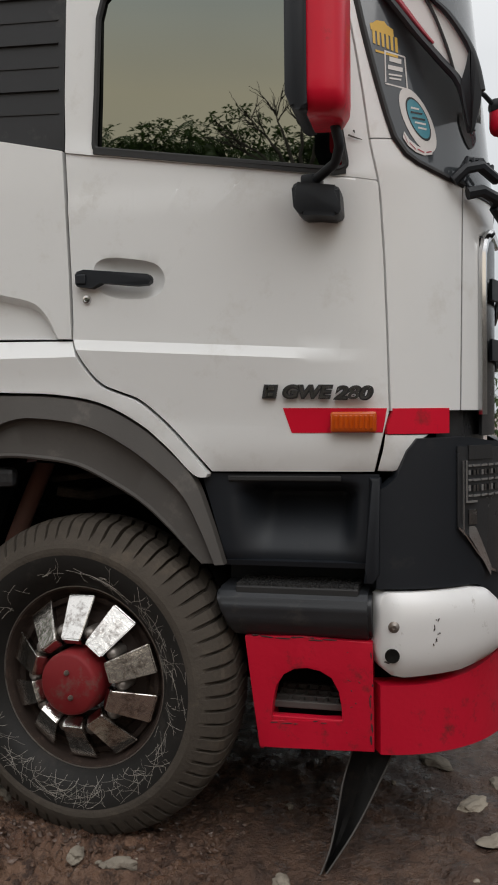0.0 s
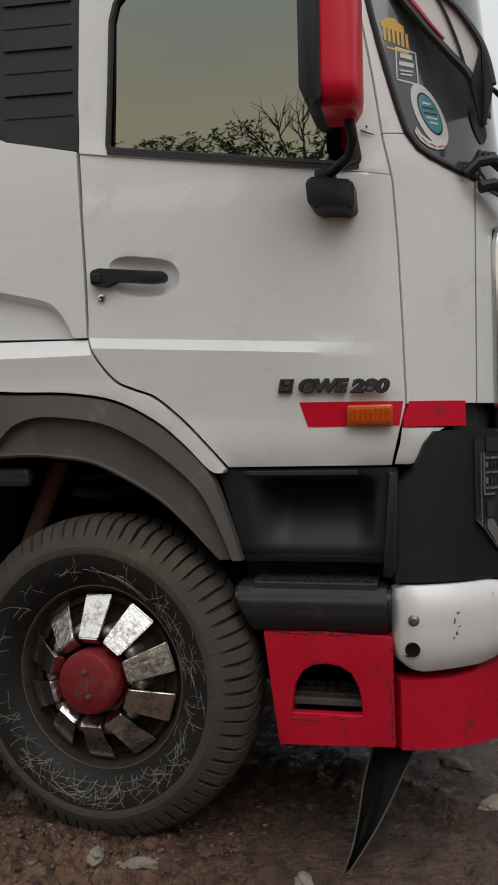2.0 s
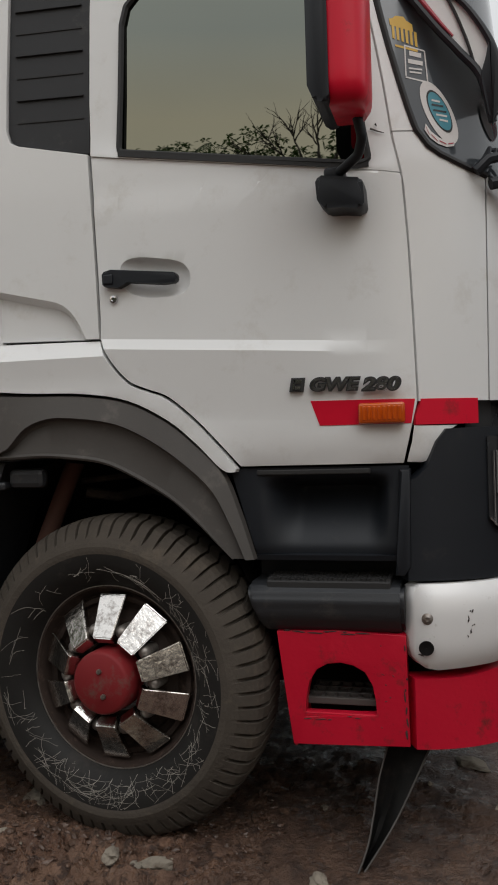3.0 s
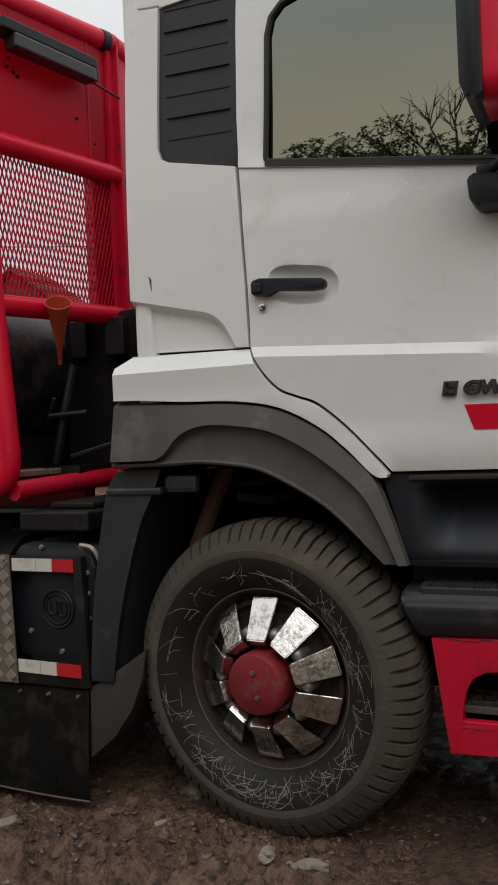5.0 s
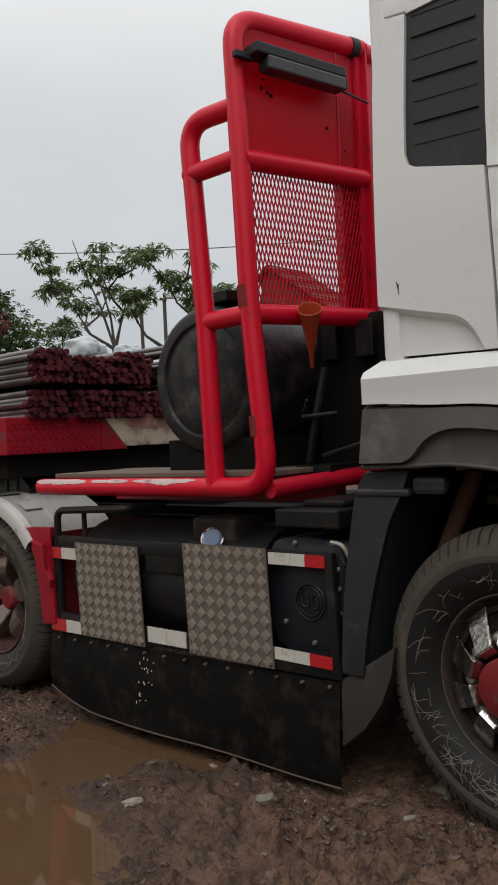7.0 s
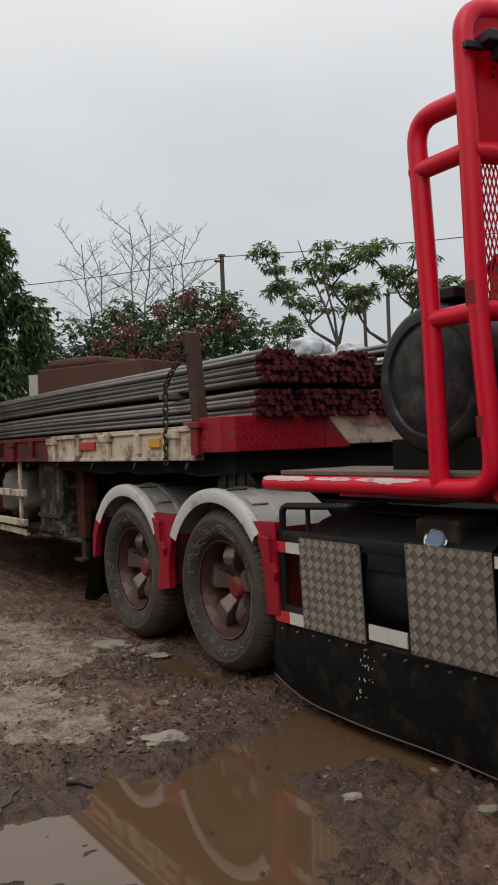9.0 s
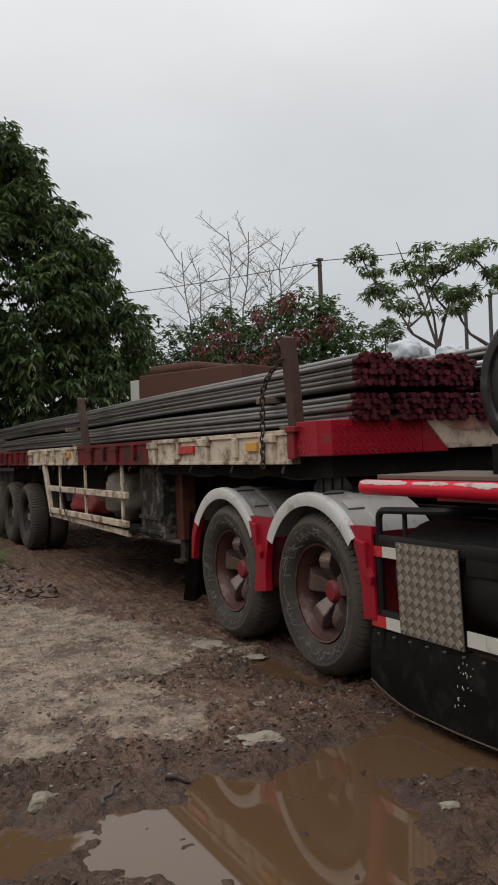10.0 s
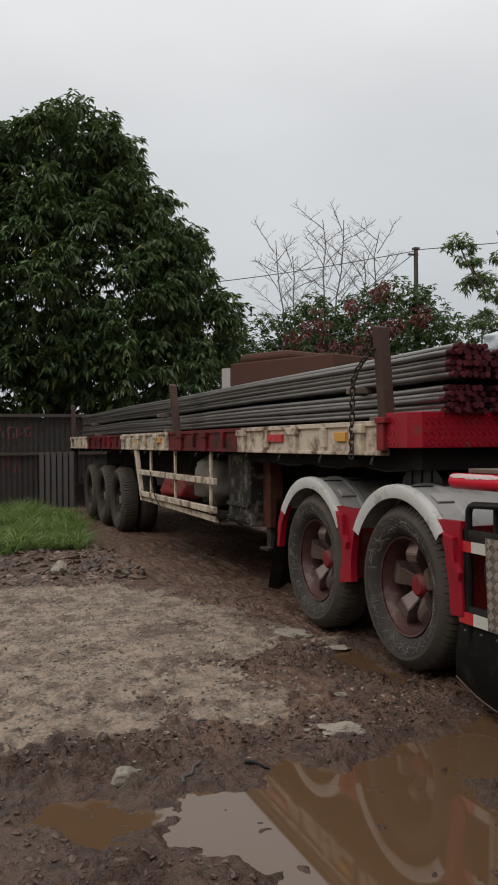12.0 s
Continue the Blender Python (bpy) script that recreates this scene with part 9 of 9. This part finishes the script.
# ---- what the window mirrors: trees behind the camera ----
rng = random.Random(2)
row = thing("tree_row", "dark trees and palms across the yard", "trees", at=(-4, -17, 0))
blobs = []
for k in range(15):
    x = -14 + k * 1.3
    h = 7.9 + rng.uniform(-0.3, 0.3) + (0.15 if x > -4.5 else 0)
    for z in (h - 0.8, h - 2.6, h - 4.4):
        blobs.append((x + rng.uniform(-0.4, 0.4), -17 + rng.uniform(-1, 1), z, 1.3, 1.1, 1.2))
put_under(leaf_cloud("foliage", blobs, 26000, (0.17, 0.034), 0.4, LEAF_DK, 17, None, "", 6, 0.7), row)
rng = random.Random(23)
for x, z, lean, ln in ((-8.2, 8.6, 0.2, 1.7), (-6.9, 8.4, 0.5, 1.4), (-5.3, 8.35, 0.6, 1.4), (-9.8, 8.8, 0.1, 1.8), (-3.6, 8.1, 0.4, 1.2)):
    bm = bmesh.new()
    top = Vector((x, -16, z - 1.1))
    tube(bm, [(x - 0.2, -16, -0.1), top], 0.14, 8)
    # feathered fronds, blown to one side
    for k in range(15):
        a = 2 * math.pi * k / 15 + rng.uniform(-0.2, 0.2)
        up = rng.uniform(0.5, 1.25)
        pts = []
        for j in range(9):
            u = j / 8
            pts.append(top + Vector(((math.cos(a) * 0.8 + lean) * ln * u, math.sin(a) * 0.8 * ln * u, ln * (up * u - 0.75 * u * u))))
        tube(bm, pts, 0.02, 4, taper=0.006)
        for p, q in zip(pts[1:], pts[2:]):
            t_ = (q - p).normalized()
            for side in (1, -1):
                for m_ in range(3):
                    c = p.lerp(q, m_ / 3)
                    e = c + (t_ * 0.8 + t_.cross(Vector((0, 0, 1))) * side * 0.5 + Vector((0, 0, -0.75))).normalized() * 0.42 * rng.uniform(0.7, 1.1)
                    w = t_ * 0.022
                    bm.faces.new([bm.verts.new(v) for v in (c - w, c + w, e)])
    put_under(link("palm", bm, LEAF_DK, None), row)
nb = thing("bare_garden_tree", "leafless tree with spreading branches", "tree", at=(-1.35, -14, 0))
bm = bmesh.new()
r_ = random.Random(41)
limbs(bm, (-1.3, -14, -0.1), (-1.5, -14, 6.0), 0.15, 0.09, 0, r_)
for e in ((-3.2, -14.2, 7.35), (-3.1, -13.6, 6.95), (-2.7, -14, 7.65), (-2.2, -14.3, 7.9), (-1.5, -14, 8.0), (-0.7, -13.6, 7.7), (-0.1, -14.2, 7.2)):
    c_ = Vector((-1.5, -14, 5.9))
    e = Vector(e)
    bow = c_.lerp(e, 0.5) + Vector((0, 0, 0.1))
    limbs(bm, c_, bow, 0.05, 0.034, 0, r_, 0.5, 2, 0.06)
    limbs(bm, bow, bow.lerp(e, 0.72), 0.030, 0.016, 2, r_, 0.9, 5, 0.06, 0.15)
put_under(link("branchwork", bm, BARK, None), nb)

# ---- ground clutter ----
def scatter_stones(name, n, area, size, mat, seed, label, cat, keep=None):
    r = random.Random(seed)
    verts, faces = [], []
    base = bmesh.new()
    bmesh.ops.create_icosphere(base, subdivisions=1, radius=1)
    bv = [v.co.copy() for v in base.verts]
    bf = [[v.index for v in f.verts] for f in base.faces]
    base.free()
    k = 0
    while k < n:
        x, y = r.uniform(area[0], area[1]), r.uniform(area[2], area[3])
        if keep and not keep(x, y, r):
            continue
        k += 1
        s = size * (0.35 + r.random() ** 3 * 1.6)
        e = Euler((r.uniform(-.4, .4), r.uniform(-.4, .4), r.uniform(0, 6.3)))
        sx, sy, sz = r.uniform(0.8, 1.6), r.uniform(0.6, 1.0), r.uniform(0.3, 0.6)
        i = len(verts)
        z = ground_z(x, y) + s * sz * 0.25
        for v in bv:
            w = 1 + 0.5 * noise.noise(v * 2 + Vector((k * 1.7, 0, 0)))
            p = Vector((v.x * sx, v.y * sy, v.z * sz)) * s * w
            p.rotate(e)
            verts.append((x + p.x, y + p.y, z + p.z))
        faces += [[i + q for q in f] for f in bf]
    me = bpy.data.meshes.new(name)
    me.from_pydata(verts, [], faces)
    ob = place(name, me, mat)
    tagged(ob, label, cat, kind="stuff")


dry = lambda x, y, r: dent(x, y) < 0.1
scatter_stones("gravel", 6500, (-7.5, -2.4, -2.7, 0.1), 0.009, STONE, 1, "small pale gravel stones on the ground", "gravel", lambda x, y, r: dry(x, y, r) and r.random() < 0.1 + gravel_at(x, y))
scatter_stones("pebbles", 300, (-3.0, 2.4, -2.2, 0.8), 0.009, STONE, 2, "scattered pale pebbles in mud", "pebbles", dry)
scatter_stones("mud_clods", 9000, (-4.4, 0.6, -2.5, 0.5), 0.0098, CLOD, 3, "churned lumps of wet brown mud", "mud", lambda x, y, r: dry(x, y, r) and gravel_at(x, y) < 0.6 and noise.noise((x * 2.6, y * 2.6, 12.5)) > -0.25 + 0.35 * r.random())
scatter_stones("rubble", 700, (-11.2, -7.4, -3.4, -0.5), 0.045, CLOD, 4, "rubble and mud clods at the grass edge", "rubble", dry)


def loose_stone(x, y, s, flat, seed, mat=STONE):
    bm = bmesh.new()
    bmesh.ops.create_icosphere(bm, subdivisions=3, radius=1)
    for v in bm.verts:
        w = 1 + 0.55 * noise.noise(v.co * 1.3 + Vector((seed * 3.1, 0, 0))) + 0.15 * noise.noise(v.co * 4 + Vector((seed, 1, 0)))
        v.co = Vector((v.co.x * 1.3, v.co.y * 0.8, v.co.z * flat)) * w * s
    o = link("stone", bm, mat, None)
    o.location = (x, y, ground_z(x, y) + s * flat * 0.2)
    o.rotation_euler = (0, 0, seed * 1.3)
    return tagged(o, "pale rough stone lying in mud", "stone", "loose stones")


for k, (x, y, s, fl) in enumerate(((-2.50, -0.80, 0.09, 0.25), (-2.62, -0.92, 0.05, 0.2), (-0.40, -0.01, 0.022, 0.5), (-0.42, 0.28, 0.06, 0.35), (0.22, -0.12, 0.04, 0.5), (-2.31, -1.96, 0.045, 0.8), (-8.36, -1.40, 0.13, 0.8),
                                   (1.35, 0.55, 0.05, 0.35), (1.22, 0.9, 0.06, 0.3), (1.42, 0.3, 0.05, 0.4), (0.06, -0.1, 0.035, 0.5), (-1.45, 0.02, 0.02, 0.5), (-0.95, -0.20, 0.035, 0.5), (-2.05, -0.30, 0.03, 0.5), (-3.05, -0.52, 0.03, 0.5),
                                   (0.75, -0.1, 0.035, 0.5), (-4.6, -0.15, 0.14, 0.14), (-4.1, -0.02, 0.08, 0.15), (1.48, 0.75, 0.05, 0.5), (-1.35, -0.55, 0.03, 0.6))):
    loose_stone(x, y, s, fl, k + 1)

# grass patch near the fence
r = np.random.default_rng(6)
verts, faces = [], []
for k in range(26000):
    x, y = r.uniform(-16.5, -9.6), r.uniform(-4.2, -0.25)
    edge = -0.35 - 0.06 * (x + 16.5) + 0.3 * noise.noise((x * 1.5, y * 1.5, 3)) + 0.3 * noise.noise((x * 4.5, y * 4.5, 3))
    if y > edge or x > -10.3 + 0.9 * noise.noise((y * 3, 1, 1)):
        continue
    z = ground_z(x, y)
    a = r.random() * 6.28
    h = 0.06 + 0.30 * r.random() * max(0.15, 0.6 + 1.3 * noise.noise((x * 1.4, y * 1.4, 5)))
    w = 0.016
    dx, dy = math.cos(a), math.sin(a)
    lx, ly = r.normal() * 0.15, r.normal() * 0.15
    i = len(verts)
    verts += [(x - dx * w, y - dy * w, z), (x + dx * w, y + dy * w, z), (x + dx * w * 0.6 + lx * 0.5, y + dy * w * 0.6 + ly * 0.5, z + h * 0.6), (x - dx * w * 0.6 + lx * 0.5, y - dy * w * 0.6 + ly * 0.5, z + h * 0.6), (x + lx * 1.6, y + ly * 1.6, z + h)]
    faces += [(i, i + 1, i + 2, i + 3), (i + 3, i + 2, i + 4)]
me = bpy.data.meshes.new("grass")
me.from_pydata(verts, [], faces)
tagged(place("grass", me, GRASS), "fresh green grass tufts by the fence", "grass", kind="stuff")
scatter_stones("litter", 900, (-7.6, -2.6, -2.7, 0.0), 0.008, CLOD, 12, "dark crumbs and litter over the gravel", "crumbs", lambda x, y, r: gravel_at(x, y) > 0.4)


def stick(x0, y0, x1, y1, r, mat, label, seed):
    """A crooked stick lying on the mud."""
    g = random.Random(seed)
    a, b = Vector((x0, y0, 0)), Vector((x1, y1, 0))
    pts = []
    for i in range(6):
        p = a.lerp(b, i / 5) + Vector((g.uniform(-1, 1), g.uniform(-1, 1), 0)) * (b - a).length * 0.05
        pts.append((p.x, p.y, ground_z(p.x, p.y) + r * 0.6))
    bm = bmesh.new()
    tube(bm, pts, r, 7, taper=r * 0.5)
    tagged(link("stick", bm, mat, None, smooth=True), label, "stick", "sticks in the mud")


stick(-2.86, -1.56, -2.93, -1.38, 0.008, TWIG_DK, "thin grey stick lying on wet mud", 1)
stick(-2.19, -1.74, -2.37, -1.58, 0.010, TWIG_DK, "dark muddy stick at the puddle edge", 2)
stick(-3.01, -2.40, -2.81, -2.38, 0.009, WOOD, "short pale stick on the gravel edge", 3)
stick(-2.29, -1.40, -2.24, -1.30, 0.011, BLACK, "short black stick beside the puddle", 4)
